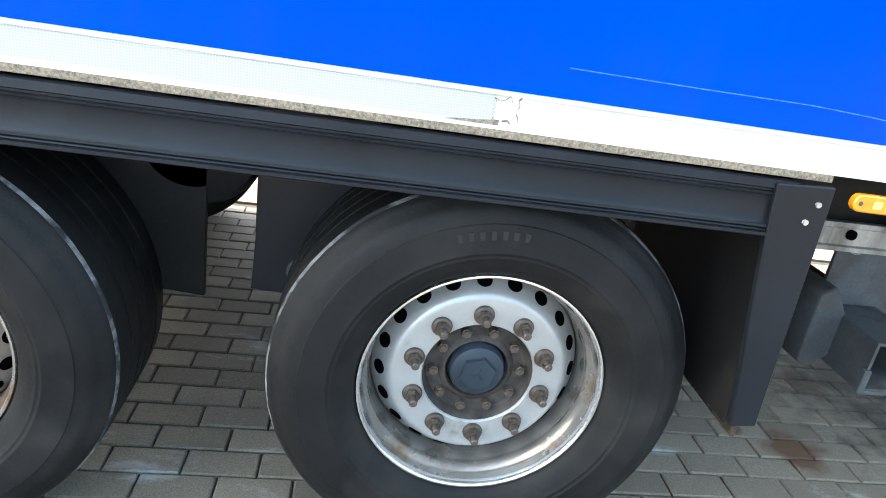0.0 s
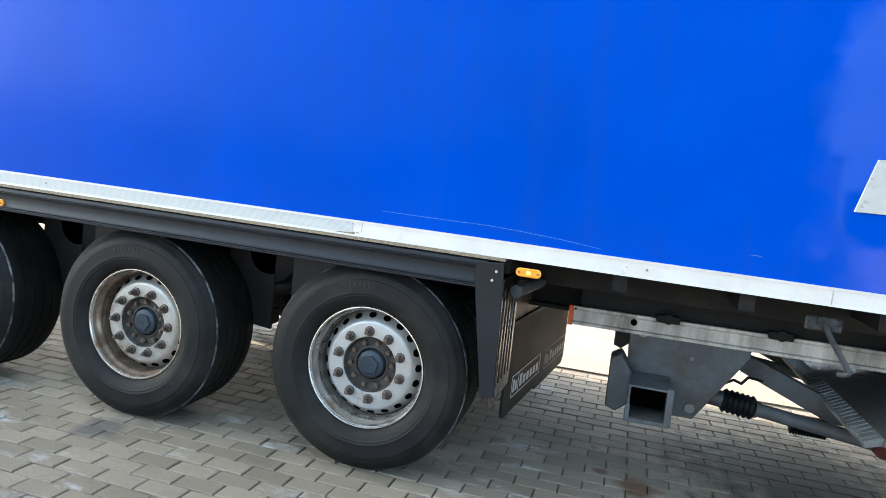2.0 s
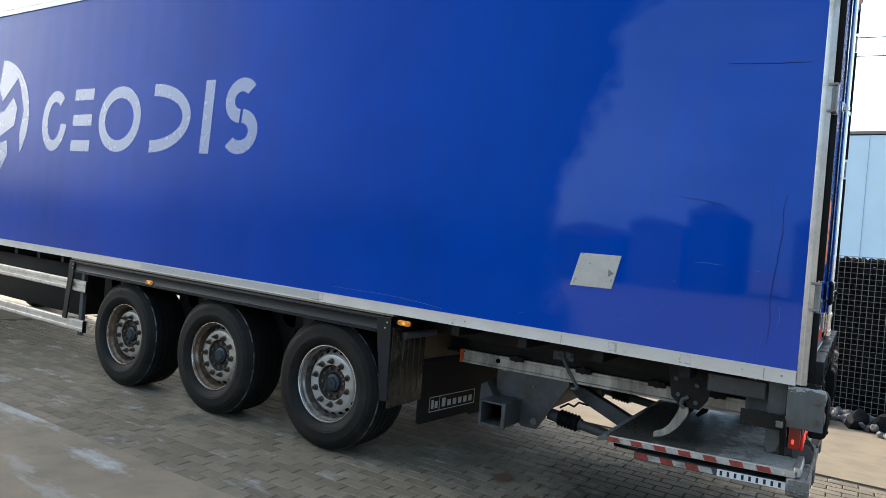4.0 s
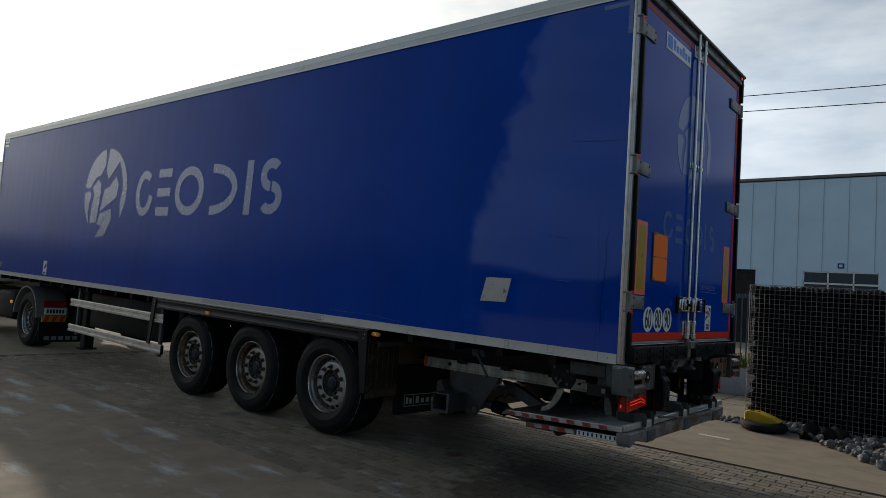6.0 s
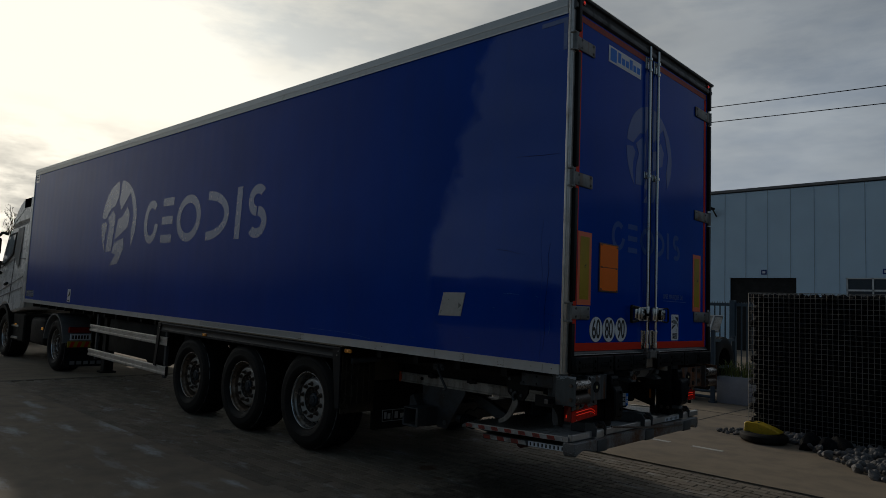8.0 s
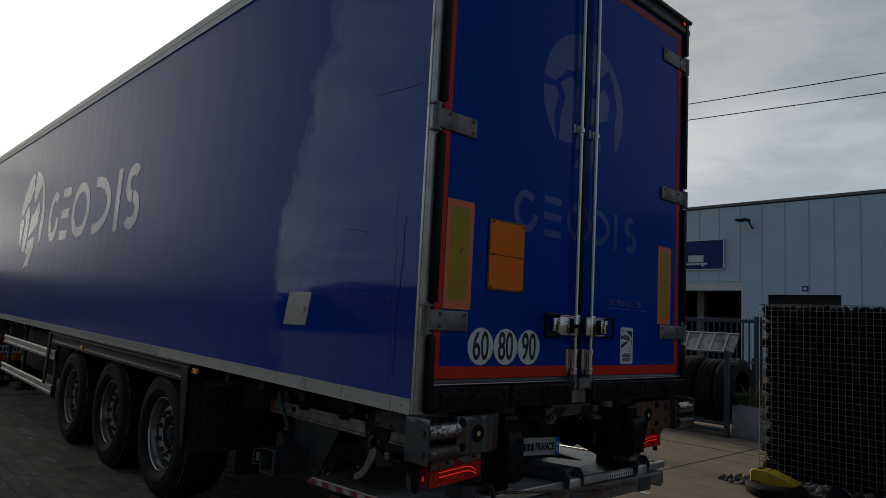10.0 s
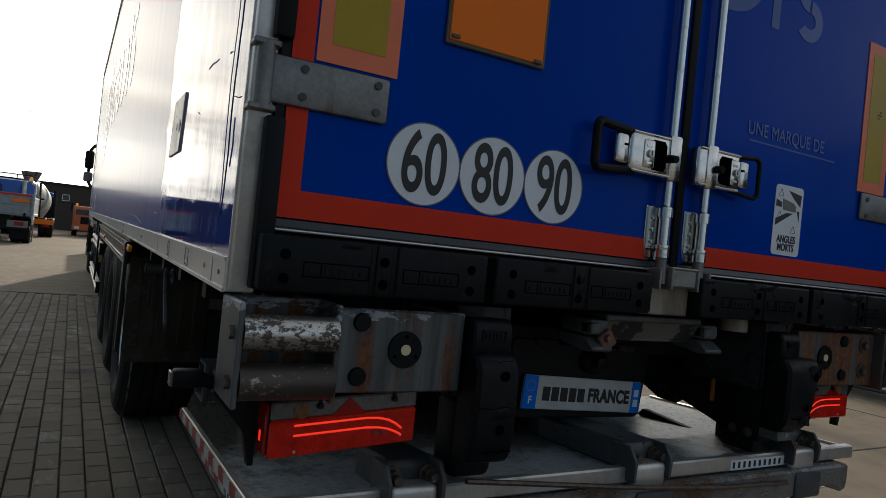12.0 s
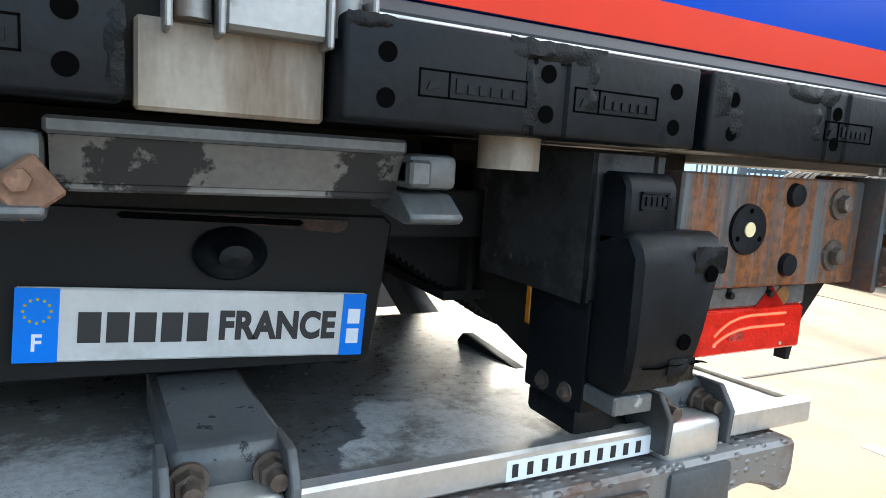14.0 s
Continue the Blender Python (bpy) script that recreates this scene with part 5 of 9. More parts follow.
# signs on the doors
for y0, y1 in ((.125, .318), (2.205, 2.385)):
    plate = part("rear_marking_plate", box(nb(), .0006, .0035, y0, y1, 1.61, 2.165), "salmon", trailer, "upright red-orange and yellow rear marking plate")
    part("yellow_field", box(nb(), .003, .0045, y0 + .032, y1 - .034, 1.652, 2.128), "yellow_film", plate, "yellow inner field")
    bm = nb()
    yc = (y0 + y1) / 2 + .012
    for dy, dz in ((-.012, -.008), (.0, .004)):
        box(bm, .0044, .0050, yc + dy, yc + dy + .013, 1.90 + dz, 1.904 + dz)
        box(bm, .0044, .0050, yc + dy, yc + dy + .013, 1.914 + dz, 1.918 + dz)
        box(bm, .0044, .0050, yc + dy, yc + dy + .003, 1.90 + dz, 1.918 + dz)
    part("approval_mark", bm, "ink", plate)
adr = part("hazard_plate", box(nb(), .004, .009, .43, .727, 1.722, 2.108, .003), "frame_dark", trailer, "blank orange hazard plate in a dark rim")
for z0, z1 in ((1.733, 1.913), (1.917, 2.098)):
    part("leaf", box(nb(), .0085, .0115, .440, .717, z0, z1, .002), "orange", adr, "blank orange leaf")
for y, z in ((.465, 1.915), (.69, 1.915), (.46, 2.09), (.70, 2.085), (.455, 1.742), (.70, 1.737)):
    part("clip", box(nb(), .0105, .016, y - .012, y + .012, z - .005, z + .005, .002), "frame_dark", adr)
for y, txt in ((.410, "60"), (.605, "80"), (.800, "90")):
    bm = nb()
    disc(bm, .0975, (.0016, y, 1.428), "x", .002, 48)
    st = part("speed_sticker", bm, "white", trailer, "round white speed sticker")
    bm = nb()
    lathe(bm, [(.0985, -.0005), (.0985, .0022), (.0955, .0022), (.0955, -.0005)], 48, "x", True)
    for v in bm.verts:
        v.co += Vector((.0008, y, 1.428))
    part("sticker_rim", bm, "ink_grey", st)
    lettering("speed_number", txt, .206, "ink", on_rear(.0034, y, 1.424), st, .60, .0026)
bm = nb()
box(bm, .0006, .004, .52, 1.078, 3.598, 3.738, .0015)
ms = part("maker_sign", bm, "white", trailer, "white maker's sign with plain blue shapes")
bm = nb()
box(bm, .0036, .0052, .545, .645, 3.615, 3.722)
for k in range(6):
    box(bm, .0036, .0052, .67 + .066 * k, .72 + .066 * k, 3.632, 3.688 + (.03 if k in (0, 3) else 0))
part("print_bar", bm, "plate_blue", ms)
emblem(.83, 2.495, .89, .90, "x", -.001, .0018, lambda bm: part("logo_shape", bm, "logo_faint", trailer, "faded piece of an oval emblem"))
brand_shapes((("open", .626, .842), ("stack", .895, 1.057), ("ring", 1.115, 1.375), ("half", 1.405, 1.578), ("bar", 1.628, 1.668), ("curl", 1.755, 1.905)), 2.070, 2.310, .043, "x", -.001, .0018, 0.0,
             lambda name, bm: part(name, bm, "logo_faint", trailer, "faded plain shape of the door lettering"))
lettering("slogan", "UNE MARQUE DE", .062, "slogan", on_rear(.002, 1.77, 1.728), trailer, .86)
part("slogan_line", box(nb(), -.001, .0018, 1.575, 2.05, 1.688, 1.692), "slogan", trailer)
bm = nb()
prism(bm, [(cy + .014 * math.cos(radians(a)), cz + .014 * math.sin(radians(a))) for cy, cz, q in ((1.874, 1.557, 0), (1.750, 1.557, 90), (1.750, 1.348, 180), (1.874, 1.348, 270)) for a in (q, q + 30, q + 60, q + 90)], "x", .0006, .0024)
am = part("blind_spot_sticker", bm, "white", trailer, "white blind-spot warning sticker with black wedges")
bm = nb()
prism(bm, [(1.805, 1.555), (1.878, 1.545), (1.875, 1.505), (1.835, 1.530)], "x", .002, .0032)
prism(bm, [(1.745, 1.455), (1.800, 1.478), (1.838, 1.480), (1.745, 1.432)], "x", .002, .0032)
prism(bm, [(1.858, 1.49), (1.872, 1.49), (1.872, 1.455)], "x", .002, .0032)
for ty, tz in ((1.765, 1.545), (1.845, 1.425), (1.765, 1.470)):
    tri = [(ty - .014, tz - .012), (ty + .014, tz - .012), (ty, tz + .012)]
    for (ya, za), (yb, zb) in zip(tri, tri[1:] + tri[:1]):
        rod(bm, (.0026, ya, za), (.0026, yb, zb), .0008, seg=5)
prism(bm, [(1.742, 1.520), (1.772, 1.512), (1.772, 1.495), (1.742, 1.497)], "x", .002, .0032)
part("wedge", bm, "ink", am)
bm = nb()
prism(bm, [(1.775, 1.525), (1.835, 1.515), (1.850, 1.505), (1.850, 1.485), (1.780, 1.488)], "x", .002, .0036)
part("truck_mark", bm, "ink_grey", am)
for txt, z in (("ANGLES", 1.388), ("MORTS", 1.360)):
    lettering("sticker_word", txt, .034, "ink", on_rear(.003, 1.812, z), am, .80, .0009, 1.04)

# sill, rubber buffers and the white plate between them
bm = nb()
prism(bm, [(-.05, 1.243), (.010, 1.243), (.011, 1.246), (.006, 1.256), (.001, 1.262), (-.05, 1.2648)], "y", .03, 2.57)
part("sill_seal", bm, "seal_grey", trailer, "slate-grey door seal")
for y0, y1 in ((.032, 1.19), (1.385, 2.57)):
    part("sill_strip", box(nb(), -.03, .016, y0, y1, 1.2355, 1.2420, .003, 2), "alu", trailer, "bright sill strip")
part("rear_beam", box(nb(), -.16, -.004, .012, 2.588, 1.118, 1.235, .004), "chassis", trailer)
def torn_patch(y0, y1, z0, z1, seed, x=.0655, deep=.0055):
    """A ragged scab of torn rubber standing proud of a buffer's face."""
    rnd = random.Random(seed)
    ny, nz = max(4, int((y1 - y0) / .006)), max(4, int((z1 - z0) / .006))
    off = Vector((rnd.random() * 50, rnd.random() * 50, 0))
    bm = nb()
    grid = {}
    for i in range(ny + 1):
        for k in range(nz + 1):
            u, w = i / ny, k / nz
            q = noise.noise(Vector((u * ny * .35, w * nz * .35, 0)) + off)
            rim = min(u, 1 - u, w, 1 - w) * 2.4 + .45 * noise.noise(Vector((u * 7, w * 5, 3)) + off)
            grid[i, k] = bm.verts.new((x + deep * (min(1, max(-.3, rim)) * .6 + .55 * q * max(0, min(1, rim * 2))), y0 + (y1 - y0) * u + .003 * q, z0 + (z1 - z0) * w + .003 * noise.noise(Vector((u * 9, w * 9, 9)) + off)))
    for i in range(ny):
        for k in range(nz):
            bm.faces.new((grid[i, k], grid[i + 1, k], grid[i + 1, k + 1], grid[i, k + 1]))
    return bm


def engraved(y0, y1, z0, z1, x, parent, split):
    """Black lines paint the shade of an engraved frame; plain raised shapes in place of the maker's word."""
    bm = nb()
    d = .0022
    for a, b, c, f in ((y0, y1, z0, z0 + d), (y0, y1, z1 - d, z1), (y0, y0 + d, z0, z1), (y1 - d, y1, z0, z1), (split, split + d, z0, z1)):
        box(bm, x - .001, x + .0009, a, b, c, f)
    part("engraved_frame", bm, "hole", parent)
    bm = nb()
    prism(bm, [(y0 + .010, z0 + .008), (split - .012, z0 + .012), (split - .008, z1 - .010), (y0 + .014, z1 - .014)], "x", x - .001, x + .002)
    part("raised_mark", bm, "rubber", parent)
    n = 6
    w = (y1 - split - .016) / n
    for k in range(n):
        a = split + .010 + w * k
        part("raised_bar", box(nb(), x - .001, x + .002, a, a + w * .62, z0 + .008, z1 - (.007 if k == 0 else .013)), "rubber", parent)


for y0, y1 in ((.034, .578), (.602, 1.132), (1.342, 1.876), (1.898, 2.50)):
    bm = nb()
    ym = (y0 + y1) / 2
    face = [(.066, y0), (.066, ym - .034), (.061, ym - .030), (.061, ym - .020), (.0655, ym - .017), (.0655, ym + .017), (.061, ym + .020), (.061, ym + .030), (.066, ym + .034), (.066, y1)]
    prism(bm, [(-.002, y1), (-.002, y0)] + face, "z", 1.112, 1.228)
    bmesh.ops.bevel(bm, geom=[e for e in bm.edges if max(v.co.x for v in e.verts) > .06 and (abs(e.verts[0].co.z - e.verts[1].co.z) < .001 or min(abs(e.verts[0].co.y - y0), abs(e.verts[0].co.y - y1)) < .001)], offset=.007, segments=3, affect="EDGES", profile=.5)
    buf = part("rubber_buffer", bm, "rubber", trailer, "battered black rubber dock buffer with bolt holes")
    for y in (y0 + .050, (y0 + y1) / 2, y1 - .047):
        for z in (1.1405, 1.190):
            bm = nb()
            disc(bm, .0112, (.0655, y, z), "x", .003, 18)
            part("bolt_hole", bm, "hole", buf)
    if y0 > 1.8:
        engraved(2.17, 2.30, 1.146, 1.178, .066, buf, 2.205)
        patches = ((1.905, 1.955, 1.16, 1.226), (1.94, 1.97, 1.13, 1.18), (2.06, 2.20, 1.20, 1.228), (2.13, 2.16, 1.14, 1.20))
    else:
        engraved(y0 + .089, y0 + .237, 1.146, 1.178, .066, buf, y0 + .127)
        engraved(y1 - .225, y1 - .080, 1.147, 1.179, .066, buf, y1 - .185)
        patches = ((1.575, 1.60, 1.125, 1.20), (1.55, 1.70, 1.205, 1.229), (1.668, 1.690, 1.14, 1.215), (1.345, 1.40, 1.212, 1.228)) if y0 > 1 else (((.74, .80, 1.20, 1.228), (.86, .885, 1.15, 1.215), (1.115, 1.133, 1.12, 1.20)) if y0 > .5 else ((.035, .06, 1.115, 1.18), (.20, .26, 1.21, 1.228)))
    for k, (a, b, c, d) in enumerate(patches):
        part("torn_patch", torn_patch(a, b, c, d, k + int(y0 * 100)), "rubber_torn", buf, "torn bluish-black rubber")
part("gap_strip", box(nb(), -.002, .02, .579, .601, 1.115, 1.225), "plate_cream", trailer, "pale strip between two buffers")
part("centre_plate", box(nb(), -.01, .022, 1.142, 1.336, 1.108, 1.20, .004), "plate_cream", trailer, "dirty white plate between the buffers")
bm = nb()
box(bm, .004, .052, 1.222, 1.330, 1.193, 1.248, .005)
box(bm, .010, .056, 1.218, 1.334, 1.244, 1.252, .003)
part("lock_keeper", bm, "keeper", trailer, "worn bright lock keeper block")
for y in (1.195, 1.355):
    for dy in (-.0245, .0245):
        part("keeper_cheek", box(nb(), .004, .06, y + dy - .0035, y + dy + .0035, 1.185, 1.245, .002), "keeper", trailer)
bm = nb()
rod(bm, (-.02, 1.614, 1.068), (-.02, 1.614, 1.115), .043, seg=24)
part("drain_spout", bm, "plate_cream", trailer, "short cream plastic drain spout")

# ---------------------------------------------------------------- semi-trailer: bumper, lamps, number plate
for side in (0, 1):
    def Y(y):
        return y if side == 0 else 2.465 - y
    def ybox(bm, x0, x1, y0, y1, z0, z1, *r):
        a, b = sorted((Y(y0), Y(y1)))
        return box(bm, x0, x1, a, b, z0, z1, *r)
    pin = .225 if side == 0 else .082
    rin, rout = (.014, .212) if side == 0 else (-.130, .068)
    bm = nb()
    prism(bm, [(-.30, Y(pin)), (.022, Y(pin)), (.022, Y(.556)), (-.30, Y(.556)), (-.30, Y(.542)), (.006, Y(.542)), (.006, Y(pin + .014)), (-.30, Y(pin + .014))], "z", .892, 1.082, .004)
    bp = part("bumper_plate", bm, "bumper_rusty" if side else "bumper", trailer, "rust-streaked galvanised bumper plate")
    bm = nb()
    prism(bm, [(-.082, Y(rin - .014)), (.086, Y(rin - .014)), (.086, Y(rin - .002)), (-.066, Y(rin - .002)), (-.066, Y(rout)), (.06, Y(rout)), (.06, Y(rout + .012)), (-.082, Y(rout + .012))], "z", .878, 1.090, .003)
    part("roller_bracket", bm, "bumper_rusty" if side else "bumper", trailer, "grey steel roller bracket")
    for z, mat in ((1.026, "chrome_worn"), (.926, "roller_worn" if side == 0 else "roller_brown")):
        bm = nb()
        rod(bm, (.052, Y(rin), z), (.052, Y(rout), z), .038, seg=28)
        part("bumper_roller", bm, mat, trailer, "scraped steel bumper roller")
        bm = nb()
        rod(bm, (.052, Y(rin - .024), z), (.052, Y(rin - .012), z), .014, seg=6)
        part("roller_bolt", bm, "nut", trailer)
    for y, z in ((.285, 1.052), (.285, .930)):
        bm = nb()
        rod(bm, (.020, Y(y), z), (.031, Y(y), z), .022, .019, 20)
        part("plug", bm, "rubber", bp, "round black rubber plug")
    if side:
        for y, z in ((.155, 1.040), (.158, .945)):
            bm = nb()
            rod(bm, (.020, Y(y), z), (.027, Y(y), z), .030, .028, 20)
            rod(bm, (.026, Y(y), z), (.040, Y(y), z), .017, .015, 6)
            part("plate_bolt", bm, "nut", bp, "rusty bolt head")
    bm = nb()
    rod(bm, (.018, Y(.398), .992), (.028, Y(.398), .992), .044, .042, 28)
    eye = part("reflector_mount", bm, "rubber", trailer, "round black reflector mount")
    bm = nb()
    rod(bm, (.027, Y(.398), .992), (.030, Y(.398), .992), .0125, seg=20)
    part("reflector", bm, "cream", eye, "cream centre disc")
    for a in (90, 210, 330):
        bm = nb()
        yy, zz = Y(.398) + .031 * math.cos(radians(a)), .992 + .031 * math.sin(radians(a))
        rod(bm, (.026, yy, zz), (.0288, yy, zz), .0045, seg=10)
        part("mount_screw", bm, "hole", eye)
    # tail lamp: the far one sits level and a little higher, the near one hangs askew
    LA = .108 if side == 0 else .185

    def hung(bm):
        for v in bm.verts:
            v.co.z += .07 * (v.co.y - .10) if side == 0 else .022
        return bm

    bm = nb()
    ybox(bm, -.075, -.008, LA, .455, .746, .868, .006)
    tl = part("tail_lamp", hung(bm), "chassis", trailer, "long lit red tail lamp with a clear upper strip")
    part("red_lens", hung(ybox(nb(), -.012, .002, LA, .456, .746, .826, .004)), "lens_lit", tl)
    part("clear_lens", hung(ybox(nb(), -.012, .0, LA, .456, .828, .868, .004)), "lens_clear", tl)
    bm = nb()
    tri = [(Y(.245), .828), (Y(.325), .828), (Y(.285), .866)]
    prism(bm, tri, "x", -.002, .003)
    part("triangle", hung(bm), "lens_red", tl)
    bm = nb()
    for zo in (.0, -.022):
        pts = [(Y(LA + .052), .814 + zo), (Y(.33), .814 + zo), (Y(.36), .811 + zo), (Y(.385), .804 + zo * .95), (Y(.405), .793 + zo * .85), (Y(.420), .781 + zo * .7)]
        for (ya, za), (yb, zb) in zip(pts, pts[1:]):
            rod(bm, (.001, ya, za), (.001, yb, zb), .0030, seg=8)
    part("light_bar", hung(bm), "glow_red", tl, "glowing red light bar")
    for y in (LA + .107, .395):
        bm = nb()
        rod(bm, (.0, Y(y), .853), (.010, Y(y), .853), .0075, .006, 8)
        box(bm, -.004, .003, Y(y) - .004, Y(y) + .004, .853, .872)
        part("lamp_screw", hung(bm), "chassis", tl)
    for y, z in ((LA + .057, .757), (.418, .765)):
        part("lens_screw", hung(disc(nb(), .0035, (.0022, Y(y), z), "x", .002, 10)), "alu", tl)
    part("fog_field", hung(ybox(nb(), .0, .0028, .345, .385, .770, .790, .003)), "lens_clear_red", tl)
    part("bulb_shade", hung(disc(nb(), .018, (.0, Y(LA + .067), .846), "x", .004, 16)), "lens_amber_dim", tl)
    part("side_lens", hung(ybox(nb(), -.070, -.012, LA - .008, LA + .001, .750, .862, .003)), "lens_red", tl)
    part("side_marker", hung(ybox(nb(), -.052, -.040, LA - .0095, LA - .006, .775, .800, .002)), "glow_red", tl, "small lit red side marker")
    bm = nb()
    prism(bm, [(Y(.0), .92), (Y(.0), .872), (Y(.072), .785), (Y(.088), .71), (Y(.10), .71), (Y(.10), .86), (Y(.46), .87), (Y(.46), .92)], "x", -.105, -.078)
    ybox(bm, -.30, -.105, .06, .075, .84, .92)
    part("lamp_bracket", bm, "chassis", trailer)
    # upright rubber buffer: narrow head, wider belly, steel box above and rubber foot behind
    y0, y1, y2 = (.562, .676, .684) if side == 0 else (.700, .603, .522)
    zb = .726 if side == 0 else .752
    lo, hi = sorted((Y(y0), Y(y1)))
    low, high = sorted((Y(y0), Y(y2)))
    bm = nb()
    prism(bm, [(.0, .96), (.062, .985), (.060, 1.055), (.046, 1.075), (.0, 1.075)], "y", lo, hi, .006)
    prism(bm, [(.0, zb), (.070, zb), (.092, zb + .026), (.098, zb + .085), (.096, .960), (.072, .994), (.0, .990)], "y", low, high, .010)
    for v in bm.verts:
        if side and v.co.z < .985:
            v.co.y = low + (v.co.y - low) * (1 - .34 * (.985 - v.co.z) / .233)
    vb = part("upright_buffer", bm, "rubber", trailer, "worn upright rubber buffer with bolt holes")
    bm = nb()
    for z0, z1 in ((1.022, 1.025), (1.046, 1.049)):
        box(bm, .055, .064, lo + .022, hi - .022, z0, z1)
    for yk in (lo + .022, hi - .025):
        box(bm, .055, .064, yk, yk + .003, 1.022, 1.049)
    for k in range(5):
        box(bm, .055, .064, lo + .032 + .0105 * k, lo + .039 + .0105 * k, 1.029, 1.042)
    part("moulded_mark", bm, "rubber", vb, "moulded frame with plain bars")
    rnd = random.Random(5 + side)
    for z in (.978, .868, .762) if side == 0 else (.80,):
        bm = nb()
        ya, yb = low + rnd.uniform(.005, .03), high - rnd.uniform(.005, .03)
        zs = [z + rnd.uniform(-.0025, .0025) for _ in range(9)]
        for k in range(8):
            a, b = ya + (yb - ya) * k / 8, ya + (yb - ya) * (k + 1) / 8
            prism(bm, [(a, zs[k]), (b, zs[k + 1]), (b, zs[k + 1] + .0012), (a, zs[k] + .0012)], "x", .090, .0990 if z < .96 else .0915)
        part("crack", bm, "hole", vb)
    for a, b, c, d in ((.30, .95, .835, .872),) if side == 0 else ((.60, .96, .935, .975), (.42, .72, .775, .81)):
        part("torn_patch", torn_patch(low + (high - low) * a, low + (high - low) * b, c, d, int(a * 100) + side, .0965, .006), "rubber_torn", vb, "torn bluish-black rubber")
    for u, z in ((.62, .945), (.60, .815)) if side == 0 else ((.78, .935), (.55, .835)):
        bm = nb()
        disc(bm, .012, (.0995, low + (high - low) * u, z), "x", .0025, 16)
        part("bolt_hole", bm, "hole", vb)
    bm = nb()
    box(bm, -.30, -.002, lo - .016, lo - .006, .875, 1.10)
    box(bm, -.30, -.002, hi + .006, hi + .016, .875, 1.10)
    box(bm, -.008, -.002, lo - .016, hi + .03, .875, 1.10)
    for k in range(4):
        rod(bm, (-.10 - .05 * k, lo - .020, .915), (-.10 - .05 * k, lo - .014, .915), .008, seg=8)
    part("buffer_bracket", bm, "ramp", trailer, "steel box behind the buffer")
    bm = nb()
    if side:
        box(bm, -.150, .004, lo - .002, hi + .02, .700, .880, .006, 2)
        box(bm, -.145, -.015, lo + .004, hi, .655, .702, .010, 2)
    else:
        box(bm, -.11, -.004, lo + .01, hi + .02, .665, .87, .022, 3)
    foot = part("buffer_foot", bm, "rubber", trailer, "black block behind the buffer")
    if side:
        for xb in (-.095, -.035):
            bm = nb()
            rod(bm, (xb, lo + .001, .724), (xb, lo - .004, .724), .017, .016, 18)
            rod(bm, (xb, lo - .003, .724), (xb, lo - .013, .724), .010, .009, 6)
            part("foot_bolt", bm, "nut", foot, "rusty bolt head")
        part("buffer_lip", box(nb(), -.012, .072, lo + .002, hi - .02, .722, .7505, .003), "galv_blue", trailer, "worn grey steel lip under the buffer")
    inner = lo - .075 if side else hi + .05
    xo = -.245 if side else -.13
    inner = 1.822 if side else inner
    if side:
        part("orange_marker", box(nb(), xo, xo + .015, inner, inner + .014, .78, .875, .002), "lens_amber", trailer, "narrow orange reflector strip")
# side marker lamp on a rubber arm
bm = nb()
pipe(bm, [(-.10, .10, .845), (-.10, .03, .885), (-.10, -.03, .90)], .016, 10)
box(bm, -.118, -.082, -.085, -.02, .882, .922, .008, 2)
arm = part("marker_arm", bm, "rubber", trailer, "marker lamp on a black rubber arm")
part("marker_lens", box(nb(), -.116, -.084, -.090, -.083, .886, .918, .002), "lens_clear", arm)
bm = nb()
prism(bm, [(.955, .735), (.965, .722), (1.525, .706), (1.545, .718), (1.575, .955), (1.56, .97), (.97, .98), (.955, .965)], "x", -.335, -.322, .004)
np_back = part("plate_carrier", bm, "carrier", trailer, "dark number plate carrier panel")
tilt = Matrix.Translation((-.305, 1.263, .795)) @ Matrix.Rotation(radians(3.4) * -1, 4, "X") @ Matrix.Translation((.305, -1.263, -.795))


def plate_part(name, y0, y1, z0, z1, x0, x1, mat, label="", bev=0.0):
    bm = nb()
    box(bm, x0, x1, y0, y1, z0, z1, bev)
    bm.transform(tilt)
    return part(name, bm, mat, np_plate if name != "number_plate" else trailer, label)


np_plate = plate_part("number_plate", 1.003, 1.523, .740, .850, -.315, -.305, "plate_white", "white number plate with blue ends and plain bars", .003)
plate_part("plate_band", 1.003, 1.058, .741, .849, -.307, -.3035, "plate_blue", "blue end band")
plate_part("plate_band", 1.482, 1.523, .741, .849, -.307, -.3035, "plate_blue", "blue end band")
for k in range(5):
    plate_part("print_bar", 1.082 + .0374 * k, 1.112 + .0374 * k, .769, .815, -.307, -.3035, "ink")
word = lettering("plate_word", "FRANCE", .062, "ink", tilt @ on_rear(-.3042, 1.374, .792), np_plate, .80, .0028, 1.06)
for k in range(12):
    a = 2 * math.pi * k / 12
    yc, zc = 1.031 + .017 * math.cos(a), .816 + .017 * math.sin(a)
    plate_part("star_dot", yc - .0018, yc + .0018, zc - .0018, zc + .0018, -.304, -.303, "yellow_film")
lettering("plate_letter", "F", .034, "white", tilt @ on_rear(-.3030, 1.031, .769), np_plate, .9, .0008)
for z in (.762, .797):
    plate_part("print_bar", 1.492, 1.514, z, z + .026, -.304, -.303, "white")
bm = nb()
lathe(bm, [(.060, 0), (.060, .014), (.054, .024), (.042, .034), (.030, .046), (.026, .056), (.0, .060)], 28, "x")
for v in bm.verts:
    v.co = Vector((v.co.x - .322, v.co.y * .95 + 1.296, v.co.z * .72 + .908))
pl = part("plate_lamp", bm, "rubber", trailer, "small domed black number plate lamp")
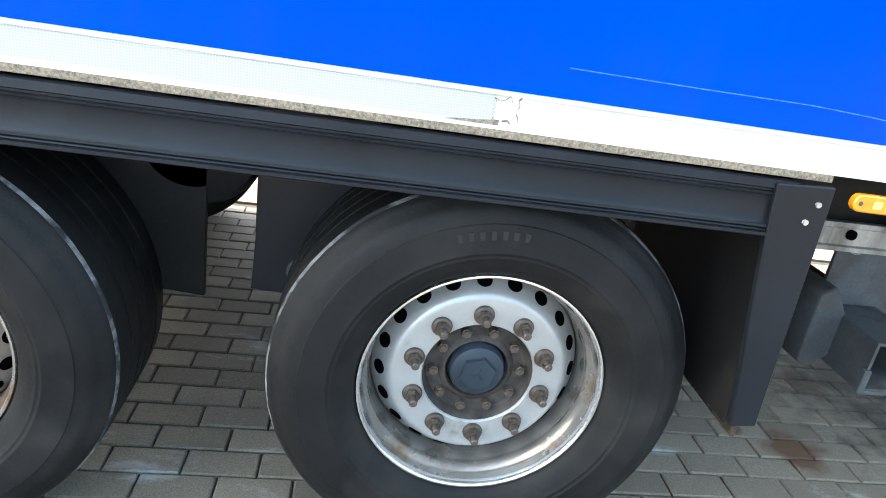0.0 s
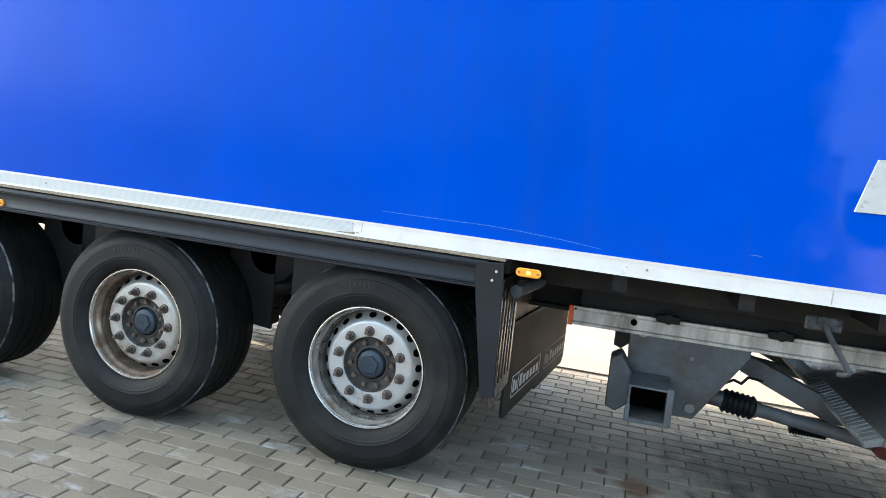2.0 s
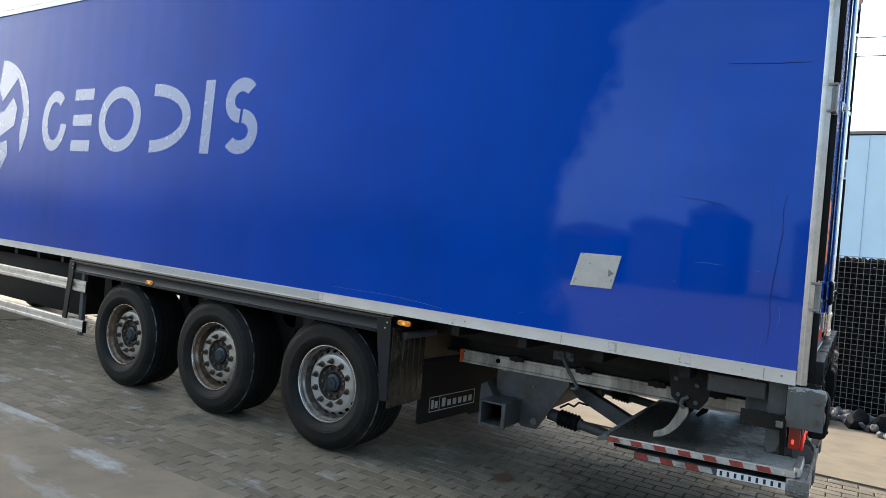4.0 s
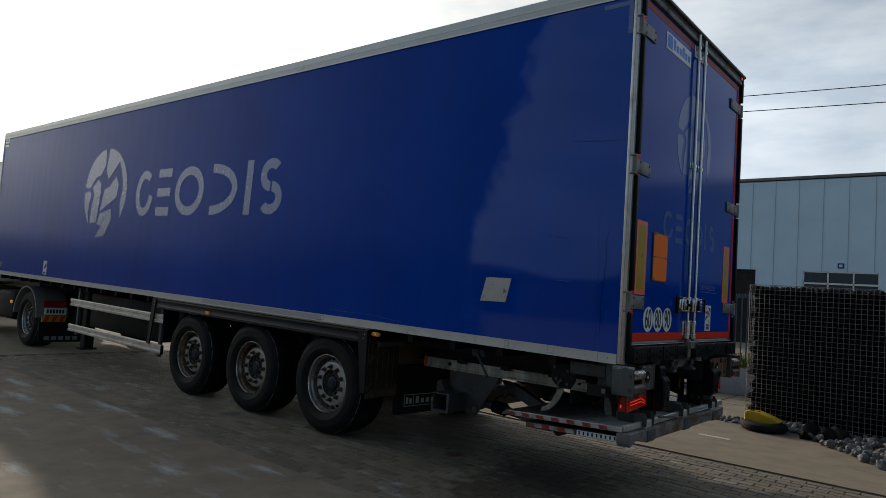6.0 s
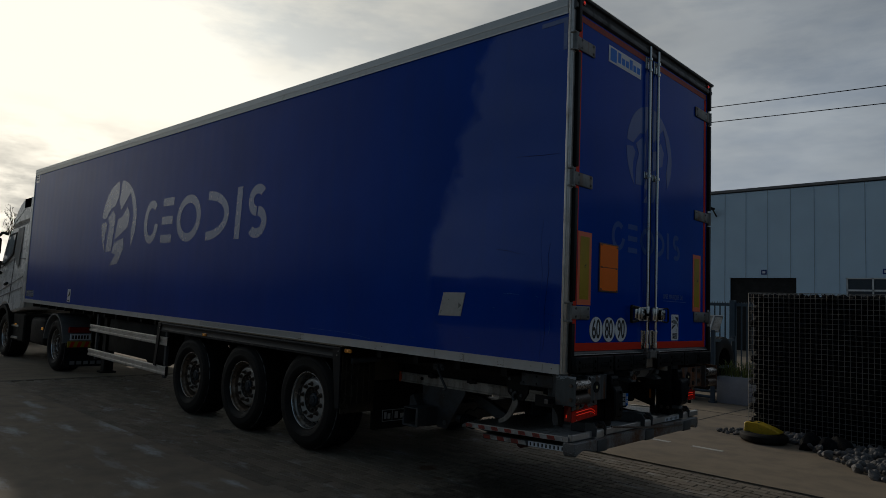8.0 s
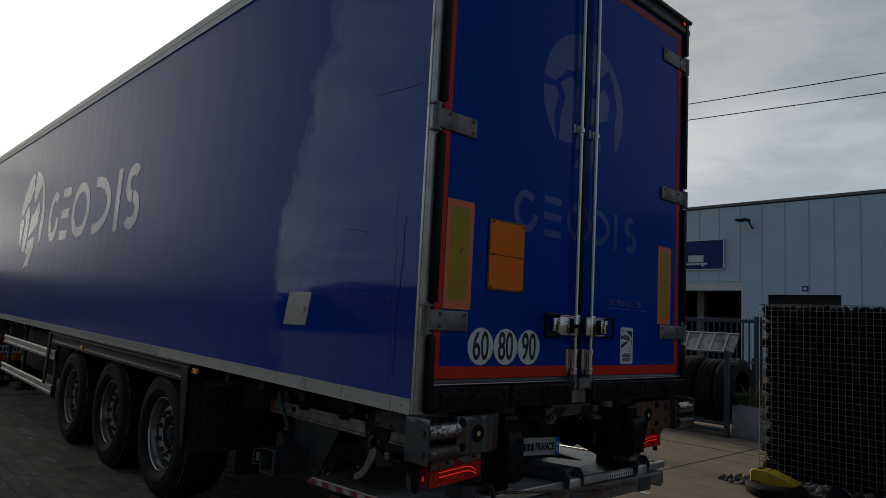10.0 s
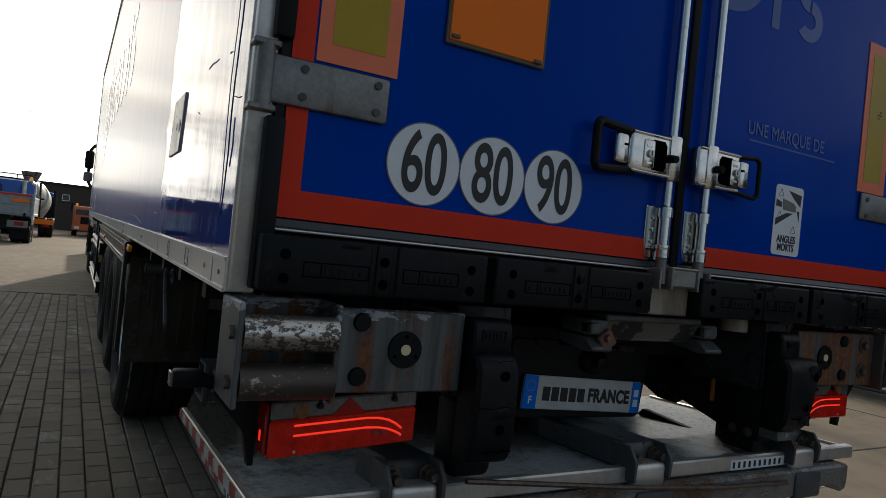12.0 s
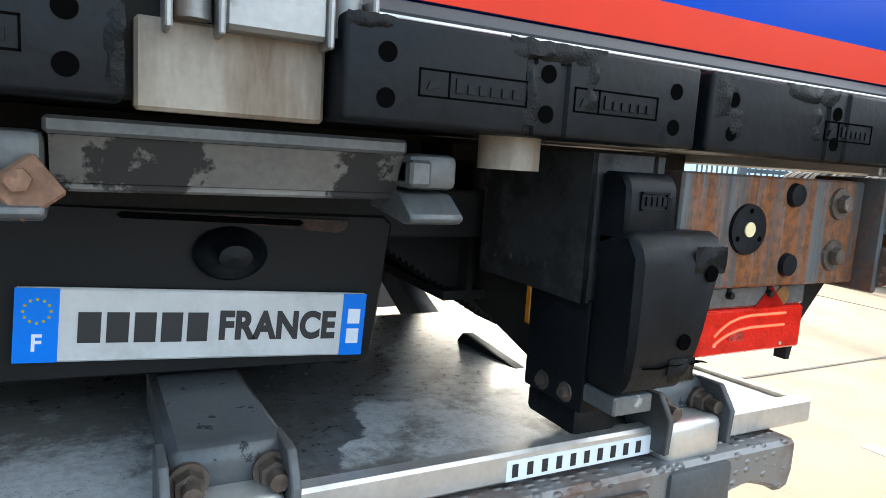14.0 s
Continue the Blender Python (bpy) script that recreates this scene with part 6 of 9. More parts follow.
for y in (1.262, 1.330):
    part("lamp_screw", rod(nb(), (-.300, y, .918), (-.294, y, .918), .005, .004, 8), "alu", pl)
bm = nb()
prism(bm, [(1.045, .966), (1.055, .956), (1.075, .952), (1.470, .938), (1.488, .944), (1.492, .962), (1.044, .978)], "x", -.322, -.314)
sb = part("slot_bar", bm, "carrier", trailer, "dark slotted bar above the number plate")
part("slot", prism(nb(), [(1.140, .962), (1.405, .952), (1.412, .957), (1.405, .962), (1.140, .972), (1.133, .967)], "x", -.3145, -.3125), "hole", sb)
part("rusty_end", prism(nb(), [(1.285, .9575), (1.470, .9405), (1.486, .946), (1.489, .960), (1.415, .964), (1.285, .969)], "x", -.3185, -.3132), "rust_plate", sb, "brown rusty end of the bar")
# cross channel with hooks above the plate
bm = nb()
box(bm, -.12, -.022, 1.06, 1.462, 1.079, 1.098, .004)
box(bm, -.20, -.12, 1.06, 1.50, 1.088, 1.098, .002)
part("cross_channel", bm, "galv_blue", trailer, "scraped blue-grey steel channel over the plate")
bm = nb()
prism(bm, [(-.036, 1.0785), (-.030, 1.0785), (-.055, 1.028), (-.061, 1.028)], "y", 1.065, 1.462)
box(bm, -.24, -.06, 1.06, 1.50, 1.018, 1.030, .003)
part("channel_web", bm, "galv_dull", trailer, "dark-patched steel web")
for y in (1.025, 1.496):
    bm = nb()
    box(bm, -.14, -.012, y - .036, y + .036, 1.036, 1.082, .010, 2)
    box(bm, -.05, -.004, y - .036, y - .006, 1.040, 1.074, .004)
    prism(bm, [(-.14, 1.004), (-.02, .990), (.006, .994), (.010, 1.004), (-.03, 1.030), (-.14, 1.034)], "y", y - .038, y + .038, .004)
    part("latch_hook", bm, "galv_blue", trailer, "galvanised latch hook")
bm = nb()
box(bm, -.012, .004, 1.035, 1.085, 1.0, 1.05, .003)
rod(bm, (.0, 1.060, 1.035), (.016, 1.060, 1.035), .012, seg=6)
for v in bm.verts:
    y, z = v.co.y - 1.06, v.co.z - 1.025
    v.co.y, v.co.z = 1.048 + y * .80 - z * .60, 1.025 + y * .60 + z * .80
part("latch_nut", bm, "rust_square", trailer, "rusty square nut")
# added dark sheets keep the gaps behind the rear gear dark
part("side_gap_fill", prism(nb(), [(-.56, .92), (-.20, .92), (-.20, .70), (-.40, .755), (-.56, .80)], "y", 1.838, 1.85), "chassis", trailer, "added dark plate that closes the gap behind the buffer")
part("rear_dark_fill", box(nb(), -.68, -.66, 1.46, 2.25, .845, 1.12), "chassis", trailer, "added dark sheet behind the rear gear")
part("rear_dark_fill", box(nb(), -.74, -.72, .62, 1.46, .655, 1.12), "chassis", trailer, "added dark sheet behind the rear gear")
# hoses, valve block and chain hanging before the added dark sheet
bm = nb()
box(bm, -.72, -.60, .70, .82, .80, .90, .01, 2)
rod(bm, (-.66, .76, .80), (-.66, .76, .74), .03, seg=12)
part("valve_block", bm, "ramp", trailer, "grimy valve block")
for y, dz in ((.86, 0), (.93, .03), (1.42, .01)):
    bm = nb()
    pipe(bm, [(-.70, y, 1.02), (-.62, y + .01, .93 + dz), (-.60, y + .03, .84), (-.62, y + .02, .72 - dz), (-.66, y, .66)], .013, 8)
    part("air_hose", bm, "rubber", trailer, "black air hose")
bm = nb()
box(bm, -.45, -.33, .70, 1.78, .93, 1.02, .004)
part("under_beam", bm, "chassis", trailer)

# ---------------------------------------------------------------- semi-trailer: skirt, guards, chassis
tpart("wood_edge", box(nb(), -6.80, -2.585, -.014, .05, 1.079, 1.094, .001), "ply", trailer, "raw plywood edge under the bottom rail")
bm = nb()
prof = [(-.006, 1.074), (-.025, 1.072), (-.027, 1.056), (-.021, 1.053), (-.021, 1.049), (-.027, 1.046), (-.026, 1.042), (-.0205, 1.040), (-.0180, 1.034), (-.0195, 1.012), (-.0205, .984), (-.0225, .980), (-.027, .977), (-.0275, .972),
        (-.024, .969), (-.020, .966), (-.021, .963), (-.031, .961), (-.031, .954), (-.022, .950), (-.006, .948), (-.002, .954), (-.002, 1.074)]
prism(bm, prof, "x", -6.72, -2.66)
tpart("skirt", bm, "skirt", trailer, "dark ribbed plastic wheel skirt")
for xs in ((-2.715, -2.585, -2.560, -2.630), (-6.70, -6.80, -6.86, -6.79)):
    bm = nb()
    a, b, c, d = xs
    dz = 0 if a > -4 else -.02
    prism(bm, [(a, 1.068), (b, 1.074), (b + (c - b) * .2, .93), (c - .005, .48 + dz), (d, .475 + dz), (a + (d - a) * .15, .95)], "y", -.034, -.016, .003)
    bk = tpart("skirt_bracket", bm, "skirt", trailer, "tapered dark metal end bracket")
    for dx, z in ((-.03 if a > -4 else -.05, 1.035), (-.045 if a > -4 else -.06, .995)):
        bm = nb()
        rod(bm, (b + dx if a > -4 else a + dx + .03, -.040, z), (b + dx if a > -4 else a + dx + .03, -.030, z), .006, seg=10)
        tpart("screw", bm, "alu", bk)
for x, z in ((-2.478, 1.048), (-5.42, .992)):
    bm = nb()
    prism(bm, [(x + s * .037 + .018 * math.cos(radians(a)), z + .019 * math.sin(radians(a))) for s, q in ((1, -90), (-1, 90)) for a in range(q, q + 181, 20)], "y", -.030, -.010, .003)
    ml = tpart("side_marker_lamp", bm, "lens_amber", trailer, "lit amber side marker lamp")
    tpart("bulb", box(nb(), x - .010, x + .010, -.0325, -.029, z - .008, z + .008, .002), "glow_amber", ml)
    for dx in (-.040, .040):
        tpart("lamp_screw", rod(nb(), (x + dx, -.0315, z), (x + dx, -.029, z), .005, seg=10), "frame_dark", ml)
# inner wheel arch sides and mudflap
bm = nb()
box(bm, -2.594, -2.582, .0, .43, .42, 1.00, .003)
arch = tpart("arch_plate", bm, "arch", trailer, "shiny dark ribbed plastic plate behind the wheel")
# black sheet carries the plate's dark front; brown is kept for its lit rear
tpart("arch_dark_front", box(nb(), -2.626, -2.618, .0, .75, .46, 1.02, .002), "chassis", arch, "added black sheet for the dark front side")
for k in range(5):
    tpart("rib", box(nb(), -2.583, -2.577, .05 + .075 * k, .075 + .075 * k, .50, .95, .003), "arch", arch)
def skewed(bm):
    """The flap hangs askew: its far end sits nearer the trailer's rear."""
    for v in bm.verts:
        v.co.x += -2.648 + .107 * v.co.y
    return bm


fp = part("flap_plate", skewed(box(nb(), -.008, .004, .43, 1.98, .755, 1.05, .002)), "flap_panel", trailer, "brown plate carrying the mudflap")
# added black sheet keeps the front of the brown plate dark
part("plate_dark_front", skewed(box(nb(), -.016, -.010, .43, 1.98, .77, 1.05, .002)), "chassis", fp, "added black sheet for the dark front side")
bm = nb()
prism(bm, [(.42, .765), (.42, .275), (.45, .258), (1.08, .262), (1.11, .240), (1.85, .240), (1.90, .285), (1.90, .765)], "x", -.006, .008, .003)
mf = part("mudflap", skewed(bm), "flap_rubber", trailer, "wide black rubber mudflap with two outlined plain marks")
part("flap_strip", skewed(box(nb(), .006, .014, .42, 1.90, .742, .766, .002)), "rubber", mf)
for u, w, z0, h, material in ((.556, .605, .335, .120, "plate_white"), (1.28, .57, .322, .125, "ink_grey")):
    bm = nb()
    for a, b, c, d in ((u, u + w, z0, z0 + .006), (u, u + w, z0 + h - .006, z0 + h), (u, u + .006, z0, z0 + h), (u + w - .006, u + w, z0, z0 + h), (u + .125, u + .131, z0, z0 + h)):
        box(bm, .0075, .0095, a, b, c, d)
    for k in range(6):
        box(bm, .0075, .0095, u + .16 + .072 * k, u + .205 + .072 * k, z0 + .025, z0 + (.095 if k == 0 else .075))
    box(bm, .0075, .0095, u + .025, u + .055, z0 + .025, z0 + .095)
    box(bm, .0075, .0095, u + .070, u + .105, z0 + .025, z0 + .080)
    part("print_bar", skewed(bm), material, mf, "plain pale bars in an outline")
for x in (-3.224, -4.540, -5.852):
    bm = nb()
    prism(bm, [(x - .575, 1.06), (x - .575, .72), (x - .582, .575), (x - .40, .560), (x - .30, .62), (x - .28, 1.06)], "y", .36, .376, .002)
    sp = part("hanger_plate", bm, "skirt", trailer, "slate-grey suspension hanger plate")
    part("hanger_bolt", rod(nb(), (x - .46, .345, .64), (x - .46, .362, .64), .032, seg=18), "grey_steel", sp)
    bm = nb()
    prism(bm, [(x - 1.0, 1.06), (x - 1.0, .55), (x - .71, .52), (x - .70, 1.06)], "y", .40, .42, .002)
    part("inner_plate", bm, "chassis", trailer, "dark inner suspension plate")
    bm = nb()
    lathe(bm, [(.12, .40), (.165, .41), (.182, .45), (.182, .60), (.165, .66), (.12, .68)], 32, "y")
    for v in bm.verts:
        v.co += Vector((x - .745, 0, .945))
    part("air_bellows", bm, "rubber", trailer, "black rubber air bellows")
for y in (.74, 1.74):
    bm = nb()
    prism(bm, [(y, .78), (y + .12, .78), (y + .12, .80), (y + .067, .80), (y + .067, 1.07), (y + .12, 1.07), (y + .12, 1.10), (y, 1.10), (y, 1.07), (y + .053, 1.07), (y + .053, .80), (y, .80)], "x", -13.2, -1.30 if y < 1 else -.42)
    tpart("main_beam", bm, "chassis", trailer, "black chassis beam")
for k in range(26):
    x = -.6 - .5 * k
    tpart("cross_member", box(nb(), x - .03, x + .03, .05, 2.55, 1.02, 1.115), "chassis", trailer)
for x in (-3.224, -4.540, -5.852):
    bm = nb()
    rod(bm, (x, .36, .515), (x, 2.24, .515), .065, seg=20)
    box(bm, x - .05, x + .44, .70, .80, .46, .56, .01)
    box(bm, x - .05, x + .44, 1.80, 1.90, .46, .56, .01)
    rod(bm, (x - .12, .75, .56), (x - .12, .75, .80), .12, seg=20)
    rod(bm, (x - .12, 1.85, .56), (x - .12, 1.85, .80), .12, seg=20)
    part("axle", bm, "chassis", trailer, "black axle with air springs")
for z0, z1 in ((.755, .872), (.348, .465)):
    bm = nb()
    h = z1 - z0
    prism(bm, [(-.002, z0), (-.014, z0 + .01), (-.014, z0 + .3 * h), (-.004, z0 + .36 * h), (-.004, z0 + .62 * h), (-.014, z0 + .68 * h), (-.014, z1 - .01), (-.002, z1), (.02, z1), (.02, z0)], "x", -9.53, -6.50)
    g = tpart("side_guard", bm, "alu", trailer, "ribbed silver side guard bar")
    for x in (-6.50, -9.545):
        tpart("end_cap", box(nb(), x, x + .015, -.016, .022, z0 - .002, z1 + .002, .003), "rubber", g)
for x in (-6.62, -9.30):
    bm = nb()
    box(bm, x - .03, x + .03, .02, .06, .30, 1.05, .004)
    box(bm, x - .03, x + .03, .02, .74, 1.0, 1.05)
    tpart("guard_post", bm, "grey_steel", trailer)
bm = nb()
box(bm, -9.78, -9.62, .30, .46, .05, 1.05, .01)
box(bm, -9.80, -9.60, .25, .51, .02, .05, .005)
tpart("landing_leg", bm, "chassis", trailer, "black landing leg")
bm = nb()
box(bm, -9.78, -9.62, 2.14, 2.30, .05, 1.05, .01)
tpart("landing_leg", bm, "chassis", trailer, "black landing leg")
# box added and widened to keep the space behind the bars dark
bm = nb()
box(bm, -9.50, -7.15, .30, .72, .42, .98, .02, 2)
tpart("dark_box", bm, "chassis", trailer, "dark box behind the guard bars")
# slide rail with clamps, hook bracket and handle
bm = nb()
prism(bm, [(.575, .783), (.548, .783), (.548, .797), (.558, .802), (.558, .856), (.548, .861), (.548, .877), (.575, .877)], "x", -2.31, -.28)
sr = part("slide_rail", bm, "alu_dirty", trailer, "dirty aluminium slide rail with an orange end")
part("rail_cap", box(nb(), -2.334, -2.31, .541, .580, .779, .881, .003), "cap_red", sr, "orange end cap")
bm = nb()
teeth = [(-2.31 + .024 * k + (.012 if j else 0), .776 if j else .784) for k in range(58) for j in (0, 1)]
prism(bm, [(-.94, .790), (-2.31, .790)] + teeth, "y", .578, .584)
part("tooth_strip", bm, "chassis", sr, "toothed dark strip under the rail")
for x in (-1.855, -1.352, -.858, -.50):
    bm = nb()
    box(bm, x - .055, x + .055, .525, .552, .862, .902, .006)
    rod(bm, (x, .52, .882), (x, .552, .882), .026, seg=8)
    part("clamp", bm, "rubber", sr, "black clamp")
for x, z, r in ((-2.012, .838, .016), (-2.30, .866, .006), (-.62, .84, .010)):
    part("rail_hole", rod(nb(), (x, .546, z), (x, .562, z), r, seg=12), "hole", sr)
bm = nb()
prism(bm, [(-.74, 1.09), (-.46, 1.09), (-.50, .88), (-.54, .82), (-.64, .82), (-.70, .87)], "y", .235, .255, .003)
hb = tpart("hook_bracket", bm, "chassis", trailer, "dark drilled bracket with a hook")
for x, z in ((-.68, .98), (-.56, .96), (-.66, .89), (-.56, .86)):
    tpart("bracket_bolt", rod(nb(), (x, .225, z), (x, .236, z), .013, seg=10), "grey_steel", hb)
bm = nb()
pipe(bm, [(-.60, .23, .885), (-.632, .226, .868), (-.640, .224, .835), (-.618, .222, .820)], .012)
tpart("hook", bm, "grey_steel", hb)
bm = nb()
box(bm, -1.382, -1.250, .045, .060, 1.005, 1.062, .006)
for dx in (.018, .114):
    rod(bm, (-1.382 + dx, .040, 1.035), (-1.382 + dx, .048, 1.035), .008, seg=8)
rod(bm, (-1.325, .03, 1.045), (-1.325, .06, 1.045), .020, seg=14)
pipe(bm, [(-1.325, .034, 1.045), (-1.268, .034, .955), (-1.205, .036, .862), (-1.215, .040, .850), (-1.245, .045, .848)], .011)
part("crank_handle", bm, "ramp", trailer, "grey crank handle on its mount")
bm = nb()
box(bm, -.492, -.192, .135, .15, .968, 1.066, .006)
for x in (-.470, -.350):
    for z in (.990, 1.045):
        rod(bm, (x, .125, z), (x, .137, z), .008, seg=10)
part("corner_bracket", bm, "grey_steel", trailer, "grey bolted corner bracket")
bm = nb()
prism(bm, [(-.178, 1.088), (-.088, 1.088), (-.088, .80), (-.120, .72), (-.160, .70), (-.178, .74)], "y", .105, .121, .004)
prism(bm, [(-.178, 1.088), (-.088, 1.088), (-.088, .86), (-.178, .86)], "y", .225, .24, .003)
part("corner_upright", bm, "grey_steel", trailer, "grey upright plate beside the bumper")
# three added dark sheets shut out the bright ground beyond the slide rail
tpart("far_dark_fill", box(nb(), -2.30, -.95, 2.20, 2.22, .68, 1.10), "chassis", trailer, "added dark sheet along the far side")
part("rail_dark_fill", box(nb(), -2.28, -.30, .60, .612, .80, 1.12), "chassis", trailer, "added dark sheet behind the slide rail")
tpart("centre_dark_fill", box(nb(), -2.45, -.60, 1.24, 1.26, .87, 1.105), "chassis", trailer, "added dark sheet under the floor")
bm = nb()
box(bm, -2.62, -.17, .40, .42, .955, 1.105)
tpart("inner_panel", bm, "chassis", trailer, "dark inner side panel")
bm = nb()
rod(bm, (-2.535, .085, .980), (-2.47, .38, .998), .027, seg=18)
rod(bm, (-2.540, .078, .979), (-2.535, .088, .980), .030, seg=18)
for k in range(7):
    pipe(bm, [(-2.546 - .001 * k, .10, .950 - .022 * k), (-2.550 - .001 * k, .104, .942 - .022 * k), (-2.546 - .001 * k, .10, .930 - .022 * k)], .0045)
part("pull_rod", bm, "grey_steel", trailer, "grey pull rod and chain")

# ---------------------------------------------------------------- wheels
def wheel_meshes():
    out = {}
    bm = nb()
    half = [(.290, .070), (.296, .044), (.300, .026), (.306, .014), (.318, .004), (.333, -.005), (.338, -.0070), (.350, -.0118), (.352, -.0132), (.355, -.0134), (.357, -.0130), (.362, -.0150), (.364, -.0164), (.367, -.0166), (.369, -.0160),
            (.395, -.017), (.43, -.014), (.432, -.011), (.452, -.006), (.470, .004), (.473, .010), (.488, .018), (.500, .030), (.506, .044)]
    tread = []
    for y0, y1 in ((.105, .116), (.166, .177), (.228, .239), (.289, .300)):
        tread += [(.508, y0), (.495, y0 + .001), (.495, y1 - .001), (.508, y1)]
    lathe(bm, half + tread + [(r, .405 - y) for r, y in half[::-1]] + [(.27, .30), (.27, .10)], 72, "y", True)
    out["tyre"] = mesh_of("tyre", bm, "tyre", 40)
    bm = nb()
    lathe(bm, [(.5010, .0312), (.5042, .0370), (.5056, .0405), (.5040, .0385), (.5000, .0315)], 72, "y", True)
    for v in bm.verts:
        v.co *= 1 + .0012 * math.sin(11 * math.atan2(v.co.z, v.co.x))
    out["tyre_edge"] = mesh_of("tyre_edge", bm, "tyre_edge")
    bm = nb()
    lathe(bm, [(.2975, .046), (.2990, .030), (.2960, .0215), (.2915, .021), (.2885, .025), (.2865, .032), (.2855, .042), (.2855, .060), (.292, .066)], 72, "y", True)
    out["rim_lip"] = mesh_of("rim_lip", bm, "lip", 40)
    bm = nb()
    lathe(bm, [(.2860, .038), (.2835, .054), (.2790, .064), (.2720, .072), (.2700, .080), (.2690, .090), (.2700, .094), (.2680, .099), (.2650, .150), (.264, .175), (.29, .22), (.293, .06)], 72, "y", True)
    out["barrel"] = mesh_of("barrel", bm, "barrel", 40)
    bm = nb()
    lathe(bm, [(.266, .170), (.2635, .152), (.259, .142), (.226, .097), (.220, .089), (.212, .0835), (.204, .082), (.141, .082), (.138, .086), (.136, .094), (.136, .26), (.266, .26)], 72, "y", True)
    out["wheel"] = mesh_of("wheel", bm, "rim", 30)
    bm = nb()
    box(bm, .396, .416, -.0184, -.012, -.006, .006, .001)
    out["sidewall_bar"] = mesh_of("sidewall_bar", bm, "sidewall")
    bm = nb()
    c = Vector((.2415, .1180, 0))
    d = Vector((.806, -.591, 0)).normalized()
    rod(bm, c - d * .004, c + d * .0022, .0190, seg=18)
    out["hand_hole"] = mesh_of("hand_hole", bm, "hole")
    bm = nb()
    lathe(bm, [(.1385, .087), (.134, .092), (.131, .110), (.126, .117), (.095, .117), (.088, .110), (.080, .108), (.076, .116), (.076, .25), (.1385, .25)], 40, "y", True)
    out["hub"] = mesh_of("hub", bm, "hub")
    bm = nb()
    rod(bm, (.109, .158, 0), (.109, .140, 0), .0140, .0130, 6)
    rod(bm, (.109, .141, 0), (.109, .134, 0), .0095, .0085, 10)
    out["hub_bolt"] = mesh_of("hub_bolt", bm, "nut")
    bm = nb()
    lathe(bm, [(.0, .128), (.03, .128), (.055, .131), (.066, .137), (.070, .146), (.0725, .170)], 40, "y")
    rod(bm, (0, .132, 0), (0, .121, 0), .049, .045, 6)
    for a in (90, 210, 330):
        rod(bm, (0, .121, 0), (.018 * math.cos(radians(a)), .121, .018 * math.sin(radians(a))), .0022, seg=6)
    out["hub_cap"] = mesh_of("hub_cap", bm, "cap")
    bm = nb()
    lathe(bm, [(.0245, .0825), (.0255, .078), (.0235, .073), (.0185, .071), (.0, .071)], 20, "y")
    rod(bm, (0, .073, 0), (0, .054, 0), .0185, .0170, 6)
    rod(bm, (0, .055, 0), (0, .034, 0), .0105, .0100, 12)
    rod(bm, (0, .0345, 0), (0, .0315, 0), .0092, .0070, 12)
    out["wheel_nut"] = mesh_of("wheel_nut", bm, "nut")
    return out


WM = wheel_meshes()
WM["rusty"] = WM["wheel"].copy()
WM["rusty_lip"], WM["rusty_barrel"] = WM["rim_lip"].copy(), WM["barrel"].copy()
WM["rusty_lip"].materials[0] = surface("brown_stained_lip", (.60, .55, .49), .22, .75, var=.15, dirt=(.28, .17, .10), dirt_lo=.50, dirt_hi=.68, dirt_scale=7)
WM["rusty_barrel"].materials[0] = surface("brown_rim_barrel", (.34, .26, .20), .28, .7, var=.25, scale=7, dirt=(.13, .085, .055), dirt_lo=.42, dirt_hi=.66, dirt_scale=6)
WM["rusty"].materials[0] = M["rim_rusty"] = surface("rust_stained_rim", (.42, .40, .37), .38, .45, var=.2, dirt=(.22, .15, .10), dirt_lo=.53, dirt_hi=.70, dirt_scale=6)


def make_wheel(parent, x, y, z, turn=0, spin=0, rusty=False, label="silver steel wheel with a worn black tyre"):
    m = Matrix.Translation((x, y, z)) @ Matrix.Rotation(radians(turn), 4, "Z") @ Matrix.Rotation(radians(spin), 4, "Y")
    w = add("wheel", WM["rusty"] if rusty else WM["wheel"], parent, m, label)
    inset = m @ Matrix.Translation((0, -.040, 0))
    for name in ("tyre", "tyre_edge", "rim_lip", "barrel", "hub", "hub_cap"):
        add(name, WM["rusty_" + name.replace("rim_", "")] if rusty and name in ("rim_lip", "barrel") else WM[name], w, inset if name == "hub_cap" else m)
    for k in range(7):
        add("sidewall_bar", WM["sidewall_bar"], w, Matrix.Translation((x, y, z)) @ Matrix.Rotation(radians(turn), 4, "Z") @ Matrix.Rotation(radians(-86 - 3.4 * k), 4, "Y"))
    for k in range(20):
        add("hand_hole", WM["hand_hole"], w, m @ Matrix.Rotation(2 * math.pi * k / 20, 4, "Y"))
    for k in range(10):
        add("hub_bolt", WM["hub_bolt"], w, inset @ Matrix.Rotation(2 * math.pi * (k + .5) / 10, 4, "Y"))
    for k in range(10):
        a = 2 * math.pi * k / 10
        add("wheel_nut", WM["wheel_nut"], w, m @ Matrix.Translation((.1675 * math.cos(a), 0, .1675 * math.sin(a))))
    return w


for k, x in enumerate((-3.218, -4.545, -5.885)):
    make_wheel(trailer, x, .035, .512, 0, 14 + 23 * k, k > 0, ("silver steel wheel with a worn black tyre", "rust-stained steel wheel with a worn black tyre", "brown-stained steel wheel with a worn black tyre")[k])
    make_wheel(trailer, x, 2.565, .512, 180, 40 * k, True, "far-side steel wheel with a black tyre")

# ---------------------------------------------------------------- tail lift under the rear
lift = thing("tail_lift", "folded grey tail lift platform hung under the trailer's rear", "tail lift", (-.8, 1.27, .4))
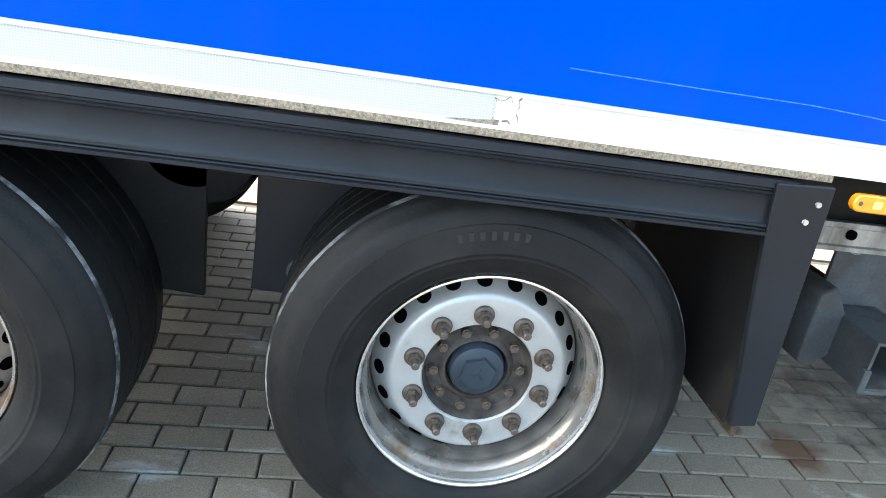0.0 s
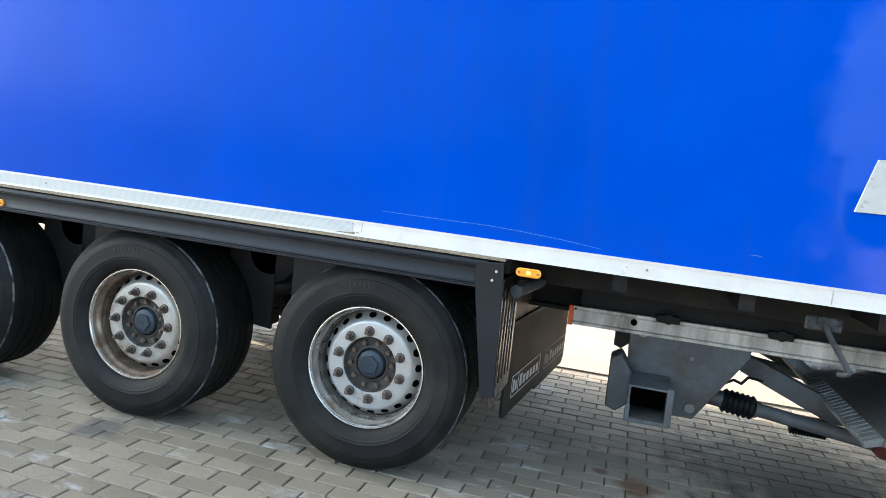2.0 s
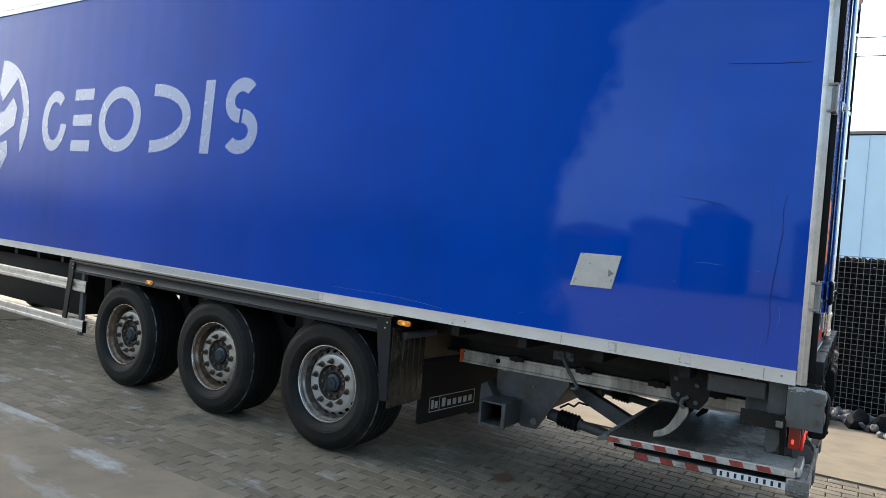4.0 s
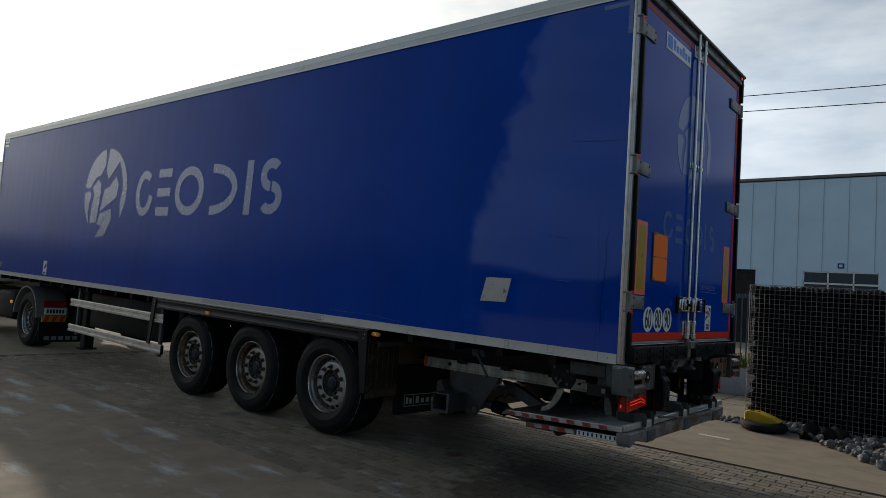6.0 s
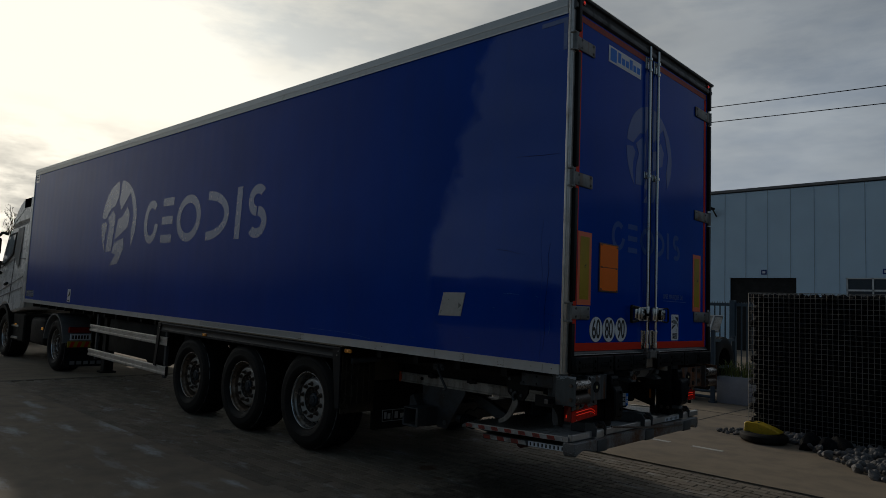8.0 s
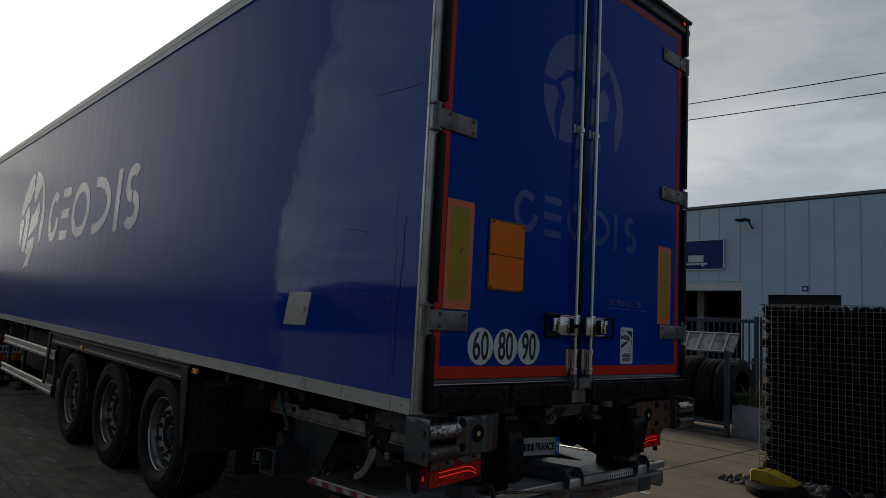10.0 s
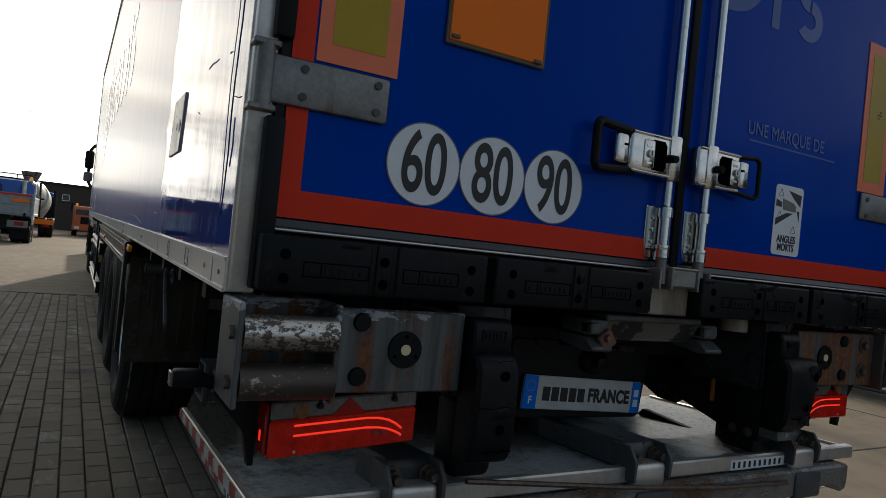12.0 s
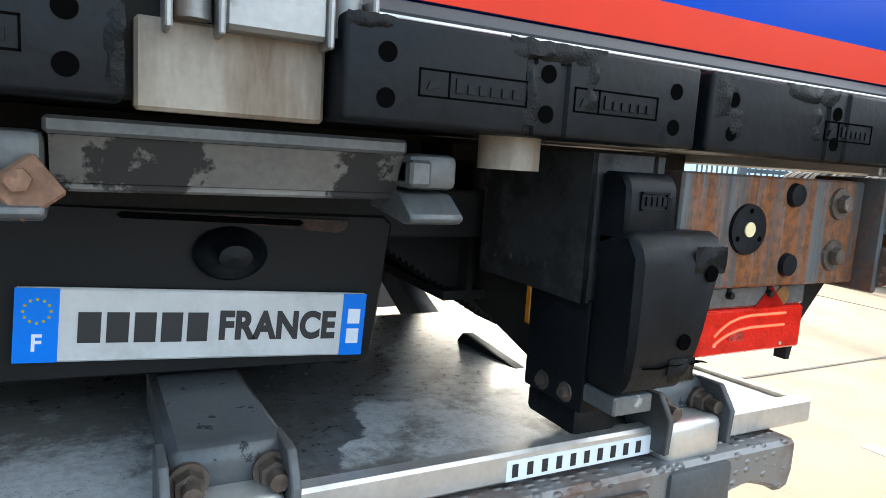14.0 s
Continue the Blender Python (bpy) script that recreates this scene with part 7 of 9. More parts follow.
def lpart(name, bm, material, parent, label="", smooth=35):
    """The platform hangs a little higher at its rear edge."""
    for v in bm.verts:
        v.co.z += .020 + .036 * v.co.x
    return part(name, bm, material, parent, label, smooth)


PL0, PL1 = .100, 2.345
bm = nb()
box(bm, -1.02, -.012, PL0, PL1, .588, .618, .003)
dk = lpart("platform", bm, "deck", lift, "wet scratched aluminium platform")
bm = nb()
prism(bm, [(-1.085, .570), (-1.02, .588), (-1.02, .619), (-1.085, .590)], "y", PL0 + .02, PL1 - .06, .002)
rp = lpart("ramp", bm, "galv_blue", lift, "grey ribbed ramp lip")
for k in range(24):
    lpart("ramp_rib", prism(nb(), [(-1.080, .588), (-1.022, .614), (-1.022, .624), (-1.080, .597)], "y", .13 + .045 * k, .142 + .045 * k), "galv_blue", rp)
lpart("lower_platform", box(nb(), -.86, -.02, .13, 2.30, .505, .548, .004), "grey_steel", lift, "lower folded platform section")
lpart("edge_profile", box(nb(), -.03, .004, PL0, PL1, .590, .638, .005), "alu", lift, "bright aluminium rear edge")
lpart("edge_profile", box(nb(), -1.0, -.02, PL0 - .012, PL0 + .004, .586, .624, .002), "alu", lift)
lpart("edge_profile", box(nb(), -1.0, -.02, PL1 - .004, PL1 + .010, .586, .628, .002), "alu", lift)
for n, x0, x1, y, z0, z1 in ((14, -1.0, -.06, PL0 - .014, .590, .618), (6, -.84, -.42, .126, .512, .542)):
    w = (x1 - x0) / n
    for k in range(n):
        a = x0 + k * w
        bm = nb()
        prism(bm, [(a, z0), (a + w, z0), (a + w - .012, z1), (a - .012, z1)], "y", y - .003, y + .003)
        lpart("warning_stripe", bm, "stripe_white" if k % 2 else "stripe_red", lift)
ns = lpart("name_strip", box(nb(), -.40, -.03, .1255, .131, .508, .546), "white", lift, "white name strip with plain dark bars")
for k in range(10):
    lpart("print_bar", box(nb(), -.385 + .036 * k, -.372 + .036 * k, .1240, .127, .514, .540), "ink", ns)
ns = lpart("name_strip", box(nb(), .003, .0055, 1.635, 1.918, .594, .626), "white", lift, "white name strip with plain dark bars")
for k in range(10):
    lpart("print_bar", box(nb(), .005, .0068, 1.645 + .0268 * k, 1.655 + .0268 * k, .600, .620), "ink", ns)
bm = nb()
prism(bm, [(.075, .585), (.075, .525), (.085, .492), (.105, .484), (.135, .500), (.20, .520), (.30, .505), (.36, .492), (2.00, .492), (2.06, .505), (2.13, .518), (2.19, .500), (2.215, .484), (2.24, .492), (2.25, .525), (2.25, .585)], "x", -.06, .045, .008)
lpart("tread_bumper", bm, "tread", lift, "rusty tread-plate bumper under the edge")
bm = nb()
pipe(bm, [(.052, .585, .659), (.054, .83, .632), (.054, 1.13, .598), (.054, 1.51, .565), (.052, 1.87, .550)], .0075, 8)
lpart("torsion_rod", bm, "nut", lift, "thin rusty rod")
for y in (.461, 1.243, 1.997):
    bm = nb()
    box(bm, -.04, .030, y - .065, y + .065, .575, .650, .016, 3)
    lpart("edge_clamp", bm, "alu", lift, "rounded aluminium edge clamp")
    bm = nb()
    box(bm, -.04, .055, y - .075, y + .075, .485, .578, .014, 2)
    lpart("clamp_foot", bm, "grey_steel", lift)
    for dy in (-.072, .072):
        bm = nb()
        prism(bm, [(-.06, .60), (.036, .60), (.040, .66), (.012, .70), (-.06, .70)], "y", y + dy - .006, y + dy + .006, .002)
        lpart("clamp_cheek", bm, "grey_steel", lift)
    back = -.20 if y < .5 else -.44 if y < 1.9 else -.30
    bm = nb()
    prism(bm, [(back, .612), (-.05, .618), (-.028, .628), (-.024, .690), (-.045, .702), (back, .694)], "y", y - .062, y + .078, .010)
    arm = lpart("lift_arm", bm, "ramp" if y < .5 else "arm_steel", lift, "grey steel arm lying on the platform")
    for dy in (-.042, .056):
        bm = nb()
        rod(bm, (-.026, y + dy, .662), (-.018, y + dy, .662), .024, seg=16)
        rod(bm, (-.018, y + dy, .662), (.000, y + dy, .662), .0185, seg=6)
        rod(bm, (.000, y + dy, .662), (.022, y + dy, .662), .0115, seg=12)
        lpart("arm_bolt", bm, "nut", lift, "rusty bolt")
# curved guard, box beam with open end, gussets and rams
bm = nb()
prism(bm, [(-.785, .619), (-.74, .630), (-.69, .660), (-.648, .705), (-.612, .760), (-.595, .80), (-.600, .835), (-.615, .862), (-.640, .852), (-.652, .815), (-.662, .785), (-.700, .712), (-.735, .676), (-.785, .652)], "y", .235, .25, .003)
part("curved_guard", bm, "alu_dirty", lift, "bent pale metal guard")
bm = nb()
loops = [[bm.verts.new((x, y, z)) for x, z in ((-1.905 - a, .5085 - b), (-1.905 + a, .5085 - b), (-1.905 + a, .5085 + b), (-1.905 - a, .5085 + b))] for a, b, y in ((.095, .0835, .31), (.095, .0835, 2.28), (.085, .0735, 2.28), (.085, .0735, .31))]
for p, q in zip(loops, loops[1:] + loops[:1]):
    for k in range(4):
        bm.faces.new((p[k], p[(k + 1) % 4], q[(k + 1) % 4], q[k]))
bmesh.ops.recalc_face_normals(bm, faces=bm.faces)
part("box_beam", bm, "grey_steel", lift, "grey square box beam with an open end")
# black sheet stands for the shade inside the open beam
part("beam_shade", box(nb(), -1.99, -1.82, .52, .54, .435, .582), "hole", lift)
bm = nb()
for x0, x1, z0, z1 in ((-2.008, -1.985, .42, .50), (-1.83, -1.80, .42, .60), (-2.0, -1.81, .417, .43)):
    box(bm, x0, x1, .302, .325, z0, z1, .003)
part("beam_flange", bm, "grey_steel", lift)
for y in (.575, 2.0):
    bm = nb()
    prism(bm, [(-2.02, .86), (-1.46, .86), (-1.46, .745), (-1.68, .40), (-1.80, .40), (-2.02, .62)], "y", y, y + .014, .002)
    gp = part("gusset_plate", bm, "grey_steel", lift, "grey triangular gusset plate")
    for x, z, r in ((-1.70, .455, .024), (-1.96, .80, .030), (-1.72, .70, .008)):
        part("gusset_bolt", rod(nb(), (x, y - .010, z), (x, y + .004, z), r, seg=18), "galv", gp)
    bm = nb()
    prism(bm, [(-2.10, .42), (-2.05, .40), (-1.99, .45), (-1.99, .60), (-2.05, .69), (-2.10, .66)], "y", y - .10, y + .05, .006)
    part("bent_foot", bm, "grey_steel", lift)
for y in (.66, 1.90):
    bm = nb()
    rod(bm, (-1.62, y, .512), (-1.38, y, .482), .042, seg=20)
    rod(bm, (-1.40, y, .484), (-.86, y, .418), .034, seg=20)
    part("ram", bm, "grey_steel", lift, "grey hydraulic ram")
    bm = nb()
    lathe(bm, [(.036, 0)] + [(.060 if k % 2 else .050, .004 + .0125 * k) for k in range(13)] + [(.036, .162)], 22, "x")
    bm.transform(Matrix.Translation((-1.55, y, .503)) @ Matrix.Rotation(radians(7), 4, "Y"))
    part("ram_boot", bm, "rubber", lift, "black ribbed rubber boot")
    bm = nb()
    rod(bm, (-.83, y - .05, .412), (-.83, y + .06, .412), .048, seg=18)
    part("roller_foot", bm, "knob_red", lift, "dull red rubber roller")
    bm = nb()
    prism(bm, [(-1.56, .73), (-1.42, .715), (-.92, .515), (-.90, .44), (-1.02, .44), (-1.46, .63)], "y", y + .12, y + .19, .005)
    part("swing_arm", bm, "grey_steel", lift, "grey lift swing arm")
bm = nb()
pipe(bm, [(-1.56, .70, .56), (-1.50, .70, .60), (-1.46, .71, .585), (-1.43, .72, .62), (-1.36, .73, .61)], .007)
part("hose", bm, "rubber", lift, "thin black hydraulic hose")
bm = nb()
lathe(bm, [(.02, 0)] + [(.042 + .010 * (k % 2), .004 + .0065 * k) for k in range(26)] + [(.02, .172)], 20, "x")
for v in bm.verts:
    v.co += Vector((-1.19, .84, .392))
part("brush_roll", bm, "rubber", lift, "dark ribbed roller")
bm = nb()
prism(bm, [(-.70, .600), (-.40, .612), (-.40, .622), (-.66, .640)], "y", 1.93, 1.96, .002)
prism(bm, [(-.70, .600), (-.40, .612), (-.40, .620), (-.70, .612)], "y", 1.96, 2.05, .002)
part("latch_lever", bm, "chassis", lift, "black latch lever lying on the platform")
bm = nb()
teeth = [(1.90 - .014 * k - (.004 if j else 0), .715 + .0086 * k + (.012 if j else 0)) for k in range(20) for j in (0, 1)]
prism(bm, [(1.60, .94), (1.98, .93), (1.95, .73)] + teeth, "x", -.56, -.46)
part("toothed_strip", bm, "chassis", lift, "dark toothed guard strip")

# ---------------------------------------------------------------- tractor unit
tractor = thing("tractor_unit", "white tractor unit with a tall roof coupled to the trailer", "truck", (-14.2, 1.3, 0))
bm = nb()
prism(bm, [(-14.06, 1.12), (-14.06, 3.10), (-14.9, 3.06), (-15.66, 2.98), (-15.80, 2.80), (-15.98, 2.40), (-16.14, 1.95), (-16.34, 1.45), (-16.42, .95), (-16.42, .46),
           (-16.0, .46), (-15.94, .80), (-15.76, 1.06), (-15.52, 1.20), (-15.28, 1.22), (-15.02, 1.14), (-14.84, 1.02)], "y", .06, 2.54, .05)
for v in bm.verts:
    lean = max(0, v.co.z - 1.9) * .06
    v.co.y += lean if v.co.y < 1.3 else -lean
cab = part("cab", bm, "cab", tractor, "white painted sleeper cab")
bm = nb()
prism(bm, [(-14.02, 3.11), (-14.02, 3.66), (-14.78, 3.66), (-15.05, 3.56), (-15.36, 3.34), (-15.62, 3.05), (-15.66, 2.99), (-14.9, 3.07)], "y", .12, 2.48, .06)
part("roof_deflector", bm, "cab", cab, "white raised roof deflector")
bm = nb()
prism(bm, [(-14.04, 3.42), (-14.04, 3.62), (-14.68, 3.62), (-14.66, 3.42)], "y", .108, .125)
part("roof_vent", bm, "hole", cab, "dark opening at the side of the roof deflector")
bm = nb()
prism(bm, [(-13.90, 1.16), (-13.84, 3.50), (-14.03, 3.62), (-14.05, 1.16)], "y", .07, .11, .01)
part("fairing_side", bm, "cab", tractor, "white side fairing")


def on_cab(pts, y0, y1):
    """Flat work on the cab's near side, leaning in with it."""
    bm = prism(nb(), pts, "y", y0, y1)
    for v in bm.verts:
        v.co.y += max(0, v.co.z - 1.9) * .06
    return bm


part("window_rubber", on_cab([(-15.12, 2.36), (-15.10, 2.88), (-15.72, 2.84), (-15.90, 2.42), (-15.98, 2.12), (-15.72, 2.10)], .050, .062), "chassis", cab, "black window surround")
# opaque pane: daylight seen through the window is painted into its colour
win = part("side_window", on_cab([(-15.17, 2.40), (-15.15, 2.83), (-15.68, 2.79), (-15.84, 2.42), (-15.91, 2.18), (-15.72, 2.16)], .045, .051), "cab_glass", cab, "side window painted pale for the daylight beyond it")
part("quarter_panel", on_cab([(-14.56, 2.02), (-14.58, 2.98), (-15.00, 2.96), (-15.02, 2.30)], .054, .062), "cab_grey", cab, "grey rear quarter panel")
bm = nb()
for a, b in (((-16.08, 1.46), (-14.12, 1.84)), ((-15.85, 1.36), (-14.12, 1.60)), ((-15.94, 2.06), (-15.02, 2.26)), ((-15.02, 2.26), (-14.10, 2.24)), ((-15.04, 1.24), (-15.02, 2.92)), ((-15.68, 2.96), (-14.08, 3.08))):
    d = .011
    prism(bm, [(a[0], a[1] - d), (b[0], b[1] - d), (b[0], b[1] + d), (a[0], a[1] + d)] if abs(b[0] - a[0]) > .1 else [(a[0] - d, a[1]), (a[0] + d, a[1]), (b[0] + d, b[1]), (b[0] - d, b[1])], "y", .054, .062)
for v in bm.verts:
    v.co.y += max(0, v.co.z - 1.9) * .06
part("door_seam", bm, "cab_grey", cab)
bm = nb()
rod(bm, (-15.46, .050, 1.66), (-15.30, .050, 1.69), .030, seg=10)
part("door_handle", bm, "chassis", cab)
bm = nb()
arc = [(math.cos(radians(-5 + 14 * k)), math.sin(radians(-5 + 14 * k))) for k in range(14)]
prism(bm, [(-15.40 + .66 * c, .54 + .66 * d) for c, d in arc] + [(-15.40 + .58 * c, .54 + .58 * d) for c, d in arc[::-1]], "y", .045, .40)
part("wheel_arch", bm, "chassis", tractor, "black front wheel arch")
bm = nb()
box(bm, -16.46, -16.02, .05, 2.55, .34, .62, .04, 2)
part("front_bumper", bm, "cab_grey", tractor)
for z in (.46, .72):
    part("step", box(nb(), -14.82, -14.30, .10, .16, z, z + .05, .01), "alu", tractor, "metal cab step")
bm = nb()
pipe(bm, [(-15.80, .10, 2.86), (-15.94, .02, 2.90), (-16.02, -.05, 2.80), (-16.04, -.07, 2.10), (-15.94, .0, 1.96), (-15.90, .06, 1.92)], .034)
mirror = part("mirror", bm, "rubber", tractor, "black mirror on a looped arm")
part("mirror_head", box(nb(), -16.10, -15.96, -.16, .03, 2.36, 2.78, .05, 2), "rubber", mirror)
part("mirror_head", box(nb(), -16.10, -15.96, -.16, .03, 2.06, 2.28, .04, 2), "cab_grey", mirror)
bm = nb()
box(bm, -16.0, -13.6, .75, .87, .70, .95)
box(bm, -13.6, -11.0, .80, .90, .70, .95)
box(bm, -13.6, -11.0, 1.70, 1.80, .70, .95)
box(bm, -12.4, -11.2, .9, 1.7, .95, 1.10)
part("frame_beam", bm, "chassis", tractor)
part("fuel_tank", box(nb(), -13.55, -12.55, .15, .75, .42, .98, .08, 3), "chassis", tractor, "dark tank between the wheels")
part("step_box", box(nb(), -14.75, -13.9, .12, .70, .42, 1.02, .03), "chassis", tractor)
part("marker", box(nb(), -12.72, -12.64, .13, .16, .74, .80, .01), "glow_amber", tractor, "lit amber marker")
part("marker", box(nb(), -14.55, -14.45, .10, .125, .74, .80, .01), "glow_amber", tractor, "lit amber marker")
bm = nb()
arc = [(math.cos(radians(5 + 14 * k)), math.sin(radians(5 + 14 * k))) for k in range(13)]
prism(bm, [(-11.8 + .60 * c, .52 + .60 * d) for c, d in arc] + [(-11.8 + .57 * c, .52 + .57 * d) for c, d in arc[::-1]], "y", .09, .62)
part("fender", bm, "cab_grey", tractor, "grey rear wheel fender")
part("rear_lamp", box(nb(), -11.18, -11.12, .16, .56, .77, .88, .01), "lens_red", tractor, "red rear lamp")
npt = part("number_plate", box(nb(), -11.16, -11.12, .20, .56, .63, .75, .004), "white", tractor, "white number plate with plain bars")
bm = nb()
for k in range(6):
    box(bm, -11.122, -11.117, .225 + .052 * k, .258 + .052 * k, .655, .725)
part("print_bar", bm, "ink", npt)
hz = part("hazard_board", box(nb(), -11.16, -11.12, .16, .56, .46, .61, .004), "yellow_film", tractor, "yellow and red striped board")
bm = nb()
for k in range(3):
    prism(bm, [(.17 + .13 * k, .465), (.235 + .13 * k, .465), (.285 + .13 * k, .605), (.22 + .13 * k, .605)], "x", -11.122, -11.117)
part("stripe", bm, "red_tape", hz)
mfl = part("mudflap", box(nb(), -11.08, -11.06, .10, .95, .14, .50, .004), "rubber", tractor, "black mudflap with pale plain bars")
bm = nb()
for k in range(5):
    box(bm, -11.061, -11.056, .20 + .12 * k, .285 + .12 * k, .18, .245)
part("print_bar", bm, "cab_grey", mfl)
for x, y, t in ((-11.80, .14, 0), (-11.80, 2.46, 180), (-15.30, .10, 0), (-15.30, 2.50, 180)):
    make_wheel(tractor, x, y, .512, t, 20, False, "silver tractor wheel with a black tyre")

# ---------------------------------------------------------------- gabion wall, stones, tyre and chock
gab = thing("gabion_wall", "dark stone-filled gabion wall in a wire cage", "gabion wall", (1.7, 5.85, 0))
GX0, GX1, GY0, GY1, GZ = -.62, 4.2, 5.6, 6.1, 1.92


def stone_bm(bm, c, r, seed, flat=.8):
    rnd = random.Random(seed)
    made = bmesh.ops.create_icosphere(bm, subdivisions=2, radius=1)["verts"]
    turn = Euler((rnd.random() * 6, rnd.random() * 6, rnd.random() * 6)).to_matrix()
    s = Vector((r * rnd.uniform(.8, 1.3), r * rnd.uniform(.7, 1.1), r * flat * rnd.uniform(.7, 1.1)))
    off = Vector((rnd.random() * 40, rnd.random() * 40, rnd.random() * 40))
    for v in made:
        k = 1 + .32 * noise.noise(v.co * 1.3 + off)
        v.co = turn @ Vector((v.co.x * s.x * k, v.co.y * s.y * k, v.co.z * s.z * k)) + Vector(c)
    return bm


bm = nb()
box(bm, GX0 + .10, GX1, GY0 + .12, GY1 - .1, 0, GZ - .10)
part("core", bm, "rock", gab)
bm = bmesh.new()
shapes = []
for s in range(8):
    tmp = stone_bm(bmesh.new(), (0, 0, 0), 1, s * 7.3)
    tmp.verts.ensure_lookup_table()
    shapes.append(([v.co.copy() for v in tmp.verts], [[v.index for v in f.verts] for f in tmp.faces]))
    tmp.free()


def scatter(spots, name):
    """Joins many stones from eight shapes: spots are (place, radius)."""
    verts, faces = [], []
    rnd = random.Random(3)
    for c, r in spots:
        vs, fs = shapes[rnd.randrange(8)]
        turn = Euler((rnd.random() * 6, rnd.random() * 6, rnd.random() * 6)).to_matrix()
        n = len(verts)
        verts += [(turn @ v) * r + Vector(c) for v in vs]
        faces += [[n + i for i in f] for f in fs]
    me = bpy.data.meshes.new(name)
    me.from_pydata(verts, [], faces)
    return me


rnd = random.Random(11)
spots = []
step = .095
for j in range(int(GZ / (step * .85)) + 1):
    z = .04 + j * step * .85
    x = GX0 + .050 + (j % 2) * step / 2
    while x < GX1 - .04:
        spots.append(((x + rnd.uniform(-.02, .02), GY0 + .078 + rnd.uniform(-.012, .02), min(z, GZ - .055) + rnd.uniform(-.015, .015)), step * rnd.uniform(.5, .68)))
        x += step
    for y in (GY0 + .15, GY0 + .25, GY0 + .35, GY0 + .45):
        spots.append(((GX0 + .064 + rnd.uniform(-.01, .02), y + rnd.uniform(-.02, .02), min(z, GZ - .055)), step * rnd.uniform(.5, .68)))
for j in range(5):
    x = GX0 + .06
    while x < GX1:
        spots.append(((x + rnd.uniform(-.03, .03), GY0 + .05 + .1 * j, GZ - .052 + rnd.uniform(-.015, .018)), step * rnd.uniform(.5, .66)))
        x += step
me = scatter(spots, "stones")
me.materials.append(M["rock"])
st = tagged(add("stones", me, gab), "dark broken basalt fill", kind="stuff")


def wire(bm, a, b):
    return rod(bm, a, b, .0034, seg=5)


z = .02
while z < GZ + .02:
    part("wire", wire(wire(nb(), (GX0, GY0, z), (GX1, GY0, z)), (GX0, GY0, z), (GX0, GY1, z)), "wire", gab)
    z += .066
x = GX0
while x < GX1:
    part("wire", wire(wire(nb(), (x, GY0 - .004, 0), (x, GY0 - .004, GZ + .01)), (x, GY0, GZ + .006), (x, GY1, GZ + .006)), "wire", gab)
    x += .065
bm = nb()
y = GY0
while y < GY1 + .01:
    wire(bm, (GX0 - .004, y, 0), (GX0 - .004, y, GZ + .01))
    y += .10
part("wire_end", bm, "wire", gab)

rnd = random.Random(5)
spots = []
for k in range(520):
    u = rnd.random()
    x = -.15 + u * 3.6
    wdt = min(2.6, .30 + 1.22 * max(0, x - .02))
    y = 5.55 - rnd.random() ** .8 * wdt
    spots.append(((x, y, .02 + .05 * rnd.random()), rnd.uniform(.022, .068)))
for k in range(40):
    spots.append(((-.95 + rnd.random() * .45, 5.2 + rnd.random() * .45, .012), rnd.uniform(.015, .05)))
me = scatter(spots, "stone_bed")
me.materials.append(M["pebble"])
bed = tagged(add("stone_bed", me, None), "loose grey river stones along the gabion's foot", "stones", kind="stuff")
for k, (x, y, r) in enumerate(((.28, 5.05, .16), (.52, 4.95, .12), (.62, 5.2, .15))):
    solo("boulder", stone_bm(nb(), (x, y, r * .35), r, 40 + k, .7), "rock", "dark rounded boulder on the concrete", "stone", "boulders by the gabion")
bm = nb()
prof = [(.20, -.08), (.26, -.105), (.34, -.11), (.42, -.09), (.455, -.05), (.46, 0), (.455, .05), (.42, .09), (.34, .11), (.26, .105), (.20, .08)]
lathe(bm, [(r * .62, h * .9) for r, h in prof], 40, "z", True)
for v in bm.verts:
    v.co = Vector((v.co.x * 1.0 - .25, v.co.y + 5.05, v.co.z * .6 + .062))
solo("loose_tyre", bm, "tyre", "old black tyre lying flat on the concrete", "tyre")
chock = thing("wheel_chock", "yellow plastic wheel chock on the loose tyre", "wheel chock", (-.2, 5.0, .21))
bm = nb()
prism(bm, [(-.476, .060), (-.470, .225), (-.43, .240), (-.30, .235), (-.16, .195), (-.042, .150), (-.042, .130), (-.30, .075)], "y", 4.97, 5.16, .008)
part("wedge", bm, "chock", chock, "yellow wedge")
bm = nb()
for k in range(4):
    box(bm, -.42 + .075 * k, -.375 + .075 * k, 5.0, 5.13, .215 - .014 * k * k * .8, .247 - .014 * k * k * .8)
part("ribs", bm, "rubber", chock)

# ---------------------------------------------------------------- tyre rack, planter, panel
rack = thing("tyre_rack", "blue-grey steel rack holding upright truck tyres", "rack", (-3.2, 8.9, 0))
for x in (-2.21, -5.0):
    for y in (8.40, 9.45):
        bm = nb()
        box(bm, x - .035, x + .035, y - .035, y + .035, .03, 1.34 if y < 9 else 1.22, .005)
        box(bm, x - .06, x + .06, y - .06, y + .06, 0, .03)
        part("post", bm, "gate", rack)
    bm = nb()
    box(bm, x - .025, x + .025, 8.43, 9.42, 1.12, 1.17)
    box(bm, x - .025, x + .025, 8.43, 9.42, .62, .66)
    part("end_rail", bm, "gate", rack)
for y in (8.40, 9.45):
    for z in (.10, .20):
        bm = nb()
        rod(bm, (-5.0, y, z), (-2.24, y, z), .025, seg=10)
        part("long_rail", bm, "gate", rack)
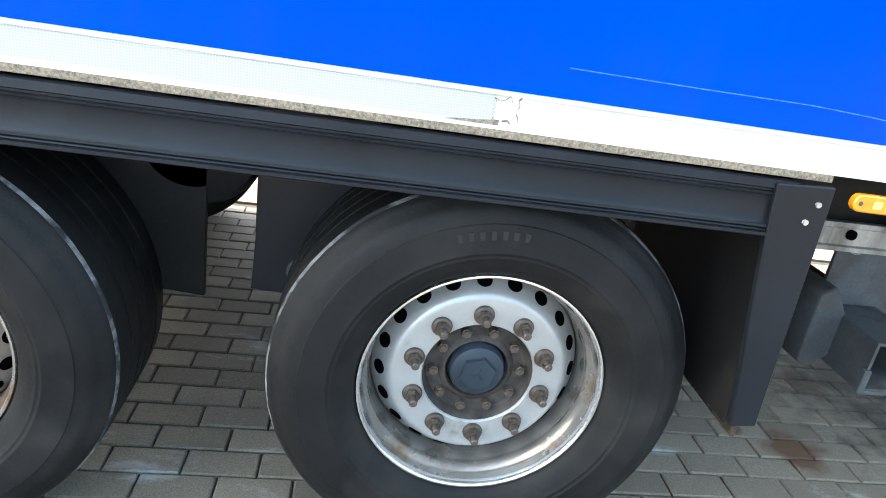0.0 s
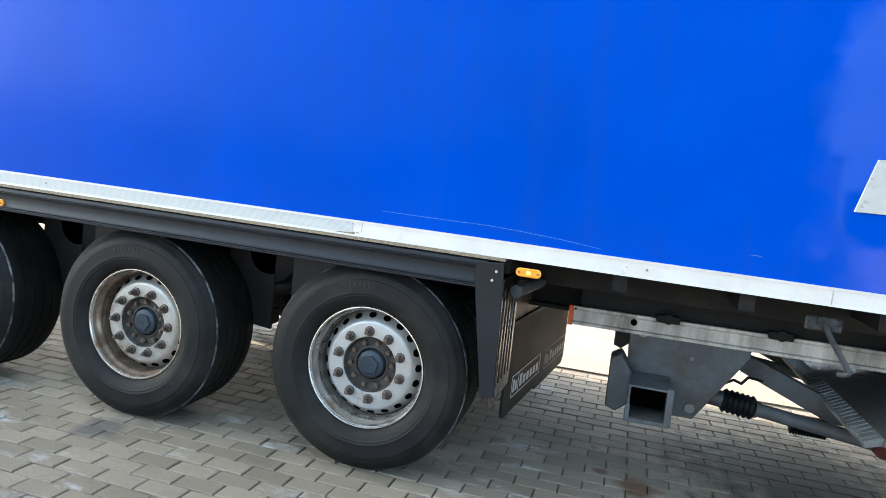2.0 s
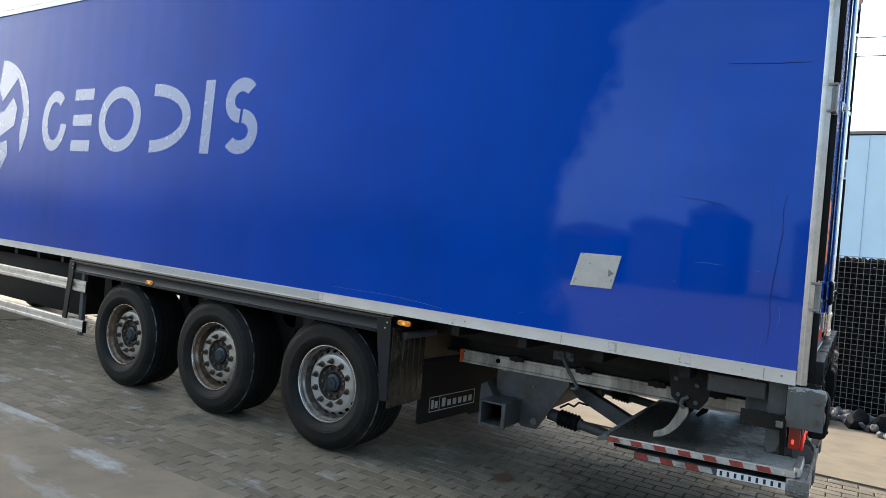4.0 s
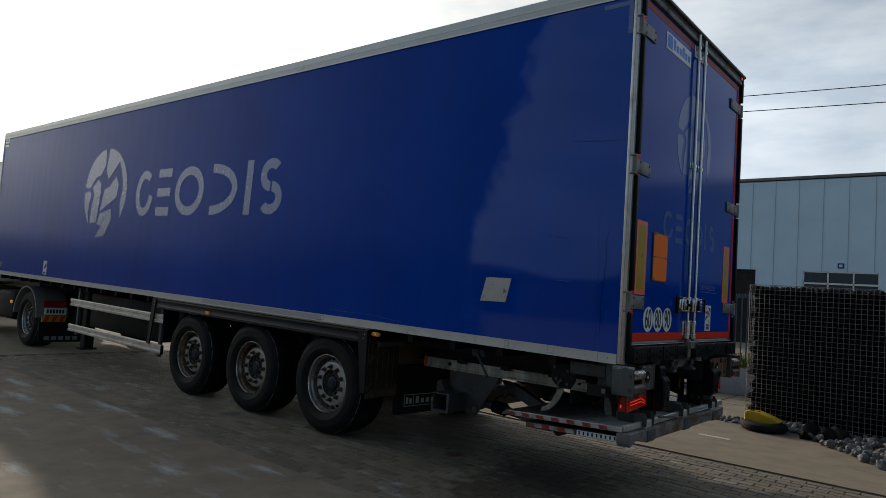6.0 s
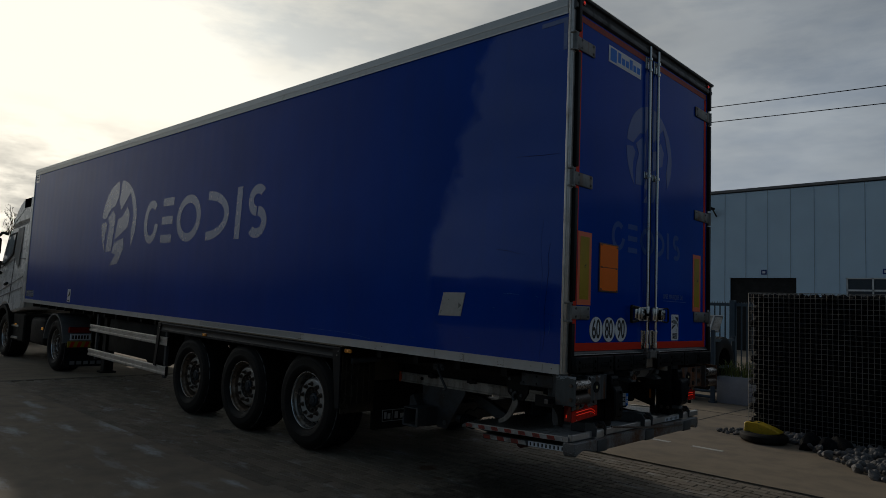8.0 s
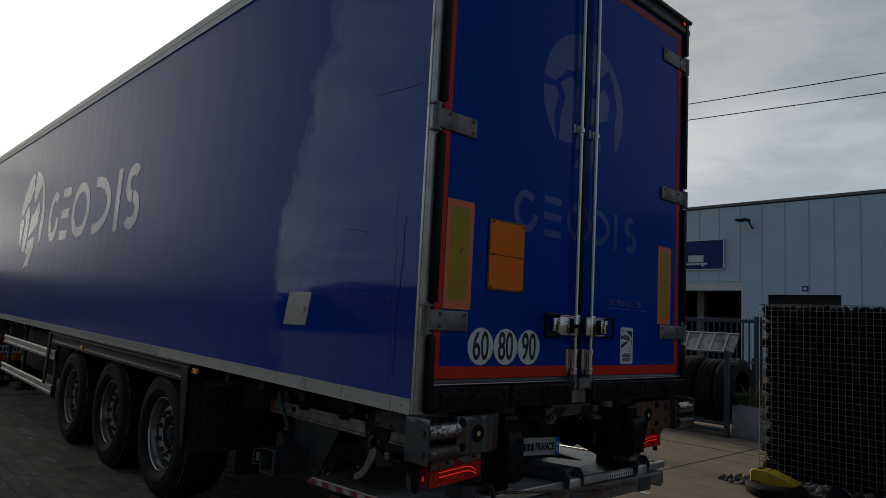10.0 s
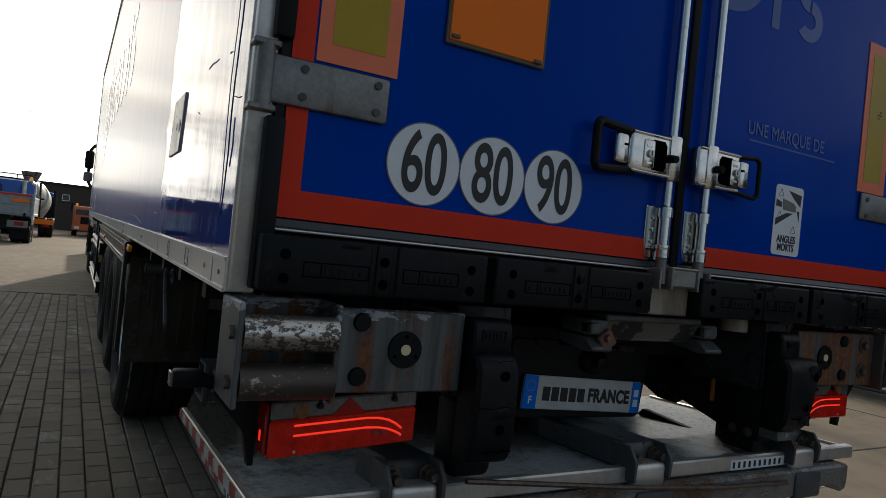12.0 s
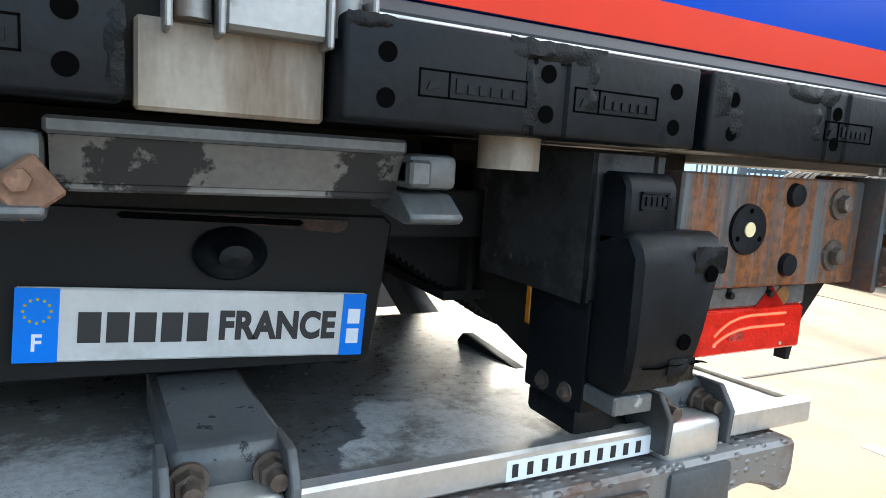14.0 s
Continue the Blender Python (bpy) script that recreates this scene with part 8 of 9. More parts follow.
prof = [(.30, -.13), (.36, -.15), (.44, -.15), (.48, -.135), (.505, -.115), (.51, -.06), (.50, -.055), (.50, -.045), (.51, -.04), (.51, .04), (.50, .045), (.50, .055), (.51, .06), (.505, .115), (.48, .135), (.44, .15), (.36, .15), (.30, .13)]
tyre_me = mesh_of("stored_tyre", lathe(nb(), prof, 48, "x", True), "tyre", 40)
x = -2.32
for k in range(8):
    o = tagged(add("stored_tyre", tyre_me, None, Matrix.Translation((x, 8.92 + .02 * math.sin(k * 2.1), .70 - .03 * (k % 3 == 1)))), "black truck tyre standing in the rack", "tyre", "tyres in the rack")
    x -= .315
panel = thing("leaning_panel", "pale ribbed metal panel leaning over the rack", "panel", (-2.8, 8.45, 1.3))
lean = Matrix.Translation((0, 8.42, 1.30)) @ Matrix.Rotation(radians(-38), 4, "X") @ Matrix.Translation((0, -8.42, -1.30))
bm = nb()
box(bm, -4.6, -2.12, 8.41, 8.43, 1.30, 1.68, .004)
bm.transform(lean)
part("sheet", bm, "alu_dirty", panel)
for x in [-4.5 + .22 * k for k in range(11)]:
    bm = nb()
    box(bm, x, x + .03, 8.395, 8.412, 1.31, 1.67, .003)
    bm.transform(lean)
    part("slat", bm, "white_rail", panel)
bm = nb()
for z in (1.30, 1.665):
    box(bm, -4.6, -2.12, 8.39, 8.412, z, z + .018)
bm.transform(lean)
part("edge", bm, "white_rail", panel)
planter = thing("planter", "light grey concrete planter with yellow-green grass", "planter", (-1.75, 8.8, 0))
bm = nb()
box(bm, -2.19, -.9, 8.52, 9.05, 0, .49, .012, 2)
part("trough", bm, "planter", planter)
bm = nb()
rnd = random.Random(8)
for k in range(420):
    x, y = -2.14 + rnd.random() * 1.15, 8.57 + rnd.random() * .42
    a, h, b = rnd.random() * 6.28, rnd.uniform(.18, .42), rnd.uniform(.05, .26)
    dx, dy = math.cos(a), math.sin(a)
    w = .006
    p0, p1, p2 = Vector((x, y, .46)), Vector((x + dx * b * .4, y + dy * b * .4, .46 + h * .7)), Vector((x + dx * b, y + dy * b, .46 + h * .85))
    s = Vector((-dy, dx, 0)) * w
    vs = [bm.verts.new(q) for q in (p0 - s, p0 + s, p1 + s * .8, p1 - s * .8)]
    bm.faces.new(vs)
    bm.faces.new((vs[3], vs[2], bm.verts.new(p2)))
part("grass", bm, "leaf", planter, "yellow-green ornamental grass")

# ---------------------------------------------------------------- gate and fence
gate = thing("yard_gate", "blue-grey steel bar gate standing open", "gate", (-4.5, 12, 0))
for z in (.25, 1.90):
    part("gate_rail", box(nb(), -9.0, -1.6, 11.97, 12.03, z - .035, z + .035), "gate", gate)
k = 0
x = -8.95
while x < -1.6:
    part("gate_bar", box(nb(), x - .012, x + .012, 11.985, 12.015, .25, 1.90), "gate", gate)
    x += .125
for x in (-5.15, -3.15, -1.55):
    part("gate_post", box(nb(), x - .06, x + .06, 11.94, 12.06, 0, 2.0, .006), "gate", gate)
bm = nb()
x = -8.95
while x < -1.6:
    rod(bm, (x, 12, 1.93), (x, 12, 1.97), .012, .004, 5)
    x += .0625
part("gate_teeth", bm, "gate", gate)

# ---------------------------------------------------------------- warehouse
hall = thing("warehouse", "pale blue metal-clad warehouse with a roller bay", "building", (-8, 31, 0))
HX0, HX1, HY, HZ = -40.0, 26.0, 31.0, 8.18
OPEN = ((-18.6, -11.4, 0.0, 4.35), (-10.15, -7.0, 0.0, 3.70), (-4.88, -1.78, 2.6, 3.70))
xs = sorted({HX0, HX1, *[v for o in OPEN for v in o[:2]]})
for xa, xb in zip(xs, xs[1:]):
    o = [q for q in OPEN if q[0] <= xa and xb <= q[1]]
    spans = [(0, HZ)] if not o else [s for s in ((0, o[0][2]), (o[0][3], HZ)) if s[1] > s[0]]
    for z0, z1 in spans:
        part("wall", box(nb(), xa, xb, HY, HY + .25, z0, z1), "facade", hall)
part("roof", box(nb(), HX0, HX1, HY, HY + 30, HZ - .05, HZ + .02), "cab_grey", hall)
part("roof_edge", box(nb(), HX0, HX1, HY - .06, HY + .25, HZ, HZ + .14, .01), "cab_grey", hall, "grey roof edge trim")
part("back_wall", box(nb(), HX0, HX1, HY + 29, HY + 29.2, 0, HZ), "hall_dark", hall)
# near-black wall added to keep the view into the bay dark
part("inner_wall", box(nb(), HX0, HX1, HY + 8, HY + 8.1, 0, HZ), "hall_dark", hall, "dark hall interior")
for x in (HX0, HX1 - .2):
    part("end_wall", box(nb(), x, x + .2, HY, HY + 29, 0, HZ), "facade", hall)
x = HX0 + 1.1
while x < HX1:
    zs = [(0, HZ)]
    for o in OPEN:
        if o[0] < x < o[1]:
            zs = [s for s in ((0, o[2]), (o[3], HZ)) if s[1] > s[0] + .01]
    for z0, z1 in zs:
        part("panel_joint", box(nb(), x - .012, x + .012, HY - .012, HY + .005, z0, z1), "facade_seam", hall)
    x += 1.055
bay = part("roller_door", box(nb(), -18.6, -11.4, HY + .05, HY + .15, 3.90, 4.35), "cab", hall, "raised white roller door")
for x in (-14.2,):
    part("column", box(nb(), x - .2, x + .2, HY + 1.5, HY + 1.9, 0, 4.4), "cab_grey", hall)
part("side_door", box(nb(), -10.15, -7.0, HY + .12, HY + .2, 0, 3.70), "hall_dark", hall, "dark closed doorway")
win = part("window", box(nb(), -4.88, -1.78, HY + .1, HY + .14, 2.6, 3.70), "glass", hall, "strip window with pale frames")
bm = nb()
for x in (-4.88, -3.85, -2.81, -1.82):
    box(bm, x, x + .06, HY + .02, HY + .10, 2.6, 3.70)
box(bm, -4.88, -1.78, HY + .02, HY + .10, 3.64, 3.70)
box(bm, -4.88, -1.78, HY + .02, HY + .10, 3.08, 3.16)
part("window_frame", bm, "cab", win)
for x in (-8.48, -3.30):
    pn = part("bay_sign", box(nb(), x - .13, x + .13, HY - .03, HY - .012, 3.86, 4.10), "sign_blue", hall, "small dark sign with a plain pale bar")
    part("print_bar", box(nb(), x - .07, x + .07, HY - .036, HY - .028, 3.92, 4.04), "white", pn)
sg = part("sign_board", box(nb(), -15.40, -12.24, HY - .10, HY - .02, 4.97, 6.50, .01), "sign_blue", hall, "blue sign board with a white pallet truck symbol")
bm = nb()
for x0, x1, z0, z1 in ((-15.42, -12.22, 4.95, 5.0), (-15.42, -12.22, 6.47, 6.52), (-15.42, -15.37, 4.95, 6.52), (-12.27, -12.22, 4.95, 6.52)):
    box(bm, x0, x1, HY - .13, HY - .02, z0, z1)
part("sign_frame", bm, "cab", sg)
bm = nb()
f0, f1 = HY - .115, HY - .098
box(bm, -14.72, -14.64, f0, f1, 5.45, 6.20)
prism(bm, [(-14.70, 5.60), (-14.60, 5.60), (-14.34, 5.30), (-13.10, 5.32), (-13.10, 5.22), (-14.50, 5.22)], "y", f0, f1)
box(bm, -14.12, -13.30, f0, f1, 5.36, 5.72)
disc(bm, .12, (-14.58, (f0 + f1) / 2, 5.26), "y", .017, 20)
disc(bm, .07, (-13.35, (f0 + f1) / 2, 5.19), "y", .017, 16)
part("symbol", bm, "white", sg)
bm = nb()
box(bm, -11.42, -10.85, HY - .75, HY - .25, 7.28, 7.38, .02)
rod(bm, (-10.95, HY - .3, 7.30), (-10.85, HY - .02, 6.95), .035, seg=8)
part("flood_lamp", bm, "chassis", hall, "grey flood lamp on a bent arm")

# ---------------------------------------------------------------- low buildings across the yard
YARD_ROW = ((-66, -44, 4.6, 5.4, "brown_wall"), (-41, -30, 3.4, 4.3, "hall_dark"), (-27, -20, 3.0, 3.0, "brown_wall"), (-19.4, -13.6, 3.2, 4.0, "hall_dark"), (-12.9, -9.5, 4.1, 4.6, "brown_wall"), (-9.2, -6.7, 5.0, 5.7, "hall_dark"),
            (-3.2, -.2, 4.4, 5.1, "brown_wall"), (.1, 2.2, 3.3, 3.7, "hall_dark"), (2.6, 9.0, 5.0, 5.8, "brown_wall"), (12, 19, 3.4, 4.2, "hall_dark"), (22, 38, 4.2, 5.0, "brown_wall"))
for x0, x1, h0, h1, material in YARD_ROW:
    far_hall = thing("yard_building", "low dark shed in the row across the yard", "building", ((x0 + x1) / 2, -45, 0), "buildings across the yard")
    part("wall", box(nb(), x0, x1, -50, -40, 0, h0), material, far_hall)
    xm = x0 + (x1 - x0) * (.35 if material == "brown_wall" else .6)
    part("roof", prism(nb(), [(x0 - .15, h0 - .05), (x1 + .15, h0 - .05), (x1 + .15, h0 + .1), (xm, h1 + .1), (x0 - .15, h0 + .1)], "y", -50.2, -39.8), "bark", far_hall)

# ---------------------------------------------------------------- overhead cables
for dz in (0.0, -.37):
    bm = nb()
    pts = [(x, 11.6, 6.47 + dz - .048 * x + .0011 * x * x) for x in range(-26, 29, 2)]
    for a, b in zip(pts, pts[1:]):
        rod(bm, a, b, .010, seg=5)
    solo("overhead_cable", bm, "wire_black", "thin black overhead cable", "cable", "overhead cables")
for x in (-26, 28):
    bm = nb()
    rod(bm, (x, 11.6, 0), (x, 11.6, 9.2), .14, .10, 14)
    solo("utility_pole", bm, "bark", "brown wooden pole carrying the cables", "pole", "utility poles")

# ---------------------------------------------------------------- vehicles and buildings far in front
def truck_wheel(parent, x, y, r=.50, w=.30, dual=False):
    """A tyre with a recessed rim; dual sets two tyres side by side, growing inwards."""
    s = 1 if y < -2.5 or dual == "up" else -1
    for k in range(2 if dual else 1):
        bm = nb()
        lathe(bm, [(r * .56, .03), (r * .60, 0), (r * .93, 0), (r, .035), (r, w - .035), (r * .93, w), (r * .60, w), (r * .56, w - .03)], 28, "y", True)
        bm.transform(Matrix.Translation((x, y + s * k * (w + .04), r)))
        tyre = part("tyre", bm, "tyre", parent)
        bm = nb()
        lathe(bm, [(.0, .10), (r * .20, .09), (r * .24, .13), (r * .50, .15), (r * .56, .05), (r * .58, .05), (r * .58, w - .05), (.0, w - .08)], 24, "y")
        bm.transform(Matrix.Translation((x, y + s * k * (w + .04), r)))
        part("rim", bm, "cab_grey", tyre)


tip = thing("tipper_truck", "tipper truck with blue cab and dented grey bed seen from behind", "truck", (-31, -3, 0))
part("bed_floor", box(nb(), -33.3, -27.9, -4.1, -1.62, 1.05, 1.14, .01), "truck_grey", tip, "grey steel bed floor")
for y0, y1 in ((-4.10, -4.04), (-1.70, -1.64)):
    part("bed_side", box(nb(), -33.3, -27.9, y0, y1, 1.12, 1.82, .01), "truck_grey", tip, "grey steel bed side")
part("headboard", box(nb(), -33.36, -33.28, -4.1, -1.62, 1.05, 2.0, .01), "truck_grey", tip)
for y0, y1 in ((-4.06, -2.90), (-2.86, -1.70)):
    bm = nb()
    box(bm, -27.93, -27.88, y0, y1, 1.10, 1.80, .01)
    box(bm, -27.89, -27.86, y0 + .04, y1 - .04, 1.44, 1.50, .008)
    tg = part("tailgate", bm, "truck_grey", tip, "grey ribbed drop tailgate")
    for y in (y0 + .15, y1 - .15):
        part("hinge", rod(nb(), (-27.87, y, 1.02), (-27.87, y, 1.16), .035, seg=8), "chassis", tg)
part("tail_stripe", box(nb(), -27.885, -27.855, -2.28, -1.74, 1.56, 1.68), "orange", tip, "orange reflective stripe")
part("red_edge", box(nb(), -27.95, -27.86, -4.06, -1.68, 1.80, 1.86), "red_tape", tip, "red top edge of the tailgate")
for y in (-4.12, -2.90, -1.66):
    part("stake", box(nb(), -27.96, -27.86, y, y + .07, 1.0, 1.92, .01), "truck_grey", tip)
bm = nb()
pipe(bm, [(-27.9, -1.58, .75), (-27.9, -1.58, 2.22), (-27.9, -1.72, 2.30)], .028, 8)
for z in (1.2, 1.6, 1.95):
    rod(bm, (-27.9, -1.58, z), (-28.5, -1.58, z), .02, seg=6)
part("ladder_rail", bm, "alu", tip, "thin metal rail beside the bed")
bm = nb()
prism(bm, [(-33.6, .8), (-33.6, 2.50), (-33.75, 2.62), (-35.2, 2.62), (-35.7, 1.9), (-35.8, .7)], "y", -4.0, -1.85, .10)
tcab = part("cab", bm, "truck_blue", tip, "blue cab")
part("cab_window", box(nb(), -33.62, -33.57, -3.9, -3.1, 1.9, 2.35, .03), "glass", tcab)
part("cab_window", prism(nb(), [(-34.0, 1.75), (-34.0, 2.42), (-35.0, 2.42), (-35.45, 1.75)], "y", -1.86, -1.835), "glass", tcab)
part("exhaust", rod(nb(), (-33.45, -2.25, 1.0), (-33.45, -2.25, 2.60), .09, seg=14), "alu", tip, "upright metal exhaust stack")
bm = nb()
for y in (-3.3, -2.6):
    rod(bm, (-34.0, y, 2.6), (-34.0, y, 2.86), .02, seg=6)
rod(bm, (-34.0, -3.3, 2.86), (-34.0, -1.95, 2.86), .02, seg=6)
part("roof_rail", bm, "chassis", tip)
part("beacon", rod(nb(), (-34.0, -2.05, 2.62), (-34.0, -2.05, 2.80), .08, .06), "glow_amber", tip, "lit amber beacon")
part("chassis_frame", box(nb(), -35.5, -28.1, -3.4, -2.3, .55, 1.05), "chassis", tip)
part("rear_beam", box(nb(), -28.05, -27.95, -4.05, -1.65, .52, .66, .01), "chassis", tip)
lampbar = part("lamp_board", box(nb(), -27.99, -27.93, -2.38, -1.72, .60, .86, .01), "cab_grey", tip, "pale lamp board with red lamps")
part("tail_lamp", box(nb(), -27.94, -27.91, -2.15, -1.85, .68, .82, .01), "lens_red", lampbar)
lampbar = part("lamp_board", box(nb(), -27.99, -27.93, -4.02, -3.36, .60, .86, .01), "cab_grey", tip, "pale lamp board with red lamps")
part("tail_lamp", box(nb(), -27.94, -27.91, -3.85, -3.55, .68, .82, .01), "lens_red", lampbar)
part("number_plate", box(nb(), -27.97, -27.94, -3.05, -2.55, .34, .46), "white", tip, "white plate under the tail")
for y in (-4.0, -2.30):
    part("mudflap", box(nb(), -28.30, -28.27, y, y + .64, .16, .75), "rubber", tip, "black mudflap")
for x in (-28.95, -30.30):
    truck_wheel(tip, x, -4.05, dual=True)
    truck_wheel(tip, x, -1.93, dual=True)
for y in (-4.0, -2.15):
    truck_wheel(tip, -34.8, y)

mix = thing("mixer_truck", "concrete mixer truck with a pale tilted drum", "truck", (-42, -2.35, 0))
bm = nb()
lathe(bm, [(.45, -.25), (.52, .0), (.82, 1.2), (1.02, 2.3), (.85, 3.7), (.40, 4.4)], 36, "x")
bm.transform(Matrix.Translation((-38.3, -2.35, 2.38)) @ Matrix.Rotation(radians(180), 4, "Z") @ Matrix.Rotation(radians(13), 4, "Y"))
drum = part("drum", bm, "mixer", mix, "pale mixer drum")
bm = nb()
lathe(bm, [(.83, 1.15), (.86, 1.2), (.90, 1.35), (.86, 1.36)], 36, "x", True)
bm.transform(Matrix.Translation((-38.3, -2.35, 2.38)) @ Matrix.Rotation(radians(180), 4, "Z") @ Matrix.Rotation(radians(13), 4, "Y"))
part("drum_ring", bm, "truck_grey", drum)
bm = nb()
prism(bm, [(-2.72, 3.25), (-1.82, 3.28), (-2.05, 2.72), (-2.52, 2.72)], "x", -38.55, -37.85, .02)
part("hopper", bm, "galv_dull", mix, "grey loading hopper")
bm = nb()
for y in (-2.75, -1.75):
    rod(bm, (-38.0, y, 1.0), (-38.1, y * .9 - .25, 2.75), .05, seg=8)
prism(bm, [(-38.35, 2.5), (-38.25, 2.6), (-37.55, 1.35), (-37.65, 1.25)], "y", -2.45, -2.05)
box(bm, -38.2, -38.05, -2.9, -1.6, 1.9, 1.98)
part("chute_frame", bm, "chassis", mix, "dark chute frame and ladder")
part("chassis_frame", box(nb(), -45.5, -38.2, -2.9, -1.8, .6, 1.1), "chassis", mix)
part("cab", box(nb(), -46.0, -44.0, -3.5, -1.3, .8, 2.5, .15, 2), "truck_blue", mix)
bm = nb()
box(bm, -43.9, -43.4, -3.2, -1.2, 1.0, 2.2, .05)
rod(bm, (-43.2, -1.25, 1.0), (-43.2, -1.25, 2.6), .08, seg=10)
part("water_tank", bm, "chassis", mix, "dark tank behind the mixer's cab")
part("tail_board", box(nb(), -38.2, -38.1, -3.5, -1.12, .66, .92, .01), "orange", mix, "orange tail board")
for y in (-3.35, -1.62):
    part("tail_lamp", box(nb(), -38.12, -38.08, y, y + .35, .52, .64, .01), "lens_red", mix)
for x in (-38.9, -40.3):
    truck_wheel(mix, x, -3.50, dual=True)
    truck_wheel(mix, x, -1.42, dual="down")
for y in (-3.45, -1.5):
    truck_wheel(mix, -44.9, y)


def front_cab_truck(name, label, x, y, w, top, paint):
    """A truck that faces the yard: cab with windscreen, bumper, lamps and beacons."""
    t = thing(name, label, "truck", (x - 1.5, y + w / 2, 0))
    bm = nb()
    prism(bm, [(x, .62), (x - .02, 1.35), (x - .22, top - .15), (x - .40, top), (x - 1.9, top), (x - 1.95, .62)], "y", y, y + w, .06)
    cab_part = part("cab", bm, paint, t)
    bm = nb()
    prism(bm, [(x + .004, 1.40), (x - .006, 1.40), (x - .196, top - .22), (x - .186, top - .22)], "y", y + .16, y + w - .16)
    part("windscreen", bm, "glass", cab_part)
    bm = nb()
    rod(bm, (x - .02, y + w * .3, 1.38), (x - .10, y + w * .55, 1.75), .018, seg=6)
    rod(bm, (x - .02, y + w * .6, 1.38), (x - .10, y + w * .85, 1.75), .018, seg=6)
    part("wiper", bm, "chassis", cab_part)
    part("grille", box(nb(), x - .02, x + .015, y + .45, y + w - .45, .80, 1.25, .02), "chassis", cab_part, "dark grille")
    part("bumper", box(nb(), x - .20, x + .10, y - .02, y + w + .02, .38, .70, .04), paint, t)
    for yy in (y + .12, y + w - .42):
        part("headlamp", box(nb(), x + .08, x + .12, yy, yy + .30, .46, .62, .02), "white", t)
    for yy in (y + .18, y + w - .32):
        part("beacon", rod(nb(), (x - .7, yy, top - .02), (x - .7, yy, top + .17), .085, .06), "glow_amber", t, "lit amber beacon")
    for yy in (y - .14, y + w + .02):
        part("mirror", box(nb(), x - .10, x - .02, yy, yy + .12, 1.55, 2.05, .02), "chassis", t)
    part("body", box(nb(), x - 6.2, x - 2.05, y + .02, y + w - .02, 1.0, top - .35, .05), paint, t)
    part("chassis_frame", box(nb(), x - 6.0, x - .3, y + .6, y + w - .6, .45, .95), "chassis", t)
    for xx in (x - .95, x - 4.9):
        truck_wheel(t, xx, y + .02)
        truck_wheel(t, xx, y + w - .32)
    return t


front_cab_truck("orange_truck", "orange municipal truck with beacons parked before the brown building", -46.0, -.27, 2.0, 1.92, "truck_orange")
front_cab_truck("yellow_truck", "yellow truck parked beside the orange one", -49.6, 2.2, 2.1, 2.3, "chock")
van = thing("white_truck", "low white truck parked beyond the tractor", "truck", (-23, -1, 0))
part("body", box(nb(), -27.0, -20.6, .9, 3.3, .62, 1.72, .05), "cab", van, "white low body")
part("cab", box(nb(), -20.6, -19.0, 1.0, 3.2, .6, 1.62, .12, 2), "cab", van)
for x in (-19.8, -25.5):
    for y in (1.0, 2.9):
        truck_wheel(van, x, y, .42)
shed = thing("brown_shed", "long low brown clad building", "building", (-66, -2, 0))
part("wall", box(nb(), -78, -62, -40, 14, 0, 3.68), "brown_wall", shed)
part("roof_edge", box(nb(), -78.1, -61.9, -40.1, 14.1, 3.68, 3.86), "hall_dark", shed)
wn = part("window", box(nb(), -61.98, -61.9, -1.12, -.66, 2.48, 2.92), "glass", shed)
bm = nb()
for a, b, c, d in ((-1.17, -.61, 2.43, 2.48), (-1.17, -.61, 2.92, 2.97), (-1.17, -1.12, 2.43, 2.97), (-.66, -.61, 2.43, 2.97)):
    box(bm, -61.97, -61.86, a, b, c, d)
part("window_frame", bm, "cab", wn)


